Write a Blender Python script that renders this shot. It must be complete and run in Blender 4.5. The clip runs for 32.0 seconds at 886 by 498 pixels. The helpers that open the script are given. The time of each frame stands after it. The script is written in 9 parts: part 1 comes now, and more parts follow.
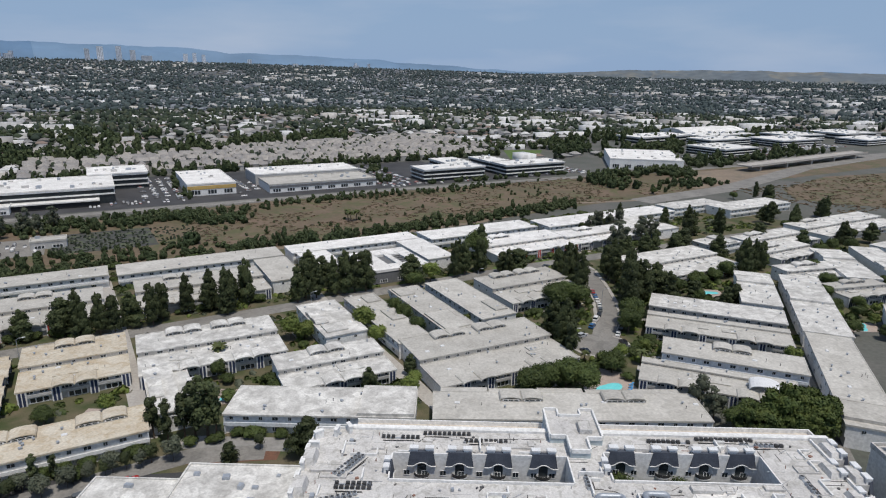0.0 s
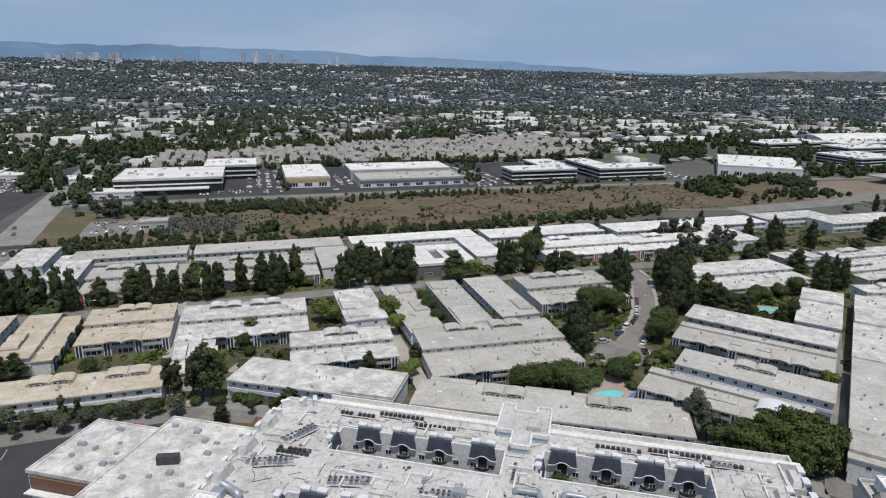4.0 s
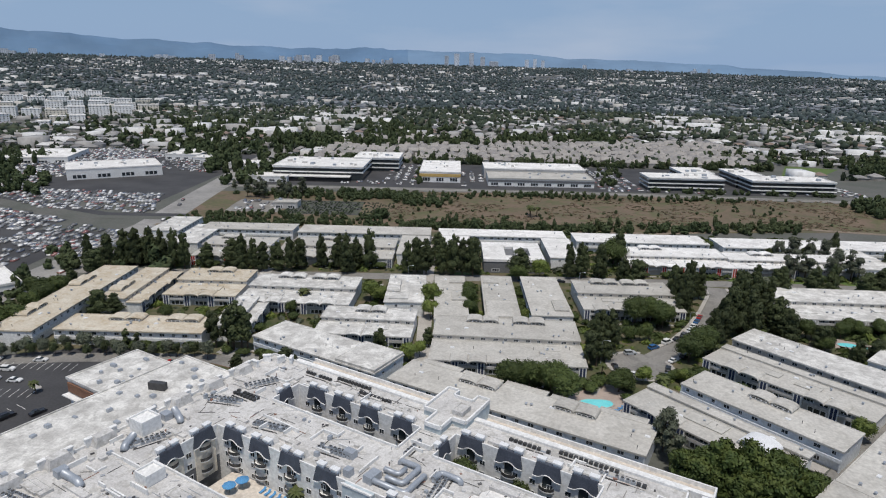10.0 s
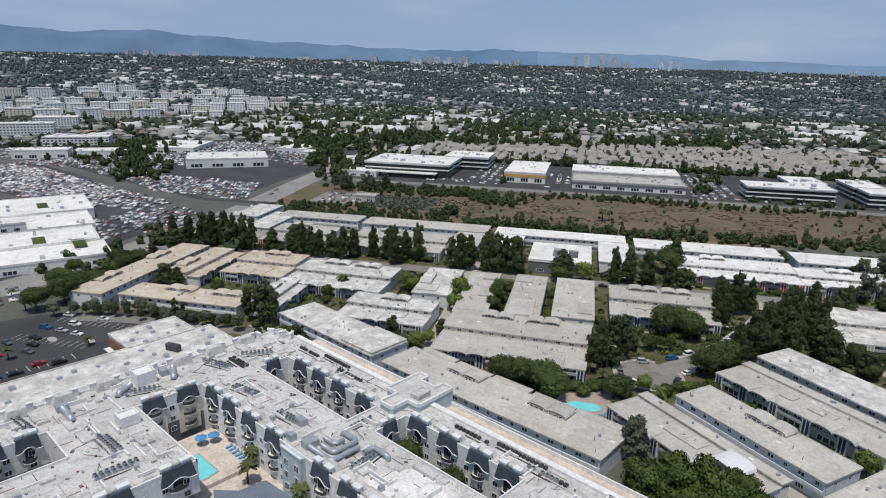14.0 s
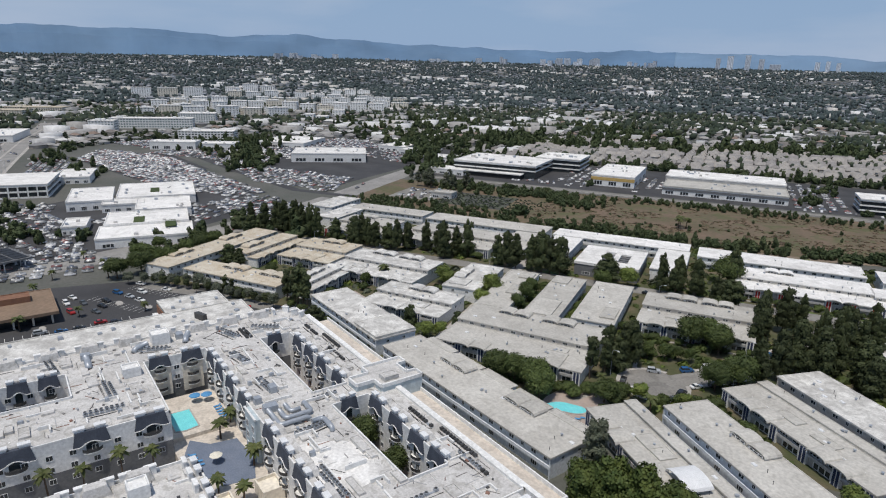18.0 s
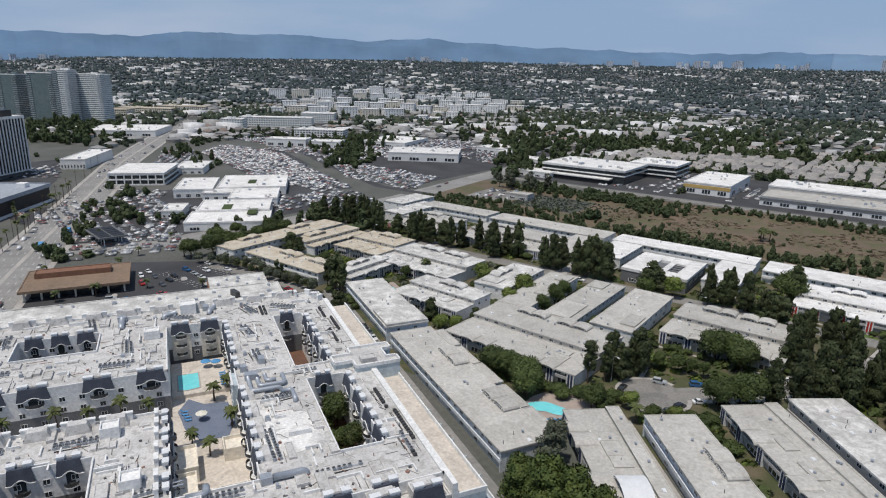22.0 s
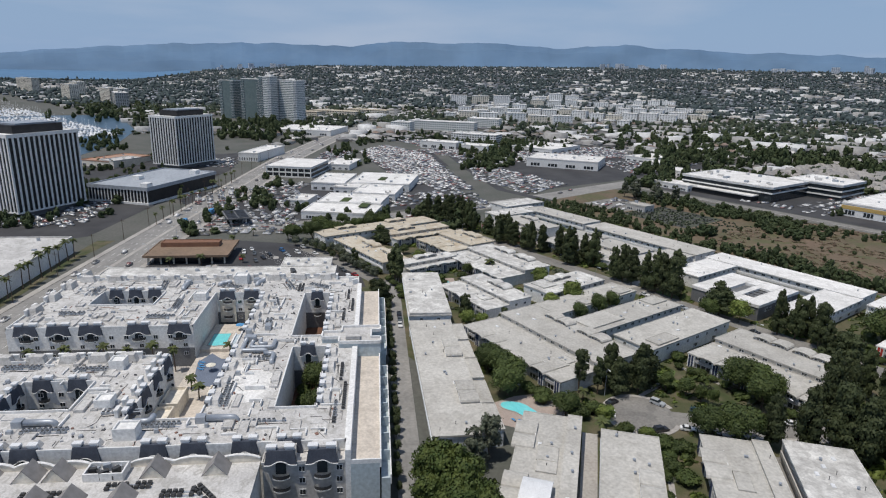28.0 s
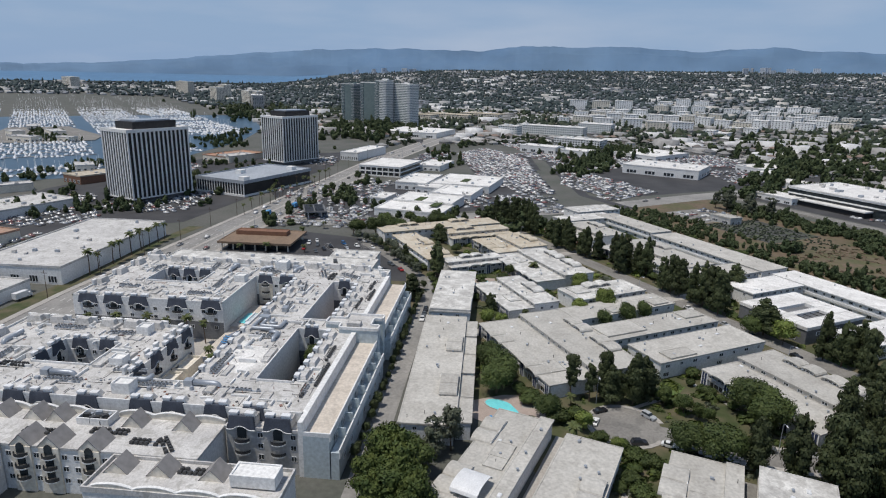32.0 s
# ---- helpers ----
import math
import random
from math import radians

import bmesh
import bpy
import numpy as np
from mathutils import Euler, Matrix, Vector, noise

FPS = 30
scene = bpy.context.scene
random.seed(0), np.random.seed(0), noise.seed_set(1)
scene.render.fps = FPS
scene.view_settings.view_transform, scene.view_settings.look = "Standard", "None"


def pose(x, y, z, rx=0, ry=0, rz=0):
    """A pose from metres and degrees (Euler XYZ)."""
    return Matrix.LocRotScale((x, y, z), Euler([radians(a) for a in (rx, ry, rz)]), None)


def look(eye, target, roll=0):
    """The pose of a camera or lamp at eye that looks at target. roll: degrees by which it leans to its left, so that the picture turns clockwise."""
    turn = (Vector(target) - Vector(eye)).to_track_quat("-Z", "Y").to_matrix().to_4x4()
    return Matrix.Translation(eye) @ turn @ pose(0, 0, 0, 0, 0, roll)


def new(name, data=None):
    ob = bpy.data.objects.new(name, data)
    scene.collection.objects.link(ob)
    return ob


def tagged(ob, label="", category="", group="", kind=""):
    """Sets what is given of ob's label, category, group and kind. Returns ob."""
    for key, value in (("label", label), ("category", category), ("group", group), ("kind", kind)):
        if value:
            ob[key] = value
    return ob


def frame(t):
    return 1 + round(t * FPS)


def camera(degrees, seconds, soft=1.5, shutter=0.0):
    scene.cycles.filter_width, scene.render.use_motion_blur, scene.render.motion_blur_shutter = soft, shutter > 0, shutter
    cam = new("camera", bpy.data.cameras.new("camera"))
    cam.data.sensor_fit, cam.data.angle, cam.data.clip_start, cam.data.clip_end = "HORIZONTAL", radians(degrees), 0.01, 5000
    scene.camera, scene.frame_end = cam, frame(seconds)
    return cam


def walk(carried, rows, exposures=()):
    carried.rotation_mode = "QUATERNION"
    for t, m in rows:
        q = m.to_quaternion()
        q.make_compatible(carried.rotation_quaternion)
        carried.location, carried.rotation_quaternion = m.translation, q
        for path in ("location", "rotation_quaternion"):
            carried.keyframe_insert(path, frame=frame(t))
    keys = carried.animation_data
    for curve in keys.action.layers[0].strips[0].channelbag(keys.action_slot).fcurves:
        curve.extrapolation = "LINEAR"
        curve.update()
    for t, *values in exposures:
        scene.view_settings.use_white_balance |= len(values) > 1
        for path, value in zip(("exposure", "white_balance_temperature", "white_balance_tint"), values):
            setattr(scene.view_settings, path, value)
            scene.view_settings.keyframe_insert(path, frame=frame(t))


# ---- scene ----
cam = camera(70.5, 32.0, soft=1.1)
METRES, EYE, TILT, LEAN, TURN = 325.7, 100.0, -1.4, -1.4, 1.4
ROWS = [
    (0.0, 0.0, 0.0, 0.0, -0.15, -14.34, 0.57),
    (0.5, 0.0158, -0.0022, -0.0005, 1.35, -14.32, 0.57),
    (1.0, 0.0317, -0.0042, -0.0011, 2.9, -14.29, 0.54),
    (1.5, 0.0477, -0.0056, -0.0017, 4.42, -14.26, 0.51),
    (2.0, 0.0635, -0.0066, -0.0022, 5.91, -14.21, 0.49),
    (2.5, 0.0793, -0.0071, -0.0027, 7.4, -14.17, 0.48),
    (3.0, 0.095, -0.0074, -0.0034, 8.92, -14.12, 0.41),
    (3.5, 0.1107, -0.0071, -0.004, 10.42, -14.1, 0.38),
    (5.5, 0.1736, -0.0024, -0.0061, 16.44, -13.97, 0.08),
    (6.0, 0.1891, -0.0001, -0.0067, 17.93, -13.95, 0.01),
    (6.5, 0.2047, 0.0025, -0.0073, 19.43, -13.93, -0.08),
    (7.0, 0.2201, 0.0053, -0.0077, 20.92, -13.92, -0.16),
    (7.5, 0.2356, 0.0086, -0.0083, 22.42, -13.9, -0.22),
    (8.0, 0.2505, 0.0125, -0.0085, 23.92, -13.9, -0.32),
    (8.5, 0.2657, 0.0166, -0.0089, 25.4, -13.88, -0.39),
    (9.0, 0.2807, 0.021, -0.0096, 26.88, -13.87, -0.48),
    (9.5, 0.2954, 0.0262, -0.01, 28.36, -13.86, -0.55),
    (10.0, 0.3101, 0.0314, -0.0101, 29.85, -13.88, -0.65),
    (10.5, 0.3247, 0.0371, -0.0106, 31.32, -13.87, -0.71),
    (11.0, 0.3391, 0.0431, -0.0109, 32.8, -13.88, -0.81),
    (11.5, 0.3534, 0.0496, -0.0111, 34.29, -13.88, -0.86),
    (12.0, 0.3675, 0.0565, -0.0115, 35.76, -13.88, -0.91),
    (12.5, 0.3813, 0.0636, -0.0118, 37.25, -13.89, -1.0),
    (13.0, 0.3952, 0.0711, -0.0121, 38.73, -13.9, -1.05),
    (13.5, 0.4078, 0.0785, -0.0124, 40.09, -13.91, -1.12),
    (14.0, 0.4213, 0.0867, -0.0126, 41.57, -13.92, -1.18),
    (14.5, 0.4345, 0.0952, -0.0129, 43.04, -13.93, -1.24),
    (16.5, 0.4849, 0.133, -0.0137, 48.99, -13.98, -1.45),
    (17.0, 0.4966, 0.1432, -0.0141, 50.46, -13.99, -1.5),
    (17.5, 0.5082, 0.1536, -0.0143, 51.93, -14.01, -1.56),
    (18.0, 0.5194, 0.1644, -0.0146, 53.4, -14.03, -1.62),
    (18.5, 0.5305, 0.1755, -0.0148, 54.87, -14.05, -1.65),
    (19.0, 0.5413, 0.1867, -0.0149, 56.34, -14.06, -1.69),
    (19.5, 0.5517, 0.1984, -0.0152, 57.82, -14.08, -1.74),
    (20.0, 0.5618, 0.2101, -0.0153, 59.28, -14.09, -1.8),
    (20.5, 0.5718, 0.2221, -0.0154, 60.76, -14.1, -1.83),
    (21.0, 0.5815, 0.2344, -0.0154, 62.22, -14.1, -1.87),
    (21.5, 0.5906, 0.2468, -0.0155, 63.67, -14.1, -1.92),
    (22.0, 0.5994, 0.2596, -0.0154, 65.14, -14.1, -1.95),
    (22.5, 0.6081, 0.2725, -0.0154, 66.61, -14.09, -1.99),
    (23.0, 0.6164, 0.2858, -0.0153, 68.07, -14.1, -2.03),
    (23.5, 0.6243, 0.2991, -0.0152, 69.53, -14.1, -2.08),
    (24.0, 0.6318, 0.3126, -0.0149, 70.97, -14.11, -2.13),
    (24.5, 0.6389, 0.3263, -0.0149, 72.39, -14.1, -2.18),
    (25.0, 0.6457, 0.3403, -0.0147, 73.85, -14.1, -2.23),
    (25.5, 0.6522, 0.3544, -0.0145, 75.32, -14.09, -2.28),
    (27.5, 0.6743, 0.4129, -0.0136, 81.22, -14.13, -2.4),
    (28.0, 0.6787, 0.4276, -0.0134, 82.68, -14.14, -2.46),
    (28.5, 0.6828, 0.4425, -0.0132, 84.14, -14.16, -2.51),
    (29.0, 0.6865, 0.4576, -0.0129, 85.61, -14.19, -2.55),
    (29.5, 0.69, 0.4727, -0.0127, 87.06, -14.21, -2.59),
    (30.0, 0.6929, 0.4878, -0.0125, 88.52, -14.22, -2.63),
    (30.5, 0.6955, 0.5031, -0.0122, 89.99, -14.23, -2.66),
    (31.0, 0.6978, 0.5184, -0.0119, 91.45, -14.24, -2.7),
    (31.5, 0.6997, 0.5337, -0.0114, 92.92, -14.26, -2.74),
    (32.0, 0.7012, 0.5491, -0.011, 94.39, -14.28, -2.77),
]
walk(cam, [(t, pose(0, 0, EYE, TILT, LEAN, TURN) @ pose(METRES * x, METRES * y, METRES * z, 90 + pitch, roll, yaw)) for t, x, y, z, yaw, pitch, roll in ROWS])

# ---- light ----
SUN_TO = Vector((0.165, -0.29, 0.94)).normalized()
sun_data = bpy.data.lights.new("sun", "SUN")
sun_data.energy, sun_data.angle, sun_data.color = 3.2, radians(0.6), (1.0, 0.95, 0.88)
sun = new("sun", sun_data)
sun.matrix_world = look(SUN_TO * 500, (0, 0, 0))

world = bpy.data.worlds.new("sky")
scene.world = world
world.use_nodes = True
wn, wl = world.node_tree.nodes, world.node_tree.links
wn.clear()
sky = wn.new("ShaderNodeTexSky")
sky.sky_type, sky.sun_disc = "NISHITA", False
sky.sun_elevation = math.asin(SUN_TO.z)
sky.sun_rotation = math.atan2(SUN_TO.x, SUN_TO.y)
sky.air_density, sky.dust_density, sky.ozone_density = 1.0, 0.6, 2.5
tc = wn.new("ShaderNodeTexCoord")
mp = wn.new("ShaderNodeMapping")
mp.inputs["Scale"].default_value = (1.0, 1.0, 5.0)
cl = wn.new("ShaderNodeTexNoise")
cl.inputs["Scale"].default_value, cl.inputs["Detail"].default_value = 2.6, 7.0
cr = wn.new("ShaderNodeValToRGB")
cr.color_ramp.elements[0].position, cr.color_ramp.elements[1].position = 0.46, 0.74
cr.color_ramp.elements[1].color = (0.62, 0.62, 0.62, 1)
mixs = wn.new("ShaderNodeMix")
mixs.data_type = "RGBA"
mixs.inputs["B"].default_value = (5.4, 6.3, 7.9, 1)
bg = wn.new("ShaderNodeBackground")
bg.inputs["Strength"].default_value = 0.085
wout = wn.new("ShaderNodeOutputWorld")
wl.new(tc.outputs["Generated"], mp.inputs["Vector"])
wl.new(mp.outputs["Vector"], cl.inputs["Vector"])
wl.new(cl.outputs["Fac"], cr.inputs["Fac"])
sep = wn.new("ShaderNodeSeparateXYZ")
wl.new(tc.outputs["Generated"], sep.inputs["Vector"])
hz = wn.new("ShaderNodeMapRange")
hz.inputs["From Min"].default_value, hz.inputs["From Max"].default_value = 0.02, 0.55
hz.inputs["To Min"].default_value, hz.inputs["To Max"].default_value = 0.92, 0.12
wl.new(sep.outputs["Z"], hz.inputs["Value"])
hazec = wn.new("ShaderNodeMix")
hazec.data_type = "RGBA"
hazec.inputs["B"].default_value = (3.15, 4.7, 7.3, 1)
wl.new(hz.outputs["Result"], hazec.inputs["Factor"])
wl.new(sky.outputs["Color"], hazec.inputs["A"])
wl.new(cr.outputs["Color"], mixs.inputs["Factor"])
wl.new(hazec.outputs["Result"], mixs.inputs["A"])
wl.new(mixs.outputs["Result"], bg.inputs["Color"])
wl.new(bg.outputs["Background"], wout.inputs["Surface"])
scene.view_settings.exposure = -0.05
scene.view_settings.use_white_balance = True
scene.view_settings.white_balance_temperature = 6620


# ---- materials ----
def mat(name, c1, c2=None, scale=1.0, rough=0.85, metal=0.0, bump=0.0, fine=None, spread=0.0, island=None, stain=None, spec=0.3):
    """Two-scale mottled surface: c1 to c2 by a broad noise, a fine grain on top, optional stains, and a random tone per island."""
    m = bpy.data.materials.new(name)
    m.use_nodes = True
    n, l = m.node_tree.nodes, m.node_tree.links
    b = n["Principled BSDF"]
    b.inputs["Roughness"].default_value, b.inputs["Metallic"].default_value = rough, metal
    b.inputs["Specular IOR Level"].default_value = spec
    geo = n.new("ShaderNodeNewGeometry")
    big = n.new("ShaderNodeTexNoise")
    big.inputs["Scale"].default_value, big.inputs["Detail"].default_value = scale, 5.0
    l.new(geo.outputs["Position"], big.inputs["Vector"])
    ramp = n.new("ShaderNodeValToRGB")
    ramp.color_ramp.elements[0].position, ramp.color_ramp.elements[1].position = 0.32, 0.68
    ramp.color_ramp.elements[0].color = (*c1, 1)
    ramp.color_ramp.elements[1].color = (*(c2 or c1), 1)
    l.new(big.outputs["Fac"], ramp.inputs["Fac"])
    col = ramp.outputs["Color"]
    if island:
        rr = n.new("ShaderNodeValToRGB")
        rr.color_ramp.interpolation = "CONSTANT"
        els = rr.color_ramp.elements
        while len(els) < len(island):
            els.new(0.5)
        for i, c in enumerate(island):
            els[i].position = i / len(island)
            els[i].color = (*c, 1)
        l.new(geo.outputs["Random Per Island"], rr.inputs["Fac"])
        mx = n.new("ShaderNodeMix")
        mx.data_type = "RGBA"
        mx.inputs["Factor"].default_value = 0.85
        l.new(col, mx.inputs["A"])
        l.new(rr.outputs["Color"], mx.inputs["B"])
        col = mx.outputs["Result"]
    if stain:
        sc, amount, tone = stain
        sn = n.new("ShaderNodeTexNoise")
        sn.inputs["Scale"].default_value, sn.inputs["Detail"].default_value = sc, 8.0
        sn.inputs["Distortion"].default_value = 1.2
        l.new(geo.outputs["Position"], sn.inputs["Vector"])
        sr = n.new("ShaderNodeValToRGB")
        sr.color_ramp.elements[0].position, sr.color_ramp.elements[1].position = 0.50, 0.62
        sr.color_ramp.elements[1].color = (amount, amount, amount, 1)
        l.new(sn.outputs["Fac"], sr.inputs["Fac"])
        mx = n.new("ShaderNodeMix")
        mx.data_type = "RGBA"
        mx.inputs["B"].default_value = (*tone, 1)
        l.new(sr.outputs["Color"], mx.inputs["Factor"])
        l.new(col, mx.inputs["A"])
        col = mx.outputs["Result"]
    hs = n.new("ShaderNodeHueSaturation")
    l.new(col, hs.inputs["Color"])
    fn = n.new("ShaderNodeTexNoise")
    fn.inputs["Scale"].default_value, fn.inputs["Detail"].default_value = fine or scale * 9, 6.0
    l.new(geo.outputs["Position"], fn.inputs["Vector"])
    mr = n.new("ShaderNodeMapRange")
    mr.inputs["From Min"].default_value, mr.inputs["From Max"].default_value = 0.28, 0.72
    mr.inputs["To Min"].default_value, mr.inputs["To Max"].default_value = 0.83, 1.17
    l.new(fn.outputs["Fac"], mr.inputs["Value"])
    if spread:
        oi = n.new("ShaderNodeObjectInfo")
        mo = n.new("ShaderNodeMapRange")
        mo.inputs["To Min"].default_value, mo.inputs["To Max"].default_value = 1 - spread, 1 + spread
        l.new(oi.outputs["Random"], mo.inputs["Value"])
        mm = n.new("ShaderNodeMath")
        mm.operation = "MULTIPLY"
        l.new(mr.outputs["Result"], mm.inputs[0])
        l.new(mo.outputs["Result"], mm.inputs[1])
        l.new(mm.outputs["Value"], hs.inputs["Value"])
    else:
        l.new(mr.outputs["Result"], hs.inputs["Value"])
    l.new(hs.outputs["Color"], b.inputs["Base Color"])
    if bump:
        bp = n.new("ShaderNodeBump")
        bp.inputs["Strength"].default_value, bp.inputs["Distance"].default_value = bump, 0.15
        l.new(fn.outputs["Fac"], bp.inputs["Height"])
        l.new(bp.outputs["Normal"], b.inputs["Normal"])
    return m


M = {}
M["ground"] = mat("ground_soil", (0.125, 0.122, 0.112), (0.085, 0.092, 0.078), 0.03, fine=0.6)
M["asphalt"] = mat("asphalt", (0.070, 0.070, 0.073), (0.043, 0.043, 0.046), 0.05, fine=1.5)
M["asphalt_old"] = mat("worn_asphalt", (0.25, 0.24, 0.222), (0.19, 0.182, 0.17), 0.06, fine=1.2, stain=(0.15, 0.4, (0.12, 0.117, 0.11)))
M["concrete"] = mat("concrete_paving", (0.42, 0.40, 0.37), (0.33, 0.31, 0.29), 0.08, fine=1.2)
M["paint_line"] = mat("road_paint", (0.72, 0.72, 0.70), (0.6, 0.6, 0.58), 0.4)
M["roof_grey"] = mat("weathered_grey_roofing", (0.50, 0.485, 0.45), (0.40, 0.385, 0.355), 0.10, fine=1.2, stain=(0.22, 0.4, (0.32, 0.305, 0.275)), spread=0.07)
M["roof_white"] = mat("mottled_white_roofing", (0.72, 0.71, 0.68), (0.42, 0.41, 0.39), 0.22, fine=2.0, stain=(0.30, 0.5, (0.33, 0.32, 0.30)), spread=0.06)
M["roof_bright"] = mat("bright_white_roofing", (0.79, 0.78, 0.76), (0.62, 0.61, 0.59), 0.10, fine=1.5, stain=(0.18, 0.4, (0.45, 0.44, 0.42)), spread=0.05)
M["roof_tan"] = mat("stained_tan_roofing", (0.55, 0.51, 0.43), (0.46, 0.40, 0.31), 0.16, fine=1.6, stain=(0.30, 0.55, (0.38, 0.30, 0.20)), spread=0.05)
M["roof_condo"] = mat("pale_grey_membrane", (0.60, 0.59, 0.575), (0.46, 0.45, 0.44), 0.16, fine=2.2, stain=(0.42, 0.55, (0.31, 0.30, 0.275)))
M["roof_brown"] = mat("brown_roofing", (0.24, 0.17, 0.12), (0.19, 0.14, 0.10), 0.1)
M["terrace"] = mat("beige_terrace_deck", (0.62, 0.56, 0.49), (0.52, 0.47, 0.41), 0.15, stain=(0.3, 0.5, (0.42, 0.37, 0.32)))
M["white_wall"] = mat("white_stucco", (0.76, 0.76, 0.75), (0.68, 0.68, 0.67), 0.15, spread=0.04)
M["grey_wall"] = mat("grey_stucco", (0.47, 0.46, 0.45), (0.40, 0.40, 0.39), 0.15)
M["pale_block"] = mat("pale_blue_white_stucco", (0.66, 0.69, 0.72), (0.58, 0.62, 0.66), 0.15)
# own colour of stair tower and bay; on the north walls it paints shade
M["blue_wall"] = mat("pale_blue_stucco_and_shade", (0.46, 0.53, 0.56), (0.42, 0.48, 0.51), 0.12)
M["cream_wall"] = mat("cream_stucco", (0.76, 0.71, 0.62), (0.68, 0.63, 0.54), 0.12)
M["cream_grey"] = mat("warm_grey_stucco", (0.52, 0.50, 0.46), (0.45, 0.43, 0.40), 0.2)
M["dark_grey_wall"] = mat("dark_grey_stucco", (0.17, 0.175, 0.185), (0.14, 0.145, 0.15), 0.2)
M["navy"] = mat("navy_stucco", (0.035, 0.05, 0.10), (0.03, 0.04, 0.08), 0.3)
M["red_door"] = mat("red_painted_panel", (0.45, 0.05, 0.04), (0.36, 0.04, 0.035), 0.3)
M["brick"] = mat("brown_brick", (0.24, 0.13, 0.08), (0.19, 0.10, 0.07), 0.6)
M["slate"] = mat("blue_grey_slate", (0.072, 0.082, 0.105), (0.05, 0.058, 0.078), 0.5, rough=0.6, fine=3.0, bump=0.3)
M["glass"] = mat("dark_window_glass", (0.025, 0.03, 0.035), (0.04, 0.05, 0.055), 0.6, rough=0.08, spec=0.5)
M["glass_teal"] = mat("teal_curtain_glass", (0.12, 0.165, 0.17), (0.16, 0.21, 0.215), 0.2, rough=0.12, spec=0.5)
M["metal"] = mat("galvanised_metal", (0.42, 0.45, 0.49), (0.34, 0.37, 0.41), 0.8, rough=0.45, metal=0.35)
M["metal_dark"] = mat("dark_metal", (0.06, 0.06, 0.062), (0.09, 0.09, 0.09), 1.0, rough=0.5, metal=0.3)
M["black_cap"] = mat("black_cladding", (0.018, 0.018, 0.020), (0.03, 0.03, 0.032), 0.3, rough=0.5)
M["pool"] = mat("turquoise_pool_water", (0.16, 0.62, 0.66), (0.20, 0.70, 0.72), 0.4, rough=0.06, spec=0.5)
M["sea"] = mat("blue_harbour_water", (0.035, 0.075, 0.115), (0.05, 0.095, 0.14), 0.01, rough=0.35, spec=0.5)
# ocean: horizon haze lightens the base colour itself
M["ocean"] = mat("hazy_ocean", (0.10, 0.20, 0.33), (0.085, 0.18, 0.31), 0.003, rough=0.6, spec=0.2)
M["grass"] = mat("planted_ground", (0.045, 0.065, 0.022), (0.14, 0.115, 0.075), 0.12, fine=3.0)
M["lawn"] = mat("watered_lawn", (0.075, 0.125, 0.03), (0.10, 0.14, 0.045), 0.2, fine=3.0)
M["scrub"] = mat("dry_scrub", (0.165, 0.118, 0.085), (0.105, 0.092, 0.055), 0.035, fine=0.35, stain=(0.06, 0.6, (0.085, 0.10, 0.04)))
M["dirt"] = mat("bare_dirt", (0.25, 0.195, 0.145), (0.19, 0.155, 0.12), 0.05, fine=0.4, stain=(0.03, 0.5, (0.15, 0.135, 0.10)))
M["soil_red"] = mat("reddish_planting_bed", (0.17, 0.085, 0.055), (0.12, 0.07, 0.05), 0.3, fine=2.0)
M["paving_red"] = mat("pinkish_brick_paving", (0.40, 0.33, 0.29), (0.34, 0.28, 0.245), 0.3, fine=3.0)
M["leaf_dark"] = mat("dark_pine_foliage", (0.036, 0.050, 0.020), (0.062, 0.076, 0.030), 0.6, fine=2.0, rough=0.7, spread=0.25)
M["leaf_mid"] = mat("green_foliage", (0.042, 0.064, 0.018), (0.072, 0.095, 0.026), 0.6, fine=2.0, rough=0.7, spread=0.25)
M["leaf_light"] = mat("yellow_green_foliage", (0.10, 0.14, 0.03), (0.14, 0.17, 0.04), 0.4, fine=2.0, rough=0.7, spread=0.2)
M["leaf_grey"] = mat("grey_green_foliage", (0.075, 0.09, 0.06), (0.10, 0.11, 0.075), 0.4, fine=2.0, rough=0.7, spread=0.2)
M["bark"] = mat("bark", (0.12, 0.085, 0.06), (0.08, 0.06, 0.045), 1.2, bump=0.4)
M["far_leaf"] = mat("distant_foliage", (0.034, 0.050, 0.032), (0.046, 0.060, 0.038), 0.02, fine=0.3, island=[(0.022, 0.034, 0.023), (0.034, 0.050, 0.030), (0.048, 0.064, 0.036), (0.028, 0.041, 0.030), (0.062, 0.072, 0.045)])
# canopy of the far rings: distance haze mixed into the base colour
M["plain_leaf"] = mat("haze_tinted_canopy", (0.055, 0.075, 0.075), (0.065, 0.085, 0.082), 0.01, fine=0.1, island=[(0.045, 0.064, 0.066), (0.056, 0.077, 0.079), (0.068, 0.087, 0.084), (0.050, 0.070, 0.074)])
M["far_roof"] = mat("distant_roofs", (0.35, 0.34, 0.33), (0.28, 0.27, 0.26), 0.02, fine=0.4, island=[(0.40, 0.40, 0.39), (0.17, 0.165, 0.165), (0.26, 0.26, 0.255), (0.14, 0.125, 0.115), (0.60, 0.60, 0.59), (0.22, 0.215, 0.21), (0.12, 0.125, 0.135), (0.30, 0.29, 0.28), (0.20, 0.14, 0.11), (0.18, 0.18, 0.185)])
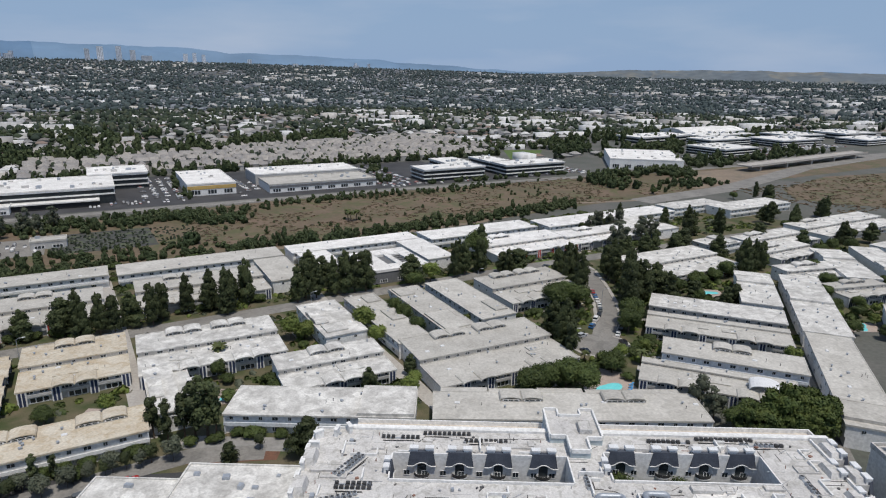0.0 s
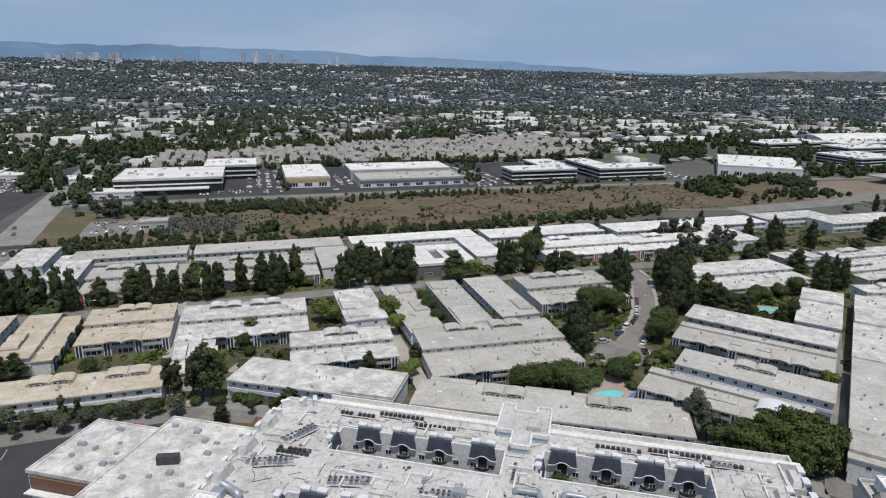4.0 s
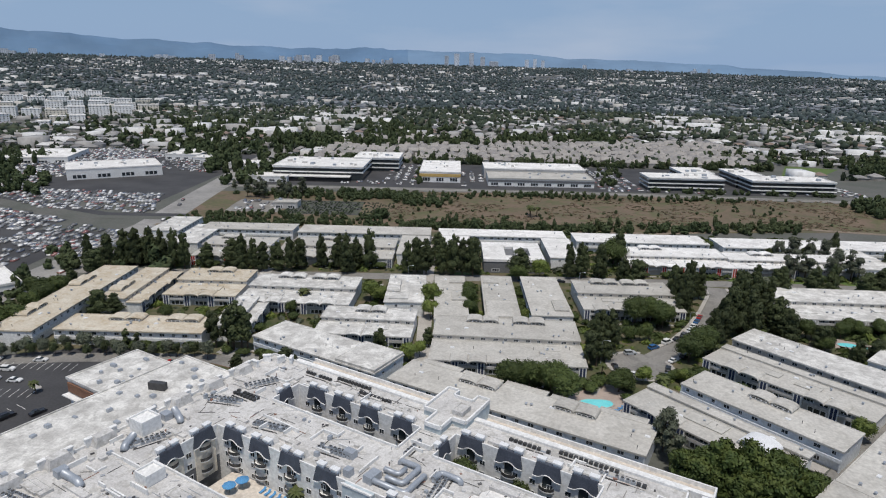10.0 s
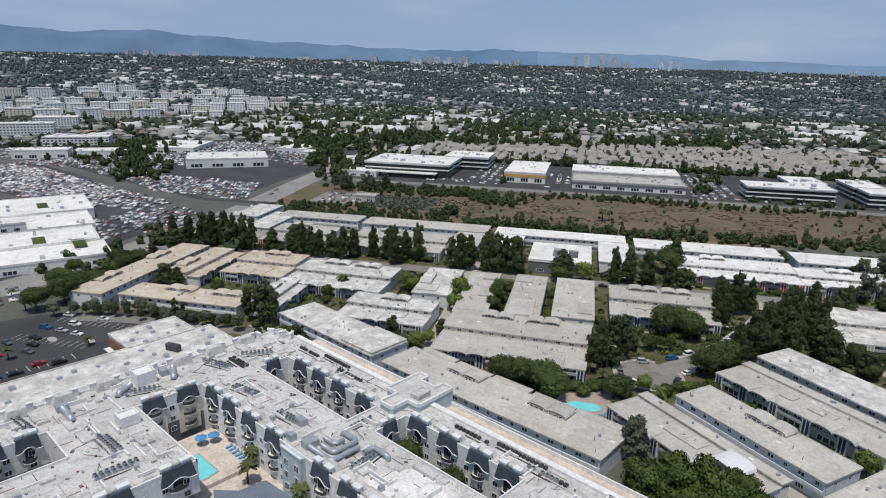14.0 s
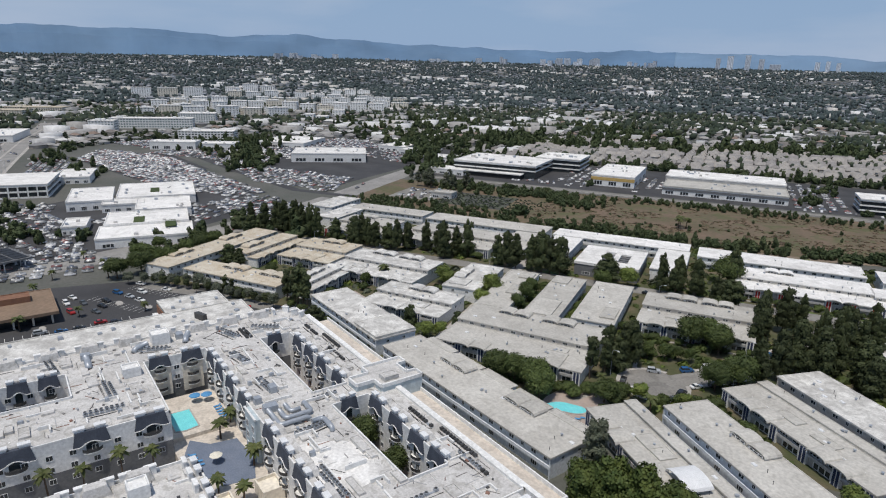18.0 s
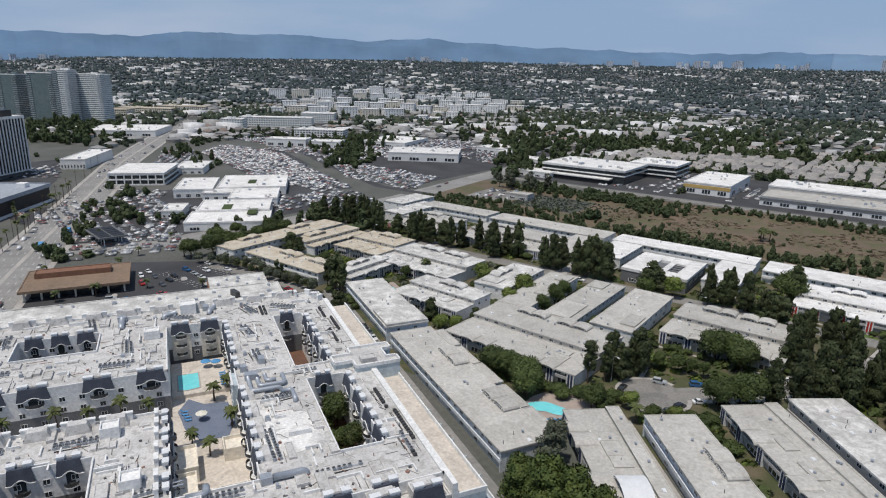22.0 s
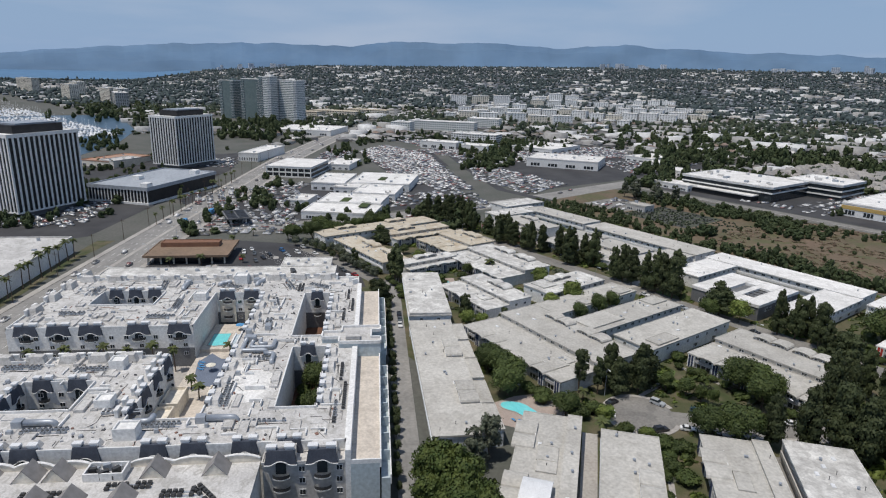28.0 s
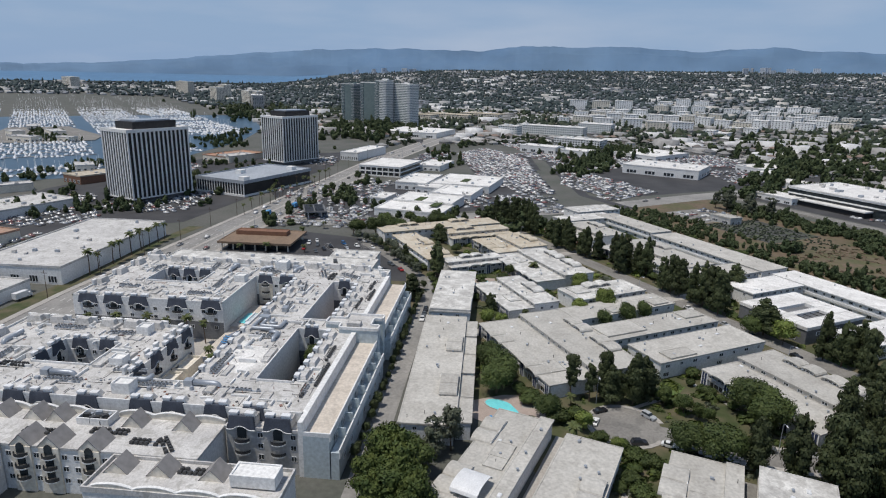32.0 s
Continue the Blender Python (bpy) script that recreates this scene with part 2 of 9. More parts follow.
# far roofs and walls: greyed towards blue, haze put into the colour
M["plain_roof"] = mat("haze_tinted_roofs", (0.26, 0.28, 0.30), (0.20, 0.22, 0.24), 0.02, island=[(0.25, 0.265, 0.29), (0.15, 0.165, 0.185), (0.19, 0.205, 0.23), (0.135, 0.15, 0.17), (0.32, 0.34, 0.37), (0.17, 0.185, 0.21), (0.185, 0.18, 0.18), (0.145, 0.16, 0.18)])
M["far_wall"] = mat("distant_walls", (0.6, 0.57, 0.52), (0.5, 0.48, 0.44), 0.05, island=[(0.36, 0.35, 0.34), (0.26, 0.245, 0.23), (0.46, 0.46, 0.45), (0.22, 0.205, 0.19)])
M["road_pale"] = mat("pale_concrete_roadway", (0.30, 0.29, 0.275), (0.23, 0.225, 0.215), 0.05, fine=0.8, stain=(0.08, 0.4, (0.17, 0.165, 0.16)))
M["town_roof"] = mat("grey_shingle_roofs", (0.30, 0.29, 0.28), (0.24, 0.23, 0.225), 0.1, fine=0.6, island=[(0.30, 0.285, 0.27), (0.25, 0.24, 0.235), (0.34, 0.32, 0.30)])
# hills: air haze is painted in as blue base colours, palest to the east
M["hill"] = mat("hazed_mountain_scrub", (0.115, 0.195, 0.300), (0.095, 0.170, 0.275), 0.002, fine=0.003, stain=(0.006, 0.22, (0.135, 0.212, 0.310)))
M["hill_pale"] = mat("pale_hazed_mountain_scrub", (0.150, 0.235, 0.345), (0.130, 0.215, 0.325), 0.002, fine=0.003, stain=(0.006, 0.22, (0.165, 0.245, 0.345)))
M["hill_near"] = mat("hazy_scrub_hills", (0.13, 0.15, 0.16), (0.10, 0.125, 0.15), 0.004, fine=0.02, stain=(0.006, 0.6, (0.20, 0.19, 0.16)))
M["car"] = mat("car_paint", (0.5, 0.5, 0.5), (0.5, 0.5, 0.5), 0.5, rough=0.25, spec=0.6, island=[(0.70, 0.70, 0.70), (0.03, 0.03, 0.035), (0.20, 0.21, 0.22), (0.45, 0.46, 0.48), (0.05, 0.07, 0.12), (0.02, 0.02, 0.022), (0.62, 0.62, 0.61), (0.08, 0.08, 0.09), (0.30, 0.31, 0.32), (0.04, 0.045, 0.05), (0.16, 0.03, 0.025)])
for key, c in (("car_white", (0.75, 0.75, 0.74)), ("car_black", (0.02, 0.02, 0.024)), ("car_silver", (0.42, 0.44, 0.46)), ("car_grey", (0.10, 0.11, 0.12)), ("car_blue", (0.03, 0.11, 0.26)), ("car_red", (0.35, 0.03, 0.03))):
    M[key] = mat(key + "_paint", c, tuple(v * 0.9 for v in c), 0.6, rough=0.25, spec=0.6)
M["rubber"] = mat("tyre_rubber", (0.02, 0.02, 0.02), (0.025, 0.025, 0.025), 1.0)
M["white_plastic"] = mat("white_painted_metal", (0.72, 0.73, 0.74), (0.64, 0.65, 0.66), 0.5, rough=0.5)
M["canvas_blue"] = mat("blue_canvas", (0.10, 0.30, 0.55), (0.08, 0.25, 0.48), 0.6)
M["canvas_cream"] = mat("cream_canvas", (0.75, 0.72, 0.62), (0.68, 0.65, 0.56), 0.6)
M["deck_blue"] = mat("slate_blue_deck", (0.17, 0.20, 0.26), (0.14, 0.17, 0.23), 0.3)
M["boat"] = mat("white_boats", (0.75, 0.76, 0.78), (0.65, 0.66, 0.68), 0.3, island=[(0.75, 0.76, 0.78), (0.62, 0.64, 0.67), (0.80, 0.80, 0.80), (0.35, 0.42, 0.52)])
M["yellow"] = mat("yellow_ochre_panel", (0.55, 0.38, 0.14), (0.48, 0.33, 0.12), 0.2)
M["roof_terracotta"] = mat("terracotta_roofing", (0.42, 0.22, 0.14), (0.36, 0.26, 0.20), 0.08)
M["deck_grey"] = mat("blue_grey_roof_deck", (0.36, 0.39, 0.43), (0.30, 0.33, 0.37), 0.06)
# skyline towers: pale blue base colour holds the haze in front of them
M["haze_tower"] = mat("haze_pale_cladding", (0.62, 0.66, 0.72), (0.50, 0.55, 0.62), 0.01, spread=0.25)
M["dry_brush"] = mat("dry_brush", (0.165, 0.120, 0.085), (0.115, 0.100, 0.060), 0.08, fine=1.0, island=[(0.18, 0.125, 0.09), (0.125, 0.105, 0.065), (0.145, 0.10, 0.075), (0.085, 0.09, 0.045)])
M["nursery_bed"] = mat("dark_weed_cloth", (0.05, 0.052, 0.05), (0.075, 0.075, 0.07), 0.2, fine=1.5, stain=(0.15, 0.6, (0.10, 0.12, 0.06)))
M["quarter_wall"] = mat("bright_white_render", (0.86, 0.86, 0.85), (0.78, 0.78, 0.77), 0.03, fine=0.5)
# window tone of the skyline towers, blued in its colour for haze
M["haze_glass"] = mat("haze_blue_glass", (0.16, 0.20, 0.27), (0.14, 0.18, 0.25), 0.02, rough=0.4)
M["band_leaf"] = mat("tree_belt_foliage", (0.040, 0.060, 0.026), (0.060, 0.080, 0.034), 0.05, fine=0.5, stain=(0.03, 0.5, (0.085, 0.10, 0.045)))
M["far_flat"] = mat("distant_flat_roofs", (0.6, 0.6, 0.6), (0.5, 0.5, 0.5), 0.02, island=[(0.62, 0.62, 0.62), (0.40, 0.40, 0.40), (0.70, 0.70, 0.70), (0.32, 0.31, 0.30), (0.50, 0.48, 0.45)])
M["leaf_pine"] = mat("fresh_pine_foliage", (0.036, 0.060, 0.015), (0.085, 0.108, 0.026), 0.35, fine=2.0, rough=0.7, spread=0.15)
M["leaf_palm"] = mat("palm_fronds", (0.055, 0.075, 0.022), (0.085, 0.095, 0.03), 0.5, fine=2.0, rough=0.6, spread=0.15)
M["roof_litter"] = mat("mixed_roof_fittings", (0.3, 0.3, 0.3), (0.25, 0.25, 0.25), 0.5, rough=0.6, island=[(0.10, 0.10, 0.10), (0.42, 0.42, 0.43), (0.55, 0.55, 0.55), (0.06, 0.06, 0.065), (0.22, 0.21, 0.20), (0.32, 0.34, 0.37), (0.25, 0.12, 0.08)])


# ---- building blocks ----
class Mesh:
    """Vertices and faces collected by hand; all pieces in metres."""

    def __init__(self):
        self.v, self.f = [], []

    def add(self, vs, fs):
        o = len(self.v)
        self.v.extend(vs)
        self.f.extend([tuple(o + i for i in q) for q in fs])
        return self

    def quad(self, a, b, c, d):
        return self.add([a, b, c, d], [(0, 1, 2, 3)])

    def box(self, x0, x1, y0, y1, z0, z1, bottom=True):
        vs = [(x0, y0, z0), (x1, y0, z0), (x1, y1, z0), (x0, y1, z0), (x0, y0, z1), (x1, y0, z1), (x1, y1, z1), (x0, y1, z1)]
        fs = [(4, 5, 6, 7), (0, 1, 5, 4), (1, 2, 6, 5), (2, 3, 7, 6), (3, 0, 4, 7)]
        return self.add(vs, fs + ([(3, 2, 1, 0)] if bottom else []))

    def rbox(self, cx, cy, z0, z1, lx, ly, ang=0.0, taper=1.0):
        c, s = math.cos(radians(ang)), math.sin(radians(ang))
        vs = []
        for z, k in ((z0, 1.0), (z1, taper)):
            for sx, sy in ((-1, -1), (1, -1), (1, 1), (-1, 1)):
                x, y = sx * lx / 2 * k, sy * ly / 2 * k
                vs.append((cx + x * c - y * s, cy + x * s + y * c, z))
        return self.add(vs, [(4, 5, 6, 7), (0, 1, 5, 4), (1, 2, 6, 5), (2, 3, 7, 6), (3, 0, 4, 7), (3, 2, 1, 0)])

    def cyl(self, p, q, r0, r1=None, n=8, caps=True):
        p, q = Vector(p), Vector(q)
        r1 = r0 if r1 is None else r1
        d = (q - p).normalized()
        a = d.orthogonal().normalized()
        b = d.cross(a)
        vs = []
        for o, r in ((p, r0), (q, r1)):
            for i in range(n):
                t = 2 * math.pi * i / n
                vs.append(tuple(o + a * (r * math.cos(t)) + b * (r * math.sin(t))))
        fs = [(i, (i + 1) % n, n + (i + 1) % n, n + i) for i in range(n)]
        if caps:
            fs += [tuple(range(n - 1, -1, -1)), tuple(range(n, 2 * n))]
        return self.add(vs, fs)

    def prism(self, pts, z0, z1):
        n = len(pts)
        vs = [(x, y, z0) for x, y in pts] + [(x, y, z1) for x, y in pts]
        return self.add(vs, [tuple(range(n, 2 * n))] + [(i, (i + 1) % n, n + (i + 1) % n, n + i) for i in range(n)] + [tuple(range(n - 1, -1, -1))])

    def flat(self, pts, z):
        return self.add([(x, y, z) for x, y in pts], [tuple(range(len(pts)))])

    def data(self, name, material, smooth=False):
        me = bpy.data.meshes.new(name)
        me.from_pydata(self.v, [], self.f)
        me.materials.append(material)
        if smooth:
            me.polygons.foreach_set("use_smooth", [True] * len(me.polygons))
        me.update()
        return me


def part(name, mb, material, parent, label="", smooth=False, at=None):
    ob = new(name, mb.data(name, material, smooth) if isinstance(mb, Mesh) else mb)
    ob.parent = parent
    if at is not None:
        ob.matrix_basis = at
    if label:
        ob["label"] = label
    return ob


def thing(name, m, label, category, group="", kind=""):
    ob = new(name)
    ob.empty_display_size = 1.0
    ob.matrix_basis = m
    return tagged(ob, label, category, group, kind)


def single(name, mb, material, label, category, group="", kind="", smooth=False):
    return tagged(new(name, mb.data(name, material, smooth)), label, category, group, kind)


def uv(u, v, th=30.0):
    """Street grid of the apartment district to world."""
    c, s = math.cos(radians(th)), math.sin(radians(th))
    return (u * c - v * s, u * s + v * c)


def ribbon(mb, pts, w, z):
    """A flat strip of width w along a line of points."""
    L, R = [], []
    for i, p in enumerate(pts):
        a, b = Vector(pts[max(i - 1, 0)]), Vector(pts[min(i + 1, len(pts) - 1)])
        d = (b - a).normalized()
        n = Vector((-d.y, d.x))
        L.append((p[0] + n.x * w / 2, p[1] + n.y * w / 2, z))
        R.append((p[0] - n.x * w / 2, p[1] - n.y * w / 2, z))
    for i in range(len(pts) - 1):
        mb.quad(R[i], R[i + 1], L[i + 1], L[i])
    return mb


# ---- ground, roads, water ----
def far_scale(r):
    """How many times farther than r the shallow-seen plain at r stands for."""
    return (r + np.maximum(0, (r - 1400) / 3150) ** 2 * 6200) / r


def heights(x, y):
    """The plain climbs gently towards the hills, and lies flat towards the sea."""
    r = np.maximum(np.hypot(x - 110, y - 90), 1.0)
    b = np.degrees(np.arctan2(110 - x, y - 90))
    e = np.interp(b, (-70, -35, -12, 5, 20, 45, 70, 95, 103, 108), (.1, .1, .35, .7, 1.0, 1.15, 1.2, .85, .35, .0))
    k = np.clip((r - 1100) / 3300, 0, 1)
    k = k * k * (3 - 2 * k)
    z = 100 + r * np.tan(np.radians(e) * k - np.arctan(100 / (r * far_scale(r))))
    return np.where(r < 1100, 0.0, np.maximum(z, 0.0))


def rise(x, y):
    return float(heights(np.array([float(x)]), np.array([float(y)]))[0])


gm = Mesh()
rings = [0, 150, 300, 500, 800, 1100, 1300, 1500, 1750, 2000, 2300, 2600, 2900, 3200, 3500, 3800, 4100, 4400, 4600]
NSEG = 96
gv = [(110.0, 90.0, 0.0)]
for r in rings[1:]:
    for i in range(NSEG):
        a = 2 * math.pi * i / NSEG
        x, y = 110 + r * math.cos(a), 90 + r * math.sin(a)
        gv.append((x, y, rise(x, y)))
gf = [(0, 1 + i, 1 + (i + 1) % NSEG) for i in range(NSEG)]
for k in range(len(rings) - 2):
    a, b = 1 + k * NSEG, 1 + (k + 1) * NSEG
    gf += [(a + i, b + i, b + (i + 1) % NSEG, a + (i + 1) % NSEG) for i in range(NSEG)]
gm.add(gv, gf)
single("ground", gm, M["ground"], "flat dry city ground reaching the hills", "ground", kind="structure", smooth=True)


def sheet(name, pts, z, material, label, category):
    return single(name, Mesh().flat(pts, z), material, label, category, kind="structure")


def uvrect(u0, u1, v0, v1):
    return [uv(u0, v0), uv(u1, v0), uv(u1, v1), uv(u0, v1)]


BLVD = [(260, 20), (120, 6), (-20, 6), (-160, 16), (-305, 28), (-520, 45), (-610, 58), (-780, 84), (-940, 118), (-1100, 143)]
FAR_BLVD = [(-1100, 143), (-1300, 185), (-1515, 228), (-1900, 282), (-2400, 345)]
fb = Mesh()
for (xa, ya), (xb, yb) in zip(FAR_BLVD[:-1], FAR_BLVD[1:]):
    for k in range(6):
        p = [(xa + (xb - xa) * t, ya + (yb - ya) * t) for t in (k / 6, (k + 1) / 6)]
        fb.quad(*[(p[i][0], p[i][1] + s, rise(p[i][0], p[i][1]) + .9) for i, s in ((0, 13), (0, -13), (1, -13), (1, 13))])
single("road_boulevard_far", fb, M["road_pale"], "pale boulevard running on through the city", "road", kind="structure")
single("road_boulevard", ribbon(Mesh(), BLVD, 27, 0.06), M["road_pale"], "wide pale boulevard with traffic lanes", "road", kind="structure")
lines = Mesh()
for off in (-9.4, -6.2, -3.0, 3.0, 6.2, 9.4):
    for (xa, ya), (xb, yb) in zip(BLVD[:6], BLVD[1:7]):
        d = Vector((xb - xa, yb - ya))
        L = d.length
        d.normalize()
        n = Vector((-d.y, d.x))
        k = 0.0
        while k < L - 4:
            p, q = Vector((xa, ya)) + d * k + n * off, Vector((xa, ya)) + d * (k + 3.5) + n * off
            lines.quad((p.x - n.x * .09, p.y - n.y * .09, 0.075), (q.x - n.x * .09, q.y - n.y * .09, 0.075), (q.x + n.x * .09, q.y + n.y * .09, 0.075), (p.x + n.x * .09, p.y + n.y * .09, 0.075))
            k += 11.0
single("lane_markings", lines, M["paint_line"], "white dashed lane paint on the boulevard", "road marking", kind="structure")
med = ribbon(Mesh(), [(x, y - 0.4) for x, y in BLVD[2:9]], 2.2, 0.16)
single("road_median", med, M["concrete"], "raised concrete median of the boulevard", "median", kind="structure")
for side in (-1, 1):
    pts = []
    for i, p in enumerate(BLVD[:8]):
        a, b = Vector(BLVD[max(i - 1, 0)]), Vector(BLVD[i + 1])
        d = (b - a).normalized()
        pts.append((p[0] - d.y * 15.3 * side, p[1] + d.x * 15.3 * side))
    single("pavement_boulevard", ribbon(Mesh(), pts, 3.2, 0.17), M["concrete"], "concrete pavement beside the boulevard", "pavement", kind="structure")

CROSS = [uv(u, v) for u, v in ((-150, 112), (-122, 150), (-108, 205), (-104, 260), (-101, 350), (-105, 400), (-110, 460), (-115, 540), (-121, 620), (-128, 760), (-132, 1000))]
single("road_cross_street", ribbon(Mesh(), CROSS, 22, 0.09), M["road_pale"], "cross street of pale worn asphalt", "road", kind="structure")
single("road_district", ribbon(Mesh(), [uv(-100, 255), uv(83, 258), uv(150, 259), uv(225, 259), uv(410, 252)], 9.5, 0.07), M["asphalt_old"], "narrow residential street between tree rows", "road", kind="structure")
COURT = [(59, 228), (62, 238), (66.5, 249), (69.6, 270), (70.5, 291), (70, 318), (66, 330)]
single("road_court", ribbon(Mesh(), COURT, 8.6, 0.08), M["asphalt_old"], "curving court street with parked cars", "road", kind="structure")
bulb = [(57 + 10.6 * math.cos(2 * math.pi * i / 28), 223 + 10.2 * math.sin(2 * math.pi * i / 28)) for i in range(28)]
sheet("road_turning_circle", bulb, 0.10, M["asphalt_old"], "asphalt turning circle at the end of the court", "road")
kerb = Mesh()
for i in range(28):
    a, b = 2 * math.pi * i / 28, 2 * math.pi * (i + 1) / 28
    if 0.75 < a < 1.75:
        continue
    kerb.prism([(57 + r * math.cos(t), 223 + (r - .4) * math.sin(t)) for r, t in ((10.6, a), (12.0, a), (12.0, b), (10.6, b))], 0.0, 0.22)
for (xa, ya), (xb, yb) in zip(COURT[1:-1], COURT[2:]):
    for o in (-5.2, 5.2):
        d = Vector((xb - xa, yb - ya)).normalized()
        kerb.prism([(xa - d.y * (o - .8), ya + d.x * (o - .8)), (xb - d.y * (o - .8), yb + d.x * (o - .8)), (xb - d.y * (o + .8), yb + d.x * (o + .8)), (xa - d.y * (o + .8), ya + d.x * (o + .8))][::-1], 0.0, 0.2)
single("kerb_court", kerb, M["concrete"], "pale concrete kerb and walk round the turning circle", "kerb", kind="structure")
single("alley_grid", ribbon(Mesh(), [(-98, 333), (-58.8, 265), (-10.5, 185.4), (-1, 170)], 5.6, 0.085), M["concrete"], "pale concrete alley between apartment blocks", "alley", kind="structure")
single("alley_tan", ribbon(Mesh(), [(-180, 302), (-126, 218.7), (-84.3, 152)], 5.4, 0.085), M["concrete"], "concrete alley between tan and white blocks", "alley", kind="structure")
single("alley_condo", ribbon(Mesh(), [(-75, 151.5), (105, 152.5)], 6.6, 0.07), M["road_pale"], "service alley of worn asphalt behind the condominium", "alley", kind="structure")
single("alley_wing", ribbon(Mesh(), [(107, 150), (122, 200), (148, 283)], 6.0, 0.07), M["asphalt_old"], "narrow service alley between apartment blocks", "alley", kind="structure")
single("alley_south", ribbon(Mesh(), [(66, 204.2), (114.5, 187.2)], 4.2, 0.085), M["concrete"], "narrow concrete alley between two apartment blocks", "alley", kind="structure")
single("alley_north", ribbon(Mesh(), [(80.5, 250.2), (129, 232)], 4.6, 0.085), M["asphalt_old"], "narrow asphalt alley between two apartment blocks", "alley", kind="structure")
sheet("lawn_district", uvrect(-60, 430, 128, 350), 0.03, M["grass"], "planted lawns and beds between the apartments", "lawn")

# dry flood channel and its roads
wash = [uv(-105, 349), uv(60, 350), uv(200, 356), uv(320, 372), uv(560, 388), uv(900, 400), uv(900, 470), uv(560, 470), uv(330, 484), uv(150, 494), uv(-20, 478), uv(-100, 470)]
sheet("scrub_channel", wash, 0.05, M["scrub"], "dry brown and green scrub in the flood channel", "field")
sheet("dirt_field", [uv(484, 406), uv(481, 388), uv(574, 388), uv(675, 433), uv(645, 460), uv(551, 462)], 0.08, M["dirt"], "bare orange-brown dirt field beside the highway", "field")
sheet("dirt_field", [uv(556, 353), uv(670, 381), uv(760, 368), uv(747, 350), uv(560, 250), uv(518, 315)], 0.07, M["scrub"], "bare grey-brown field beyond the apartments", "field")
sheet("nursery_ground", [uv(-30, 392), uv(26, 392), uv(24, 440), uv(-28, 440)], 0.09, M["nursery_bed"], "dark covered ground of a plant nursery", "plant nursery")
sheet("dirt_slope", [uv(-90, 386), uv(-70, 390), uv(-73, 430), uv(-94, 442)], 0.09, M["scrub"], "bare brown earth beside the cross street", "field")
sheet("parking_lot", [uv(-72, 396), uv(-32, 396), uv(-32, 436), uv(-72, 438)], 0.08, M["asphalt_old"], "small gravel car park of the nursery", "parking lot")
sheet("park_lawn", [uv(482, 706), uv(532, 686), uv(481, 627), uv(439, 627)], 0.12, M["lawn"], "open park lawn behind the offices", "lawn")
single("road_channel_far", ribbon(Mesh(), [uv(-100, 497), uv(60, 500), uv(250, 497), uv(420, 486), uv(700, 470), uv(1200, 470)], 11, 0.10), M["asphalt_old"], "channel-side road with a low wall", "road", kind="structure")
single("road_channel_near", ribbon(Mesh(), [uv(-100, 352), uv(80, 353), uv(230, 360), uv(330, 384), uv(392, 370)], 5, 0.10), M["dirt"], "dusty maintenance track", "track", kind="structure")
single("road_highway", ribbon(Mesh(), [uv(388, 366), uv(506, 376), uv(620, 405), uv(705, 430), uv(940, 458), uv(1500, 520)], 22, 0.14), M["asphalt_old"], "pale highway crossing the dirt field", "road", kind="structure")
low = Mesh()
for a, b in ((-100, 60), (60, 250), (250, 410)):
    va = 491 if a < 200 else 488
    p, q = uv(a, va), uv(b, va)
    low.rbox((p[0] + q[0]) / 2, (p[1] + q[1]) / 2, 0, 1.1, b - a, 0.5, 30)
single("wall_channel", low, M["concrete"], "low concrete wall along the channel road", "wall", kind="structure")
rail = [uv(-100, 372), uv(-158, 370), uv(-248, 411), uv(-380, 477), uv(-470, 500), uv(-600, 503), uv(-800, 480)]
single("rail_corridor", ribbon(Mesh(), rail, 14, 0.12), M["ground"], "dusty disused rail corridor with walls", "track bed", kind="structure")
single("road_rail", ribbon(Mesh(), [(x + 6, y + 12) for x, y in rail], 9, 0.15), M["asphalt"], "dark service road beside the rail corridor", "road", kind="structure")

# parking surfaces
for u0, u1, v0, v1 in ((-112, 20, 508, 660), (20, 330, 508, 655), (330, 420, 505, 640)):
    sheet("parking_lot", uvrect(u0, u1, v0, v1), 0.06, M["asphalt"], "dark asphalt office car park", "parking lot")
sheet("parking_lot", [uv(-165, 325), uv(-250, 330), uv(-440, 395), uv(-490, 465), uv(-380, 462), uv(-248, 398), uv(-160, 358)], 0.055, M["asphalt"], "dealership storage lot crowded with cars", "parking lot")
sheet("parking_lot", uvrect(-260, -122, 130, 330), 0.045, M["asphalt"], "mall car park of grey asphalt", "parking lot")
sheet("parking_lot", uvrect(-420, -130, 420, 700), 0.04, M["asphalt"], "busy dealership car park", "parking lot")
sheet("parking_lot", [(-63, 26), (-112, 26), (-140, 22), (-150, 60), (-140, 100), (-110, 132), (-63, 139)], 0.05, M["asphalt"], "asphalt car park beside the condominium shops", "parking lot")
sheet("parking_lot", [(-160, -25), (-420, 0), (-560, -10), (-480, -150), (-250, -190), (-60, -160)], 0.045, M["asphalt"], "office car parks of the harbour side", "parking lot")
sheet("grass_verge", [(60, -12), (-120, -10), (-150, -6), (-150, -16), (-60, -18), (60, -22)], 0.05, M["grass"], "grass verge beside the boulevard", "verge")
water = [(-300, -210), (-420, -180), (-640, -190), (-820, -230), (-1000, -310), (-1200, -420), (-1700, -900), (-1500, -1500), (-700, -1300), (-350, -700), (-200, -330)]
sheet("water_harbour", water, 0.10, M["sea"], "calm blue harbour water", "water")
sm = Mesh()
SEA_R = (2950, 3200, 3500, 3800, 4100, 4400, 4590)
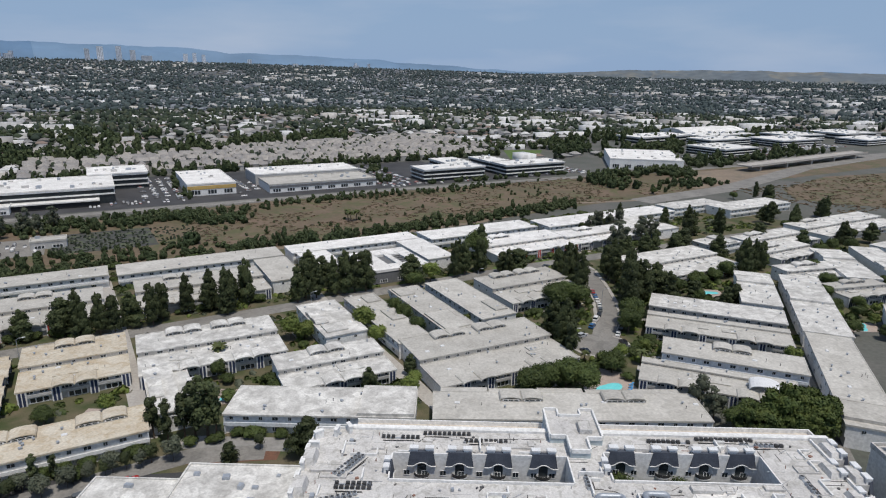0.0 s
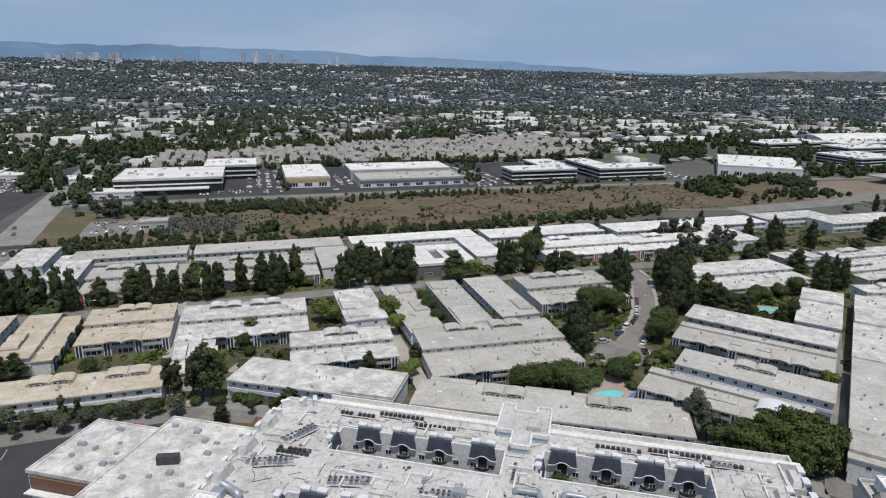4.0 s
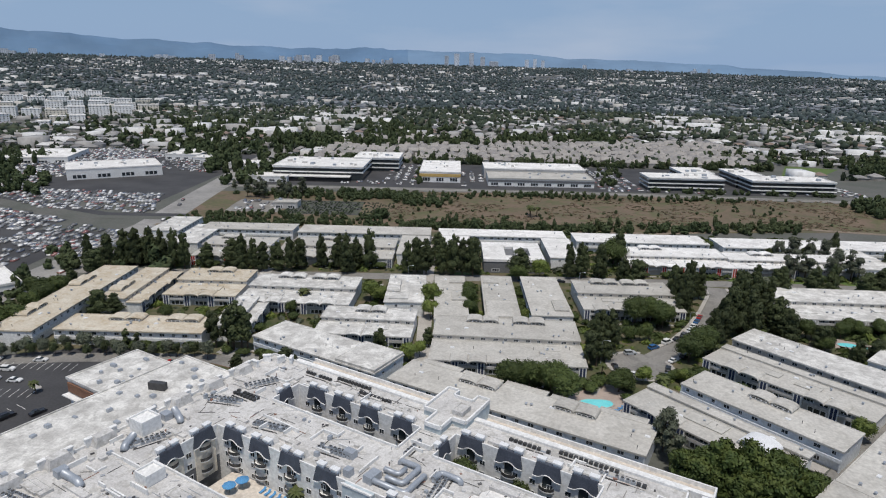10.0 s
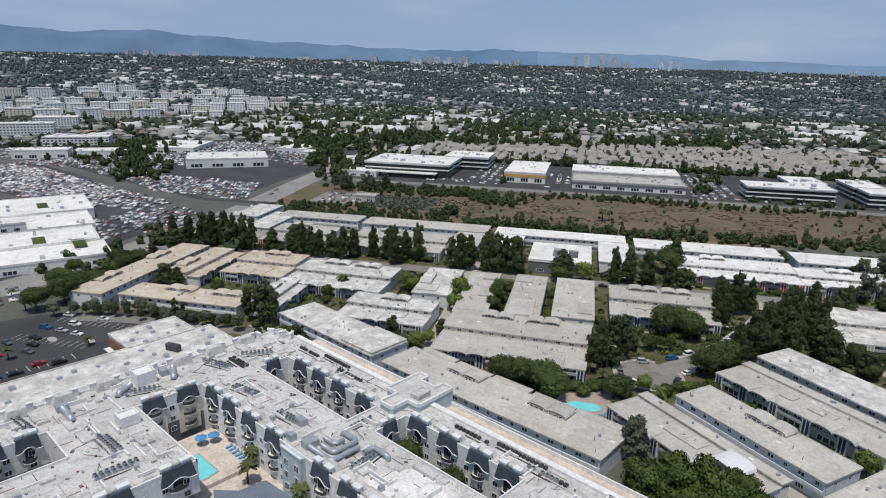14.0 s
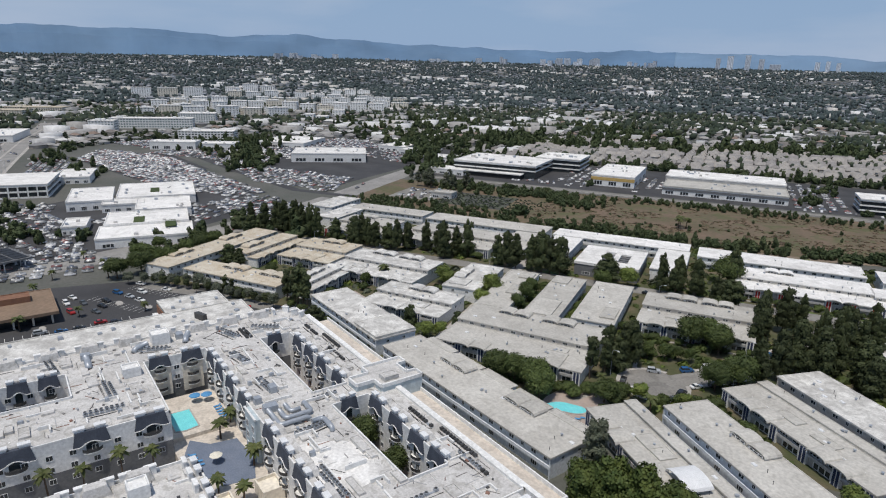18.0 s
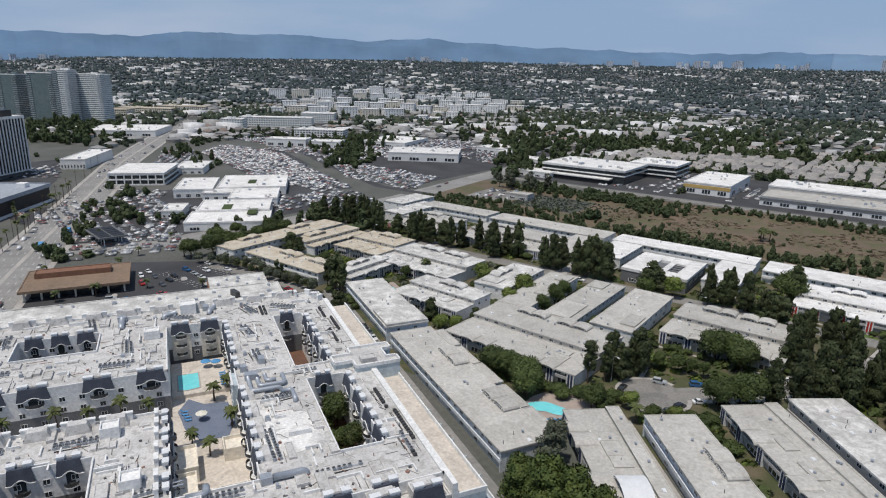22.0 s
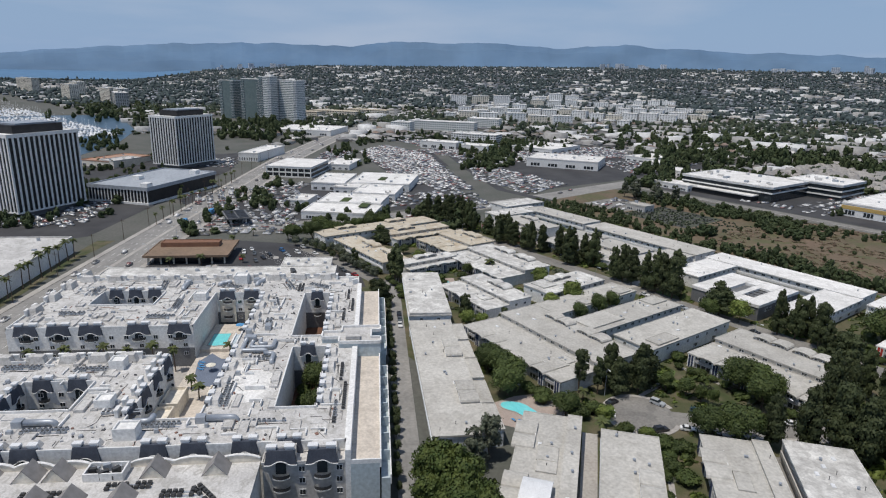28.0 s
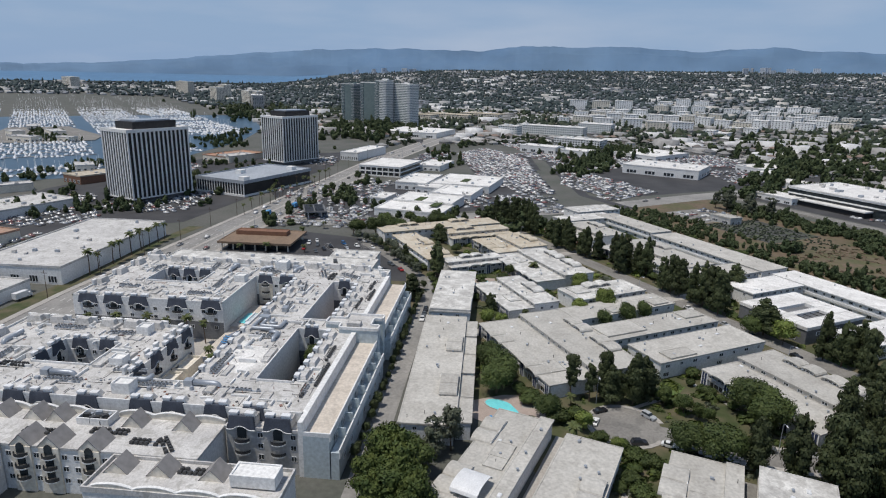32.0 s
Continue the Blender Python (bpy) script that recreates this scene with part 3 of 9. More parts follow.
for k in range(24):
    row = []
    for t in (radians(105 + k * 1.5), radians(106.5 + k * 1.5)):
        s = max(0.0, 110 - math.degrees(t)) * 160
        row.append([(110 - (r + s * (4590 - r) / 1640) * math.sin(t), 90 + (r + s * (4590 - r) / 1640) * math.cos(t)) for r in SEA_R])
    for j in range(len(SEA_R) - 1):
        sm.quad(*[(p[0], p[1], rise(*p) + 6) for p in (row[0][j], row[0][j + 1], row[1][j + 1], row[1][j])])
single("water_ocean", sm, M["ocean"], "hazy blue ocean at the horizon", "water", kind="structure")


# ---- hills ----
def ridge(name, ctrl, r, material, label, rough_amp):
    """A hill line: bearing (degrees left of +y) and elevation, smoothed and roughened, with a sloping front."""
    mb = Mesh()
    n = 260
    b0, b1 = ctrl[0][0], ctrl[-1][0]
    cols = []
    for i in range(n + 1):
        b = b0 + (b1 - b0) * i / n
        e = float(np.interp(b, [p[0] for p in ctrl], [p[1] for p in ctrl]))
        e += rough_amp * (noise.fractal(Vector((b * 0.35, r * 0.01, 3.1)), 0.8, 2.1, 5))
        t = radians(b)
        col = []
        for rr, k in ((r - 420, 0.0), (r - 260, 0.45), (r - 120, 0.8), (r, 1.0)):
            x, y = 110 - rr * math.sin(t), 90 + rr * math.cos(t)
            top = 100 + r * math.tan(radians(e))
            base = 20
            if b > 103 and r > 4600:
                rr, base = r - (r - rr) * .1, 30
            wob = 1 + 0.12 * (noise.noise(Vector((b * 0.22, k * 3, 7))) if 0 < k < 1 else 0)
            col.append((x, y, base + (top - base) * k * wob))
        cols.append(col)
    for i in range(n):
        for j in range(3):
            mb.quad(cols[i + 1][j], cols[i][j], cols[i][j + 1], cols[i + 1][j + 1])
    return single(name, mb, material, label, "hills", kind="structure", smooth=True)


HILLS_EAST = [(-60, 0.5), (-33, 0.4), (-16, 0.3), (-4, 0.2), (0, 0.4), (5, 0.75), (9, 1.0), (15, 1.2), (20, 1.35), (28, 1.7), (36, 1.75)]
HILLS = [(35, 1.75), (39, 1.85), (44, 1.7), (50, 1.85), (56, 1.95), (61, 2.1), (67, 2.5), (73, 2.25), (81, 2.6), (88, 2.45), (92, 2.0), (97, 2.1), (102, 2.0), (106, 1.85), (112, 1.35), (118, 0.7), (124, 0.25), (130, 0.05)]
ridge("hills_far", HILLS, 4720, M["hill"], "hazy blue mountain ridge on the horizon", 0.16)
ridge("hills_east", HILLS_EAST, 4735, M["hill_pale"], "mountain ridge tinted pale haze blue, fading out in the distance", 0.13)
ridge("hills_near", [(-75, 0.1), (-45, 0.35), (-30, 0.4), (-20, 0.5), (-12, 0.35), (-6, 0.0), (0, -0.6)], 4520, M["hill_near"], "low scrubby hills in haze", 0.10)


# ---- pools, patios and garden walks ----
def pool(cx, cy, pts, label, deck, deck_label):
    p = thing("swimming_pool", pose(cx, cy, 0), label, "swimming pool", group="garden pools")
    part("coping", Mesh().prism([(x * 1.1, y * 1.1) for x, y in pts], .08, .24), M["concrete"], p, "pale coping")
    part("water", Mesh().flat(pts, .26), M["pool"], p)
    sheet("patio", [(cx + x, cy + y) for x, y in deck], .075, M["paving_red"], deck_label, "patio")


def kidney(a, b, turn, n=28):
    out = []
    for i in range(n):
        t = 2 * math.pi * i / n
        r = 1 + .28 * math.cos(2 * t + .4) - .12 * math.sin(3 * t)
        x, y = a * r * math.cos(t), b * r * math.sin(t)
        c, s = math.cos(turn), math.sin(turn)
        out.append((x * c - y * s, x * s + y * c))
    return out


pool(51.6, 187.2, kidney(5.0, 3.7, .9), "kidney-shaped turquoise pool on a brick patio", [(-9, 7), (-8, 0), (-3, -10), (7, -9), (11, -2), (8, 13), (1, 16), (-5, 13)], "pinkish brick patio round the pool")
pool(-68.6, 177, kidney(3.6, 2.2, .5), "small turquoise garden pool between apartments", [(-6, -5), (6, -4), (6, 5), (-6, 5)], "pale patio round a garden pool")
pool(122, 286, kidney(4, 2.6, .2), "small turquoise pool among garden trees", [(-7, -5), (7, -5), (7, 5), (-7, 5)], "patio round a garden pool")
pool(171, 247, kidney(4, 2.6, 1.2), "small turquoise pool beside an apartment wing", [(-7, -5), (7, -5), (7, 5), (-7, 5)], "patio round a garden pool")
pool(-104, 163, kidney(3, 2.0, 1.2), "small turquoise pool in the tan court", [(-6, -5), (6, -5), (6, 5), (-6, 5)], "patio round a garden pool")
for pts in ([(46, 203), (50, 199), (50, 193)], [(28, 244), (40, 236), (47, 226)], [(73, 223), (90, 217), (112, 209)], [(74, 214), (95, 207.5), (116, 199)], [uv(147, 203), uv(196, 203)], [uv(10, 168), uv(52, 168)], [uv(90, 147), uv(137, 147)], [uv(124, 190), uv(124, 243)], [uv(60, 190), uv(60, 246)], [uv(186, 268), uv(300, 268)]):
    single("garden_walk", ribbon(Mesh(), pts, 1.5, .09), M["concrete"], "narrow pale concrete garden walk", "path", kind="structure")
for k in range(8):
    x, y = uv(100 + k * 28, 263)
    sheet("lawn_patch", [(x + 7 * math.cos(t * .7) * (1 + .2 * math.sin(3 * t)), y + 4 * math.sin(t * .7)) for t in range(9)], .06, M["lawn"], "small watered lawn", "lawn")
sheet("lawn_patch", [(26, 242), (36, 235), (40, 240), (30, 247)], .1, M["lawn"], "small watered lawn", "lawn")
sheet("planting_bed", [(-72, 141), (-46, 144.5), (-46, 149), (-75, 147)], .06, M["soil_red"], "reddish planting bed beside the alley", "planting bed")
single("road_west_drive", ribbon(Mesh(), [(-130, 104), (-110, 120), (-90, 133), (-70, 145), (-50, 148)], 7, .075), M["asphalt_old"], "access drive curving round the shops", "road", kind="structure")
sheet("mall_lawn", [(-168, 102), (-192, 100), (-196, 124), (-190, 150), (-172, 150), (-164, 122)], .07, M["grass"], "watered lawn beside the mall drive", "lawn")


# ---- apartments ----
def window_mesh(name, mull):
    """A unit window in one piece: a frame grid with recessed panes, width x, height z, facing -y."""
    t, yf, yp = 0.07, -0.08, -0.02
    xs = [-.5, -.5 + t]
    for k in mull:
        xs += [k - .025, k + .025]
    xs += [.5 - t, .5]
    zs = [-.5, -.5 + t, .5 - t, .5]
    nx = len(xs)
    v = [(x, yf, z) for z in zs for x in xs]
    f, mi = [], []
    for j in range(3):
        for i in range(nx - 1):
            q = (j * nx + i, j * nx + i + 1, (j + 1) * nx + i + 1, (j + 1) * nx + i)
            if j == 1 and i % 2 == 1:
                o = len(v)
                v += [(v[k][0], yp, v[k][2]) for k in q]
                f.append((o, o + 1, o + 2, o + 3))
                mi.append(1)
                for k in range(4):
                    f.append((q[k], q[(k + 1) % 4], o + (k + 1) % 4, o + k))
                    mi.append(0)
            else:
                f.append(q)
                mi.append(0)
    o = len(v)
    v += [(-.5, .02, -.5), (.5, .02, -.5), (.5, .02, .5), (-.5, .02, .5)]
    c = (0, nx - 1, 4 * nx - 1, 3 * nx)
    for k in range(4):
        f.append((c[(k + 1) % 4], c[k], o + k, o + (k + 1) % 4))
        mi.append(0)
    me = bpy.data.meshes.new(name)
    me.from_pydata(v, [], f)
    me.materials.append(M["white_plastic"])
    me.materials.append(M["glass"])
    me.polygons.foreach_set("material_index", mi)
    return me


WIN = window_mesh("window", (0.0,))
WIN3 = window_mesh("window_wide", (-0.17, 0.17))


def win(parent, x, y, z, w, h, face=0.0, me=None, name="window"):
    ob = new(name, me or WIN)
    ob.parent = parent
    ob.matrix_basis = Matrix.Translation((x, y, z)) @ Euler((0, 0, radians(face))).to_matrix().to_4x4() @ Matrix.Diagonal((w, 1, h, 1))
    return ob


def vault(L, D, rise_, n=8, t=0.16):
    """A shallow barrel canopy, arched along its length."""
    mb = Mesh()
    top, bot = [], []
    for i in range(n + 1):
        a = math.pi * i / n
        x, z = -L / 2 * math.cos(a), rise_ * math.sin(a) ** 0.9
        top.append((x, z + t))
        bot.append((x * 0.98, z))
    for i in range(n):
        for y0, y1 in ((-D / 2, D / 2),):
            (xa, za), (xb, zb) = top[i], top[i + 1]
            (xc, zc), (xd, zd) = bot[i], bot[i + 1]
            mb.quad((xa, y0, za), (xb, y0, zb), (xb, y1, zb), (xa, y1, za))
            mb.quad((xc, y0, zc), (xc, y1, zc), (xd, y1, zd), (xd, y0, zd))
            mb.quad((xa, y0, za), (xc, y0, zc), (xd, y0, zd), (xb, y0, zb))
            mb.quad((xa, y1, za), (xb, y1, zb), (xd, y1, zd), (xc, y1, zc))
    return mb


VENT = Mesh().cyl((0, 0, 0), (0, 0, 0.55), 0.22, n=8).cyl((0, 0, 0.55), (0, 0, 0.75), 0.42, 0.34, n=10).data("roof_vent", M["metal"])
PIPE = Mesh().cyl((0, 0, 0), (0, 0, 0.9), 0.07, n=6).cyl((0, 0, .85), (0, 0, 1.0), .12, n=6).data("vent_pipe", M["metal_dark"])


def slab(L0, L1, D0, D1, z, t=0.4, rim=0.12, w=0.3):
    """A flat roof in one piece: a tray with a raised edge."""
    mb = Mesh()
    v = []
    for (a0, a1, b0, b1), zz in (((L0, L1, D0, D1), z - t), ((L0, L1, D0, D1), z + rim), ((L0 + w, L1 - w, D0 + w, D1 - w), z + rim), ((L0 + w, L1 - w, D0 + w, D1 - w), z)):
        v += [(a0, b0, zz), (a1, b0, zz), (a1, b1, zz), (a0, b1, zz)]
    f = [(3, 2, 1, 0), (12, 13, 14, 15)]
    for k in range(3):
        f += [(4 * k + i, 4 * k + (i + 1) % 4, 4 * k + 4 + (i + 1) % 4, 4 * k + 4 + i) for i in range(4)]
    return mb.add(v, f)


def roof_clutter(root, rng, x0, x1, y0, y1, z, n):
    for _ in range(n):
        x, y = rng.uniform(x0 + 1, x1 - 1), rng.uniform(y0 + 1, y1 - 1)
        k = rng.random()
        me, nm = (VENT, "roof_vent") if k < .4 else (PIPE, "vent_pipe") if k < .66 else (SKYLIGHT, "skylight") if k < .84 else (SCUPPER, "exhaust_hood")
        part(nm, me, None, root, at=Matrix.Translation((x, y, z)) @ Matrix.Rotation(rng.uniform(0, 3) if k < .66 or k > .84 else 0, 4, "Z"))


BLOCKS = []


def arch_row(n, span, depth, rise_, t=.28):
    """Barrel canopies side by side in one wavy shell, open below, springing at z = 0."""
    mb = Mesh()
    m = 7
    prof = []
    for k in range(n):
        for i in range(m + (k == n - 1)):
            a = math.pi * i / m
            prof.append((-n * span / 2 + (k + .5) * span - span / 2 * math.cos(a), rise_ * math.sin(a) ** .8))
    q = len(prof)
    vs = []
    for y in (-depth / 2, depth / 2):
        vs += [(x, y, z + t) for x, z in prof] + [(x, y, z) for x, z in prof]
    fs = []
    for i in range(q - 1):
        fs += [(i, i + 1, 2 * q + i + 1, 2 * q + i), (q + i + 1, q + i, 3 * q + i, 3 * q + i + 1), (q + i, q + i + 1, i + 1, i), (2 * q + i, 2 * q + i + 1, 3 * q + i + 1, 3 * q + i)]
    fs += [(0, 2 * q, 3 * q, q), (q - 1, 2 * q - 1, 4 * q - 1, 3 * q - 1)]
    return mb.add(vs, fs)


SKYLIGHT = Mesh().box(-.75, .75, -.5, .5, 0, .2).rbox(0, 0, .2, .34, 1.4, .9, 0, .85).data("skylight", M["white_plastic"])
SCUPPER = Mesh().rbox(0, 0, 0, .5, .8, .5, 0, .9).rbox(0, 0, .5, .62, 1.0, .7).data("exhaust_hood", M["metal"])


def townhouse_block(cx, cy, L, W, ang, roof, rng, split=0.5, hb=6.6, hf=5.0, accent="navy", wall="white_wall", detail=2, vaults=2, label="", arch=True, rear=1):
    """Two-storey flat-roofed block: high rear roof over a clerestory, low front roof with wavy barrel canopies over the balconies."""
    BLOCKS.append((cx, cy, L, W, ang))
    root = thing("apartment_block", pose(cx, cy, 0, 0, 0, ang), label, "apartment building", group="flat-roofed apartment blocks")
    ym = -W / 2 + W * split
    x0, x1, y0, y1 = -L / 2, L / 2, -W / 2, W / 2
    part("rear_wall", Mesh().box(x0, x1, ym, y1, 0, hb - 0.35), M[wall], root)
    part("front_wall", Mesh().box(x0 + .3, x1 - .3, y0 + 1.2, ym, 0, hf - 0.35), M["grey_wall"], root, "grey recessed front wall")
    part("rear_roof", slab(x0 - .4, x1 + .4, ym - .35, y1 + .4, hb, .35), M[roof], root)
    part("front_roof", slab(x0 - .4, x1 + .4, y0 + .25, ym - .36, hf, .35), M[roof], root)
    # clerestory strip between the roofs
    part("clerestory_wall", Mesh().box(x0 + .2, x1 - .2, ym - .1, ym, hf + .02, hb - .36), M["cream_grey"], root, "grey-beige clerestory strip")
    n = max(3, int(L / 4.0))
    for i in range(n):
        x = x0 + (i + .5) * L / n + rng.uniform(-.6, .6)
        win(root, x, ym - .12, (hf + hb - .35) / 2 + .03, 1.9 if i % 3 else 1.1, hb - .35 - hf - .3)
    # front: piers, balcony band, windows
    groups = max(1, vaults) if arch else 0
    spots = [x0 + L * (i + .5) / groups for i in range(groups)]
    span = min(6.4, L / (2.6 * max(1, groups)))
    bays = max(2, int(round(L / 9.5)))
    bw = L / bays
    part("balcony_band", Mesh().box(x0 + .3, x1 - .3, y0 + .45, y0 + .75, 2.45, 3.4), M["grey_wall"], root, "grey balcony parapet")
    part("balcony_floor", Mesh().box(x0 + .3, x1 - .3, y0 + .75, y0 + 1.2, 2.3, 2.5), M["concrete"], root)
    for i in range(bays):
        xc = x0 + (i + .5) * bw
        if detail > 1 or i % 2 == 0:
            win(root, xc - bw * .22, y0 + 1.18, 3.95, bw * .3, 1.1, me=WIN3)
            win(root, xc + bw * .2, y0 + 1.18, 3.95, bw * .26, 1.1, me=WIN)
            win(root, xc + bw * .05, y0 + 1.18, 1.15, bw * .55, 1.8, me=WIN3)
    for i in range(bays + 1):
        xc = min(max(x0 + i * bw, x0 + 1.3), x1 - 1.3)
        part("pier", Mesh().box(xc - 1.3, xc + 1.3, y0 + .3, y0 + 1.2, 0, hf - .36), M[wall], root, "white pier")
        for dx in (-.52, .52):
            part("column", Mesh().box(xc + dx - .36, xc + dx + .36, y0 + .2, y0 + .32, .1, hf - .4), M[accent], root, "dark blue painted column" if accent == "navy" else "painted column")
    for sgn in (-1, 1):
        part("side_wall", Mesh().box(x0 if sgn < 0 else x1 - .3, x0 + .3 if sgn < 0 else x1, y0 + .4, ym, 0, hf - .36), M[wall], root)
    if detail > 1:
        for sx, f in ((x0, -90), (x1, 90)):
            for k in range(2):
                win(root, sx, ym + (y1 - ym) * (.3 + .4 * k), 4.4, 1.3, 1.1, face=f)
    for k in range(2 if L > 30 else 1):
        px, w_, py = rng.uniform(x0 + 2, x1 - 11), rng.uniform(5, 9), y0 + 5.5 + rng.random() * max(.1, ym - y0 - 12)
        pq = min(py + rng.uniform(3, 5.5), ym - .8)
        if pq - py > 2:
            part("roof_panel", slab(px, px + w_, py, pq, hf + .32 + .06 * k, .3 + .06 * k, .08, .25), M[roof], root)
    if arch:
        dep = min(6.5, (ym - y0) * .45)
        vm = arch_row(2, span, dep, span * .17).data("barrel_canopy", M[roof])
        for i, xc in enumerate(spots):
            part("barrel_canopy", vm, None, root, at=Matrix.Translation((xc, y0 + dep / 2 - .85, hf - .42)))
            part("canopy_back", Mesh().rbox(xc, y0 + dep - 1.0, hf - .1, hf + .5, 2 * span - .6, .2), M[wall], root)
        dv = min(5.4, (y1 - ym) * .5)
        vs = arch_row(2, 6.2, dv, 1.0).data("barrel_vault", M[roof])
        for i in range(min(rear, vaults)):
            xc = x0 + L * (i + 1) / (vaults + 1)
            yv = y1 - dv / 2 - .3
            part("vault_curb", Mesh().box(xc - 6.1, xc + 6.1, yv - dv / 2 + .4, yv + dv / 2 - .2, hb - .1, hb + .32), M["cream_grey"], root)
            part("barrel_vault", vs, None, root, at=Matrix.Translation((xc, yv, hb + .3)))
            for dx in (-3.1, 3.1):
                win(root, xc + dx, yv - dv / 2 + .38, hb + .55, 4.4, .6, me=WIN3, name="vault_window")
    roof_clutter(root, rng, x0, x1, y0 + 5, ym - .5, hf, int(L * W / 150) + 1)
    roof_clutter(root, rng, x0, x1, ym + .5, y1, hb, int(L * W / 190) + 1)
    return root


def slab_block(cx, cy, L, W, ang, roof, rng, h=6.3, wall="white_wall", label="", vaults=((-.1, 0),), step=None, dark=False, annex=0, panels=()):
    """Long two-storey block with gallery bands on its front and small windows."""
    BLOCKS.append((cx, cy, L, W, ang))
    root = thing("apartment_block", pose(cx, cy, 0, 0, 0, ang), label, "apartment building", group="flat-roofed apartment blocks")
    x0, x1, y0, y1 = -L / 2, L / 2, -W / 2, W / 2
    part("upper_wall", Mesh().box(x0, x1, y0 + .6, y1, 3.2, h - .35), M[wall], root)
    part("lower_wall", Mesh().box(x0, x1, y0 + .85, y1 - .4, 0, 3.2), M["grey_wall" if dark else wall], root, "shaded lower storey")
    part("gallery_band", Mesh().box(x0 - .1, x1 + .1, y0, y0 + .3, 2.75, 3.75), M[wall], root, "white gallery parapet")
    part("gallery_floor", Mesh().box(x0, x1, y0 + .3, y0 + .6, 2.6, 2.8), M["concrete"], root)
    for s in (x0, x1 - .35):
        part("end_wall", Mesh().box(s, s + .35, y0 + .1, y0 + .85, 0, h - .35), M[wall], root)
    part("roof", slab(x0 - .3, x1 + .3, y0 - .1, y1 + .3, h), M[roof], root)
    if step:
        part("roof_penthouse", slab(step[0] * L, step[1] * L, y0 + .3, y1 + .1, h + 0.9, 0.9), M[roof], root)
    for k in range(annex):
        a0, a1 = x0 + 2 + k * (L - 4) / annex, x0 + 2 + (k + 1) * (L - 4) / annex - rng.uniform(.3, 1.2)
        zz = h - .9 - .35 * (k % 2)
        part("annex_wall", Mesh().box(a0 + .2, a1 - .2, y1, y1 + 4.2, 0, zz - .3), M[wall], root)
        part("annex_roof", slab(a0, a1, y1 + .32, y1 + 4.6, zz, .35), M[roof], root, "lower roof panel")
    n = int(L / 4.0)
    for i in range(n):
        x = x0 + (i + .5) * L / n
        win(root, x, y0 + .58, h - 1.45, 1.9 if i % 2 else 1.1, 1.15)
        if i % 2:
            win(root, x, y0 + .83, 1.4, 2.3, 1.4, me=WIN3)
    if not annex and abs(cx) < 170 and cy < 300:
        for i in range(int(L / 6)):
            win(root, x0 + (i + .5) * L / int(L / 6), y1, h - 1.6, 2.0 if i % 2 else 1.2, 1.2, face=180)
            if i % 2:
                win(root, x0 + (i + .5) * L / int(L / 6), y1 - .4, 1.5, 2.6, 1.5, face=180, me=WIN3)
    for s, f in ((x0, -90), (x1, 90)):
        for k in (0.3, 0.7):
            win(root, s, y0 + W * k, h - 1.6, 1.2, 1.1, face=f)
    vs = arch_row(2, 6.4, 5.4, .95).data("barrel_vault", M[roof])
    for k, _ in vaults:
        part("vault_pedestal", Mesh().box(k * L - 6.2, k * L + 6.2, y1 - 5.6, y1 - .6, h, h + .34), M["cream_grey"], root)
        win(root, k * L - 3.2, y1 - 5.62, h + .5, 5.0, .55, me=WIN3, name="skylight_strip")
        win(root, k * L + 3.2, y1 - 5.62, h + .5, 5.0, .55, me=WIN3, name="skylight_strip")
        part("barrel_vault", vs, None, root, at=Matrix.Translation((k * L, y1 - 3.0, h + .32)))
    for a, b, c_, d_ in panels:
        part("roof_panel", slab(a * L, b * L, c_ * W, d_ * W, h + .55, .55, .08, .25), M[roof], root, "raised flat roof panel")
    roof_clutter(root, rng, x0, x1, y0 + 1, y1 - 1, h, int(L * W / (75 if cy < 280 else 220)))
    return root


rng = random.Random(11)
A30 = 30.0


def by_uv(u0, u1, v0, v1):
    x, y = uv((u0 + u1) / 2, (v0 + v1) / 2)
    return x, y, u1 - u0, v1 - v0


GREY_L = "two-storey flat-roofed apartment block with weathered grey roof"
WHITE_L = "two-storey white apartment block with mottled white flat roofs"
BRIGHT_L = "two-storey apartment block with bright white flat roofs"
TAN_L = "two-storey apartment block with stained tan flat roof"

# tan group
slab_block(-108.2, 140.3, 54, 15, A30, "roof_tan", rng, label=TAN_L + " beside the car park", vaults=((-.1, 0), (.3, 0)), dark=False)
townhouse_block(-125.5, 188.5, 31, 32, A30, "roof_tan", rng, label=TAN_L, vaults=1)
townhouse_block(-147.4, 169.8, 41, 18, 120, "roof_tan", rng, label=TAN_L, vaults=2, split=.4)
slab_block(-158.8, 145.0, 78, 16, 120, "roof_tan", rng, label=TAN_L + " along the cross street", vaults=((-.25, 0), (.2, 0)), dark=False)
# white group
townhouse_block(-86, 204.5, 47, 32, 28, "roof_white", rng, label=WHITE_L, rear=2)
townhouse_block(-39.5, 190.9, 36, 24, 27, "roof_white", rng, label=WHITE_L, vaults=1, split=.52)
townhouse_block(-85.5, 171, 31, 13, 120, "roof_white", rng, label=WHITE_L + " beside a pool", vaults=1, split=.4)
slab_block(-48.1, 230.2, 36, 16.5, 121, "roof_white", rng, label=WHITE_L, vaults=((.02, 0),), panels=((-.42, -.2, -.1, .4),))
slab_block(-37.2, 164.7, 54, 16.6, .5, "roof_white", rng, label="long white apartment block with a mottled flat roof", vaults=(), step=(.2, .5), wall="pale_block")
slab_block(34.6, 165.3, 79, 15.6, 1.5, "roof_grey", rng, label="long pale blue-white apartment block with a grey flat roof", vaults=((-.17, 0), (.22, 0)), annex=5, wall="pale_block")
# grey group
townhouse_block(13, 205.1, 53, 36.3, 27, "roof_grey", rng, label=GREY_L, split=.5, rear=2)
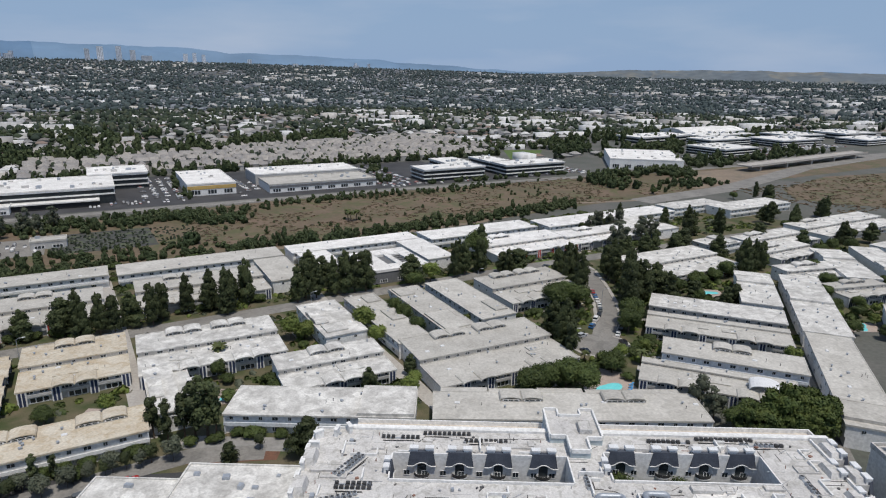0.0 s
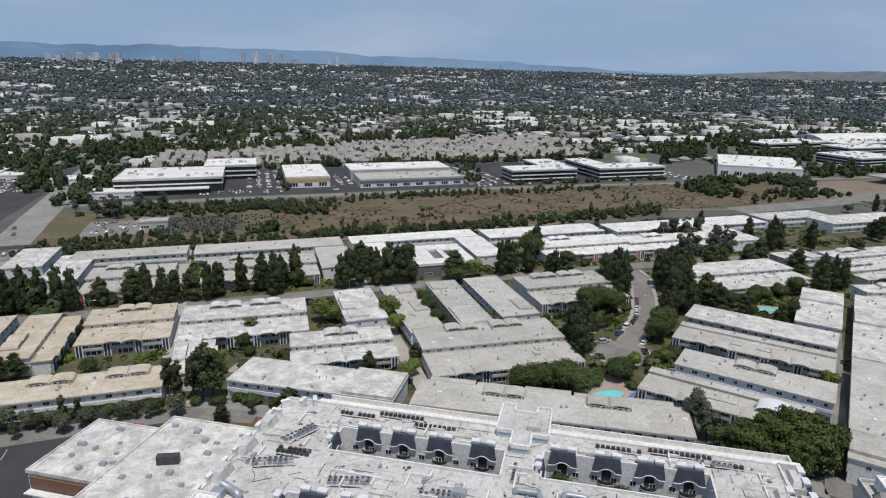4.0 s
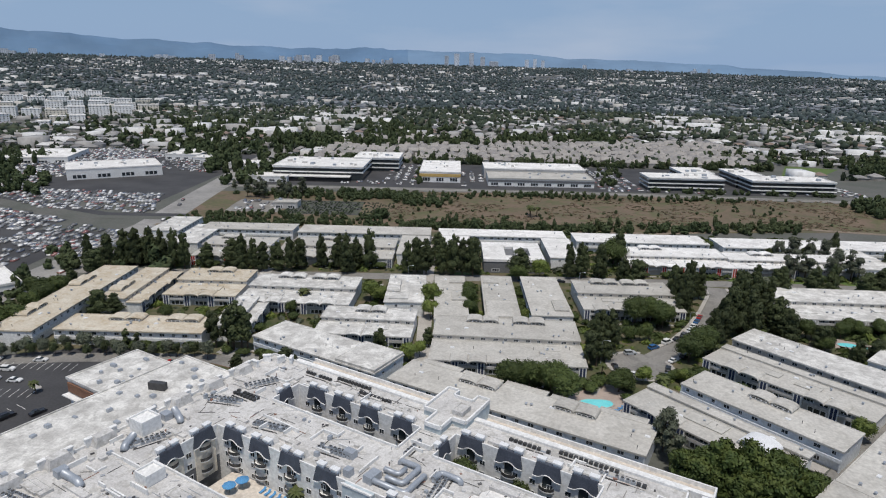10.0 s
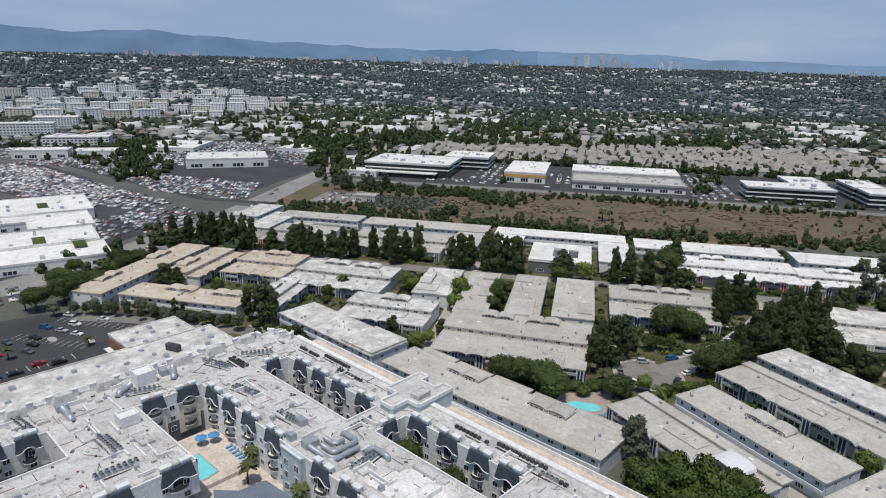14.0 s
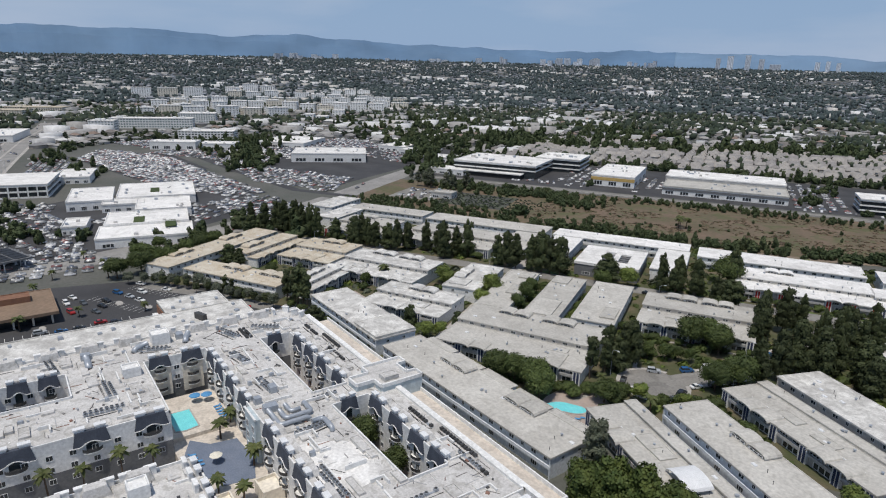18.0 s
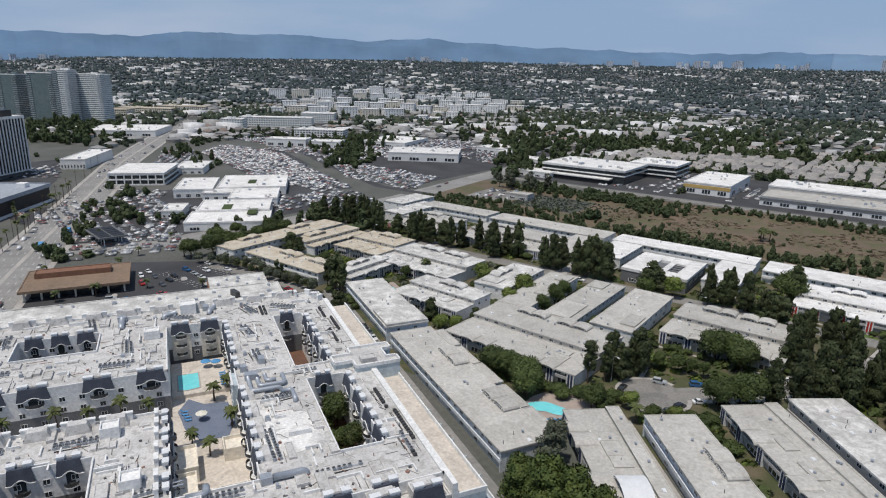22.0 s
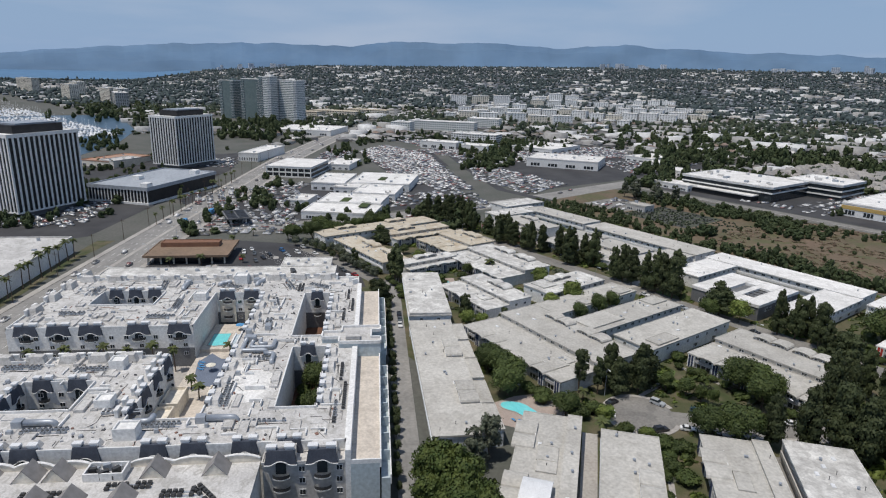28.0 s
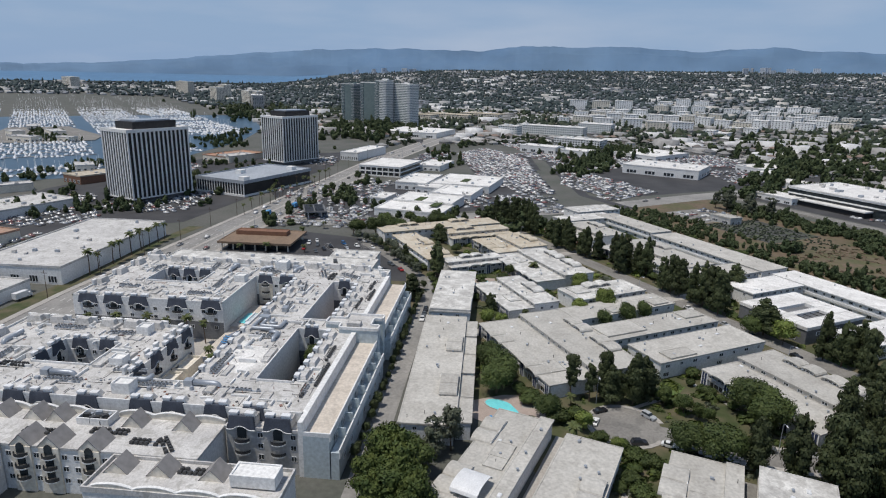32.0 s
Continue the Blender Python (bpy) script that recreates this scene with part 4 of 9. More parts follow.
slab_block(-26.9, 232.6, 53, 13.6, -58.5, "roof_grey", rng, label=GREY_L + " running beside planted beds", vaults=(), panels=((-.45, -.3, -.02, .44), (-.1, .12, .04, .47)))
slab_block(-8.9, 244.0, 54, 14, 120, "roof_grey", rng, label=GREY_L + " running beside planted beds", vaults=(), panels=((-.46, -.12, -.3, .46), (.3, .48, -.05, .46)))
slab_block(6.6, 256.5, 49, 16.5, -60, "roof_grey", rng, label=GREY_L + " running beside planted beds", vaults=(), panels=((.16, .4, .1, .46),))
townhouse_block(36.3, 277.4, 42, 33.4, 29.5, "roof_grey", rng, label=GREY_L, rear=2)
# blocks south of the court
slab_block(110.2, 248.2, 52, 16.2, -21, "roof_white", rng, label=GREY_L, vaults=(), h=6.8, wall="cream_grey")
townhouse_block(103.6, 229.8, 52, 17, -19.5, "roof_grey", rng, label=GREY_L, vaults=2, split=.8, rear=0, hb=5.6)
slab_block(98.2, 203.0, 46, 14.5, -20, "roof_grey", rng, label=GREY_L, vaults=((.0, 0),), h=6.4, wall="pale_block")
townhouse_block(86.0, 185.2, 47, 16.2, -20, "roof_grey", rng, label=GREY_L + " beside the kidney pool", vaults=2, rear=0, split=.8, hb=5.8)
slab_block(155.9, 259, 76, 17, 70.3, "roof_white", rng, label="long white apartment wing with a flat roof", vaults=(), h=6.6, step=(-.02, .16))
slab_block(129.4, 187.9, 70, 15, 70.3, "roof_grey", rng, label="long apartment wing with a pale flat roof", vaults=(), h=7.2, step=(-.46, -.3))
# blocks between the wing and the garden court further east
slab_block(140.6, 277.5, 48, 16, 71, "roof_white", rng, label="narrow white apartment block beside a sunken court", vaults=(), h=6.5, step=(.1, .3))
slab_block(206, 321, 54, 16, 79, "roof_white", rng, label="white flat-roofed apartment block with roof huts", vaults=(), h=6.5, step=(.1, .34))
slab_block(231, 326, 56, 15, 79, "roof_white", rng, label="white flat-roofed apartment block with roof huts", vaults=(), h=6.5, step=(-.3, -.1))
townhouse_block(184, 308, 35, 20, 17, "roof_white", rng, label=WHITE_L, vaults=1, split=.5)
townhouse_block(191, 281, 30, 16, 16, "roof_grey", rng, label=GREY_L + " over a small lawn", vaults=1, split=.55)
townhouse_block(190, 347, 40, 20, 30, "roof_white", rng, label=WHITE_L, vaults=2, split=.5)
slab_block(155, 361, 24, 16, 32, "roof_white", rng, label="short white apartment block among tall trees", vaults=(), h=6.5, step=(.05, .35))
slab_block(186, 243, 26, 14, 62, "roof_grey", rng, label="grey-roofed apartment block beside a small pool", vaults=(), h=6.5)
slab_block(219, 272, 34, 15, 75, "roof_white", rng, label="white flat-roofed apartment block with roof huts", vaults=(), h=6.5)
# rows beyond the tree street
for u0, u1, v0, v1, rf, ac, sp in (
        (-42, -5, 268, 302, "roof_grey", "red_door", .5), (8, 62, 271, 304, "roof_grey", "navy", .5), (184, 240, 270, 301, "roof_bright", "red_door", .45),
        (240, 301, 270, 294, "roof_bright", "navy", .45), (331, 384, 214, 238, "roof_white", "navy", .5), (395, 482, 215, 246, "roof_white", "navy", .5)):
    townhouse_block(*by_uv(u0, u1, v0, v1), A30, rf, rng, label=BRIGHT_L if rf == "roof_bright" else GREY_L, accent=ac, split=sp, detail=1, vaults=max(2, int((u1 - u0) / 22)))
for u0, u1, v0, v1, rf in ((-57, -2, 320, 336, "roof_grey"), (2, 80, 317, 335, "roof_grey"), (85, 160, 318, 334, "roof_bright"), (165, 241, 311, 331, "roof_bright"), (247, 360, 306, 327, "roof_bright"), (366, 420, 312, 330, "roof_white"), (400, 470, 290, 312, "roof_white")):
    slab_block(*by_uv(u0, u1, v0, v1), A30, rf, rng, label=BRIGHT_L if rf == "roof_bright" else GREY_L, vaults=(), h=6.4)
for u0, u1, v0, v1, rf in ((-62, -46, 288, 330, "roof_white"), (-85, -67, 313, 349, "roof_white"), (64, 80, 277, 315, "roof_grey"), (87, 103, 284, 317, "roof_bright"), (145, 161, 277, 317, "roof_bright"), (302, 323, 270, 312, "roof_white"), (392, 420, 150, 190, "roof_white")):
    x, y, w, d = by_uv(u0, u1, v0, v1)
    slab_block(x, y, d, w, 120, rf, rng, label=BRIGHT_L if rf == "roof_bright" else GREY_L, vaults=(), h=6.3)

townhouse_block(118.4, 320.1, 60, 35, 28, "roof_white", rng, label="white apartment block with mottled flat roofs behind tall trees", accent="grey_wall", split=.5, detail=2, vaults=2, rear=0, arch=False)

# grey community building with open roof wells
gx, gy, gw, gd = -33.9, 309.2, 31, 33.5
BLOCKS.append((gx, gy, gw, gd, A30))
cb = thing("community_building", pose(gx, gy, 0, 0, 0, A30), "grey walled building with a bright white roof and open wells", "building")
part("wall", Mesh().box(-gw / 2, gw / 2, -gd / 2, gd / 2, 0, 6.0), M["dark_grey_wall"], cb)
wells = [(-4.0, 1.0, -9, 8), (4.0, 9.0, -9, 6)]
part("roof", slab(-gw / 2 - .3, -4.0, -gd / 2 - .3, gd / 2 + .3, 7.2, 1.2, .1, .2), M["roof_bright"], cb)
part("roof", slab(1.0, 4.0, -gd / 2 - .3, gd / 2 + .3, 7.2, 1.2, .1, .2), M["roof_bright"], cb)
part("roof", slab(9.0, gw / 2 + .3, -gd / 2 - .3, gd / 2 + .3, 7.2, 1.2, .1, .2), M["roof_bright"], cb)
for a, b, c_, d_ in ((-4, 1, -gd / 2 - .3, -9), (-4, 1, 8, gd / 2 + .3), (4, 9, -gd / 2 - .3, -9), (4, 9, 6, gd / 2 + .3)):
    part("roof", slab(a, b, c_, d_, 7.19, 1.2, .1, .2), M["roof_bright"], cb)
for a, b, c_, d_ in wells[1:]:
    for k in range(4):
        yy = c_ + (k + .5) * (d_ - c_) / 4
        part("roof_beam", Mesh().box(a, b, yy - .12, yy + .12, 6.6, 6.95), M["metal_dark"], cb)
for s in (-gw / 2 + 6, 0, gw / 2 - 6):
    win(cb, s, -gd / 2, 1.6, 4.0, 1.6, me=WIN3)
    win(cb, gw / 2, s * .9, 4.0, 5.0, 1.6, face=90, me=WIN3)


# ---- condominium complex ----
condo = thing("condominium", pose(0, 0, 0), "four-storey white and grey condominium with slate mansard dormers", "apartment building")
RZ = 14.6
CX0, CX1, CY0, CY1 = -33.0, 88.0, 25.0, 137.0
COURTS = [(-15, 76, 83.5, 100.5), (-13, 27, 117, 126.5), (36, 72, 118.5, 128.6), (-18, -4, 42, 64), (17, 39.5, 25, 83.5), (55, 70, 50, 68)]


def inside(x, y):
    return CX0 < x < CX1 and CY0 < y < CY1 and not any(a < x < b and c < y < d for a, b, c, d in COURTS)


cxs = sorted({CX0, CX1, *[q for k in COURTS for q in k[:2]]})
cys = sorted({CY0, CY1, *[q for k in COURTS for q in k[2:]]})
roof, lower, para, pale = Mesh(), {}, Mesh(), {}
uppers = {}


def nl_key(dx, dy):
    """Which way a wall faces: 0 east, 1 north, 2 west, 3 south."""
    return (math.degrees(math.atan2(dy, dx)) % 360) / 90 % 4 if abs(dx) < 1e-6 or abs(dy) < 1e-6 else 0



for i in range(len(cxs) - 1):
    for j in range(len(cys) - 1):
        xa, xb, ya, yb = cxs[i], cxs[i + 1], cys[j], cys[j + 1]
        mx_, my_ = (xa + xb) / 2, (ya + yb) / 2
        if not inside(mx_, my_):
            continue
        roof.quad((xa, ya, RZ), (xb, ya, RZ), (xb, yb, RZ), (xa, yb, RZ))
        for (px, py), (ax, ay), (bx, by) in (((mx_, ya - .1), (xa, ya), (xb, ya)), ((xb + .1, my_), (xb, ya), (xb, yb)), ((mx_, yb + .1), (xb, yb), (xa, yb)), ((xa - .1, my_), (xa, yb), (xa, ya))):
            if not inside(px, py):
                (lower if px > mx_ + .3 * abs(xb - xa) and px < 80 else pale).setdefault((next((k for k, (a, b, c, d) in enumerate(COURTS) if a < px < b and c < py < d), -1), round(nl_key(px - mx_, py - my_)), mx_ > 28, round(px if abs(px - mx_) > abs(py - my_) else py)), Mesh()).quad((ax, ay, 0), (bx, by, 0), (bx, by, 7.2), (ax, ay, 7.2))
                ci = next((k for k, (a, b, c, d) in enumerate(COURTS) if a < px < b and c < py < d), -1)
                uppers.setdefault((ci, round(nl_key(px - mx_, py - my_)), mx_ > 28, round(px if abs(px - mx_) > abs(py - my_) else py)), Mesh()).quad((ax, ay, 7.2), (bx, by, 7.2), (bx, by, RZ), (ax, ay, RZ))
                nx_, ny_ = px - mx_, py - my_
                nl = math.hypot(nx_, ny_)
                nx_, ny_ = nx_ / nl * .35, ny_ / nl * .35
                para.box(min(ax, bx, ax - nx_, bx - nx_), max(ax, bx, ax - nx_, bx - nx_), min(ay, by, ay - ny_, by - ny_), max(ay, by, ay - ny_, by - ny_), RZ - .05, RZ + .65)
part("roof", roof, M["roof_condo"], condo, "pale grey roof membrane, stained and patched")
for me_ in uppers.values():
    part("upper_wall", me_, M["white_wall"], condo, "white stucco upper storeys")
for me_ in pale.values():
    part("pale_lower_wall", me_, M["white_wall"], condo, "white stucco lower storeys")
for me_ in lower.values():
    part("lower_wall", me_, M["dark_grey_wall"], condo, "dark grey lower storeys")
part("parapet", para, M["white_wall"], condo)["kind"] = "stuff"

# bright repaired patch and repair seams
part("roof_patch", Mesh().flat([(47, 103), (62, 102.5), (69, 106), (68, 114), (60, 116.5), (52, 115), (49, 110)], RZ + .02), M["roof_bright"], condo, "bright white fresh roof coating")
rs = random.Random(5)
for _ in range(70):
    for _try in range(20):
        x, y = rs.uniform(CX0 + 3, CX1 - 3), rs.uniform(CY0 + 3, CY1 - 3)
        if inside(x - 3, y - 2.5) and inside(x + 3, y + 2.5) and inside(x + 3, y - 2.5) and inside(x - 3, y + 2.5):
            break
    else:
        continue
    a = rs.choice((0, 90))
    if rs.random() < .55:
        part("roof_curb", Mesh().rbox(x, y, RZ, RZ + rs.uniform(.15, .7), rs.uniform(1.2, 3.6), rs.uniform(.5, 1.6), a, .92), M["roof_condo"], condo)
    else:
        part("roof_box", Mesh().rbox(x, y, RZ, RZ + rs.uniform(.4, 1.2), rs.uniform(.6, 1.5), rs.uniform(.6, 1.3), a + rs.uniform(-8, 8), .9), M["metal"], condo, "small rooftop exhaust unit")

# condensers in double rows on rails
cond = Mesh().box(-.40, .40, -.40, .40, .12, .74)
cond.cyl((0, 0, .74), (0, 0, .82), .35, .33, n=12)
COND = cond.data("condenser", M["metal"])
COND.materials.append(M["metal_dark"])
COND.polygons.foreach_set("material_index", [0] * 6 + [1] * (len(COND.polygons) - 6))
FAN = Mesh().cyl((0, 0, .80), (0, 0, .83), .30, .16, n=10).data("fan_guard", M["metal"])


cond_total = [0]
SPARE = []


ROWS_C = []


def condenser_row(x, y, n, ang, rows=2, gap=1.18, z=RZ):
    if z == RZ:
        ROWS_C.append((x, y, n, ang))
    c, s = math.cos(radians(ang)), math.sin(radians(ang))
    rail_ = Mesh()
    for r in range(rows):
        rail_.rbox(x + (n - 1) * gap / 2 * c - r * 1.25 * s, y + (n - 1) * gap / 2 * s + r * 1.25 * c, z, z + .12, n * gap, .5, ang)
        for i in range(n):
            if rs.random() < .1:
                continue
            px, py = x + i * gap * c - r * 1.25 * s, y + i * gap * s + r * 1.25 * c
            if z == RZ and not (inside(px - .8, py) and inside(px + .8, py)):
                continue
            cond_total[0] += 1
            if cond_total[0] > 300:
                SPARE.append((px, py, z, ang))
                continue
            part("condenser", COND, None, condo, "dark air-conditioning condenser", at=pose(px, py, z, 0, 0, ang + rs.uniform(-6, 6)))
    part("condenser_rail", rail_, M["metal"], condo)["kind"] = "stuff"


for x, y, n, a, r in ((-30, 60, 9, 8, 2), (-24, 84, 8, 70, 2), (-27, 108, 8, 20, 2), (-8, 106, 8, 12, 2), (12, 107, 8, 5, 2), (30, 116, 6, 90, 1), (58, 104, 11, 2, 2), (44, 106, 7, 100, 2), (78, 112, 9, 90, 1), (79, 86, 10, 90, 2), (80, 62, 9, 90, 2),
                      (72, 77, 8, 95, 2), (62, 74, 7, 4, 2), (48, 60, 8, 90, 2), (46, 40, 9, 90, 2), (62, 38, 9, 3, 2), (4, 36, 7, 90, 2), (8, 66, 8, 88, 2), (-8, 72, 8, 3, 2), (-24, 38, 8, 4, 2), (-24, 118, 8, 60, 2), (70, 133.6, 9, 0, 1), (48, 134.2, 9, 0, 1), (4, 132.6, 9, 0, 1), (-16, 133.5, 8, 0, 1), (60, 135.6, 12, 0, 1), (-6, 135.4, 10, 0, 1), (-24, 114, 7, 0, 2), (73, 42, 8, 88, 2)):
    condenser_row(x, y, n, a, r)


def tube(pts, r, n=10):
    """A round duct swept along points, in one piece."""
    mb = Mesh()
    P = [Vector(p) for p in pts]
    vs, fs = [], []
    for i, p in enumerate(P):
        d = (P[min(i + 1, len(P) - 1)] - P[max(i - 1, 0)]).normalized()
        a = d.cross(Vector((0, 0, 1)))
        a = a.normalized() if a.length > .05 else Vector((0, 1, 0))
        b = d.cross(a)
        for k in range(n):
            t = 2 * math.pi * k / n
            vs.append(tuple(p + (a * math.cos(t) + b * math.sin(t)) * r))
    for i in range(len(P) - 1):
        for k in range(n):
            fs.append((i * n + k, i * n + (k + 1) % n, (i + 1) * n + (k + 1) % n, (i + 1) * n + k))
    fs += [tuple(range(n)), tuple(range((len(P) - 1) * n, len(P) * n))]
    return mb.add(vs, fs)


def bend(a, b, c, n=5):
    """Points of a rounded corner a-b-c."""
    a, b, c = Vector(a), Vector(b), Vector(c)
    return [tuple((1 - t) ** 2 * a + 2 * t * (1 - t) * b + t * t * c) for t in [i / n for i in range(n + 1)]]


def duct(pts, r):
    path = [pts[0]]
    for i in range(1, len(pts) - 1):
        p, q, s = Vector(pts[i - 1]), Vector(pts[i]), Vector(pts[i + 1])
        k = r * 1.6
        path += bend(q + (p - q).normalized() * k, q, q + (s - q).normalized() * k)
    path.append(pts[-1])
    part("roof_duct", tube(path, r), M["metal"], condo, "fat blue-grey rooftop air duct", smooth=True)


Z = RZ + .95
duct([(30, 103.5, Z), (38.5, 103.5, Z), (38.5, 111, Z), (38.5, 111, RZ)], .62)
duct([(32, 105.8, Z), (36.3, 105.8, Z), (36.3, 112.5, Z), (31, 112.5, Z), (31, 112.5, RZ)], .62)
duct([(30, 108, Z), (33.8, 108, Z), (33.8, 110.5, Z)], .58)
duct([(41, 110.5, Z), (41, 113.5, Z), (46, 113.5, Z), (46, 113.5, RZ)], .66)
duct([(76.5, 61, Z), (76.5, 68, Z), (76.5, 68, RZ)], .8)
duct([(77, 103, Z), (77, 110, Z), (77, 110, RZ)], .8)
duct([(77.5, 86, Z), (77.5, 90, Z), (75, 90, Z)], .75)
duct([(-26, 70, Z), (-20, 70, Z), (-20, 70, RZ)], .9)
duct([(-29, 99, Z), (-24, 97, Z), (-24, 97, RZ)], .9)
duct([(-27, 86.5, Z), (-24.5, 82.5, Z), (-24.5, 82.5, RZ)], .9)
duct([(52, 33, Z), (60, 33, Z), (60, 33, RZ)], .8)
for x, y, lx, ly in ((29.3, 104.5, 2.4, 3.6), (76.4, 59.6, 2.2, 2.4), (77, 101.6, 2.2, 2.4), (-27, 70, 2.2, 2.6), (-28.4, 96.2, 2.6, 2.2), (20, 108.5, 2.8, 1.9), (24, 103, 1.8, 1.8)):
    part("air_handler", Mesh().rbox(x, y, RZ, RZ + 1.7, lx, ly, rs.uniform(-5, 5), .96), M["metal"], condo, "box-shaped rooftop air handler")
def dormer_meshes(w=6.0):
    """A swept slate mansard face with arched trim, paired chimneys and an arched window; it faces -y, its foot at z = -2.4."""
    n = 12
    curve = []
    for i in range(n + 1):
        x = -w / 2 + w * i / n
        k = max(0.0, 1 - abs(x) / (w * .27))
        curve.append((x, -2.4 + 1.0 * math.sin(k * math.pi / 2) ** .8))
    slate = Mesh()
    vs = []
    for x, z in curve:
        vs.append((x * 1.04, -.55, z))
    for x, z in curve:
        vs.append((x * .86, -.05, 1.0))
    for x, z in curve:
        vs.append((x * .86, 1.0, 1.0))
    for x, z in curve:
        vs.append((x * 1.04, .35, z))
    m = n + 1
    fs = []
    for r in range(3):
        fs += [(r * m + i, r * m + i + 1, (r + 1) * m + i + 1, (r + 1) * m + i) for i in range(n)]
    fs += [(3 * m + i, 3 * m + i + 1, i + 1, i) for i in range(n)]
    fs += [(0, m, 2 * m, 3 * m), (n, 3 * m + n, 2 * m + n, m + n)]
    slate.add(vs, fs)
    trim = Mesh()
    vs = []
    for x, z in curve:
        for y, dz in ((-.72, -.08), (-.72, .08), (-.4, .08), (-.4, -.08)):
            vs.append((x * 1.06, y, z + dz))
    fs = []
    for i in range(n):
        for k in range(4):
            fs.append((i * 4 + k, i * 4 + (k + 1) % 4, i * 4 + 4 + (k + 1) % 4, i * 4 + 4 + k))
    fs += [(0, 1, 2, 3), (n * 4 + 3, n * 4 + 2, n * 4 + 1, n * 4)]
    trim.add(vs, fs)
    glass = Mesh()
    arc = [(-1.0, -5.0)] + [(-1.0 + 2.0 * i / 8, -2.5 + .8 * math.sin(math.pi * i / 8)) for i in range(9)] + [(1.0, -5.0)]
    glass.add([(x, -.06, z) for x, z in arc] + [(x, .1, z) for x, z in arc], [tuple(range(len(arc)))] + [(i, i + 1, len(arc) + i + 1, len(arc) + i) for i in range(len(arc) - 1)])
    surround = Mesh().box(-1.25, -1.0, -.22, .1, -5.0, -2.4).box(1.0, 1.25, -.22, .1, -5.0, -2.4)
    chim = Mesh().box(-.85, .85, -.1, 1.0, -.2, 1.45)
    cap = Mesh().box(-1.0, 1.0, -.25, 1.15, 1.45, 1.85)
    bal = Mesh()
    pts = [(1.7 * math.cos(math.pi + math.pi * i / 10), 1.25 * math.sin(math.pi + math.pi * i / 10)) for i in range(11)]
    bal.prism([(x, y) for x, y in pts], -.22, .06)
    railing = Mesh()
    for i in range(10):
        (xa, ya), (xb, yb) = pts[i], pts[i + 1]
        railing.add([(xa, ya, .1), (xb, yb, .1), (xb, yb, .95), (xa, ya, .95)], [(0, 1, 2, 3)])
    return (slate.data("dormer", M["slate"]), trim.data("arched_trim", M["white_wall"]), glass.data("arched_window", M["glass"]), chim.data("chimney", M["white_wall"]), cap.data("chimney_cap", M["white_plastic"]), bal.data("balcony", M["white_wall"]), railing.data("balcony_rail", M["metal_dark"]), surround)


DSL, DTR, DGL, DCH, DCA, DBA, DRA, _ = dormer_meshes()
DBK = Mesh().rbox(0, 2.2, 0, 1.35, 5.4, 3.0, 0, .72).data("dormer_back", M["roof_condo"])


def dormer(x, y, face, z=RZ, balconies=(9.4, 6.2), wide=1.0, back=True, root=condo):
    d = part("dormer", DSL, None, root, "blue-grey slate mansard dormer", at=pose(x, y, z, 0, 0, face) @ Matrix.Diagonal((wide, 1, 1, 1)))
    part("arched_trim", DTR, None, d)
    part("arched_window", DGL, None, d)
    for s in (-1.75, 1.75):
        part("chimney", DCH, None, d, at=Matrix.Translation((s, .45, 0)))
        part("chimney_cap", DCA, None, d, at=Matrix.Translation((s, .45, 0)))
    for bz in balconies:
        part("balcony", DBA, None, d, at=Matrix.Translation((0, 0, bz - z)))
        part("balcony_rail", DRA, None, d, at=Matrix.Translation((0, 0, bz - z)))
    if back:
        part("dormer_back", DBK, None, d)
    return d


# courts: rows of dormers and plain windows on the walls
for x in (-9.3, -.4, 9.2, 19.8, 38.6, 48, 57.4, 67):
    dormer(x, 100.5, 0, wide=1.08)
for x in (44, 53, 62, 71):
    dormer(x, 83.5, 180, back=False)
for y in (87.5, 96.5):
    d = dormer(-15, y, 90, balconies=(11, 8, 5))
    part("cream_bay", Mesh().box(-2.9, 2.9, -.3, .6, -RZ + 3.2, -2.45), M["cream_wall"], d, "cream stucco bay")
for y in (31, 41, 51, 66, 79):
    dormer(17, y, 90, balconies=(10.4,), wide=1.25)
for x in (40.2, 50.2, 59.6, 68):
    dormer(x, 128.6, 0, wide=1.08)
for x in (-6.4, 2.4, 11.4, 21.8):
    dormer(x, 126.5, 0, wide=1.04)
for x, y, f in ((-13.0, 121.5, 90), (36, 123, 90)):
    dormer(x, y, f, wide=.8, back=False)
for y in (46, 53, 60):
    dormer(-18, y, 90, wide=.85)
for y in (54.5, 63.5):
    dormer(55, y, 90, wide=.85)
for x in (59, 66):
    dormer(x, 50, 180, wide=.85)
for y in (59, 66.4, 79.4, 94, 102.7, 114, 124):
    dormer(88, y, 90, balconies=(), wide=1.02)
part("blue_bay", Mesh().box(25.4, 33.0, 99.2, 100.6, 3.2, 15.2), M["blue_wall"], condo, "pale blue stair bay")
part("blue_bay_parapet", Mesh().box(25.2, 33.2, 99.0, 99.5, 15.2, 15.6), M["white_wall"], condo)
for x in (27.2, 31.2):
    for z in (5.6, 8.8, 12.0):
        win(condo, x, 99.18, z, 1.8, 2.0, me=WIN3)
# parapet blocks facing out over the shops
PBL = Mesh().rbox(0, .2, 0, 2.3, 5.6, 3.2, 0, .72).data("parapet_dormer", M["roof_condo"])
PCH = Mesh().rbox(0, 0, 0, 1.9, 2.2, .8).box(-1.25, 1.25, -.5, .5, 1.9, 2.2).data("parapet_chimney", M["white_wall"])
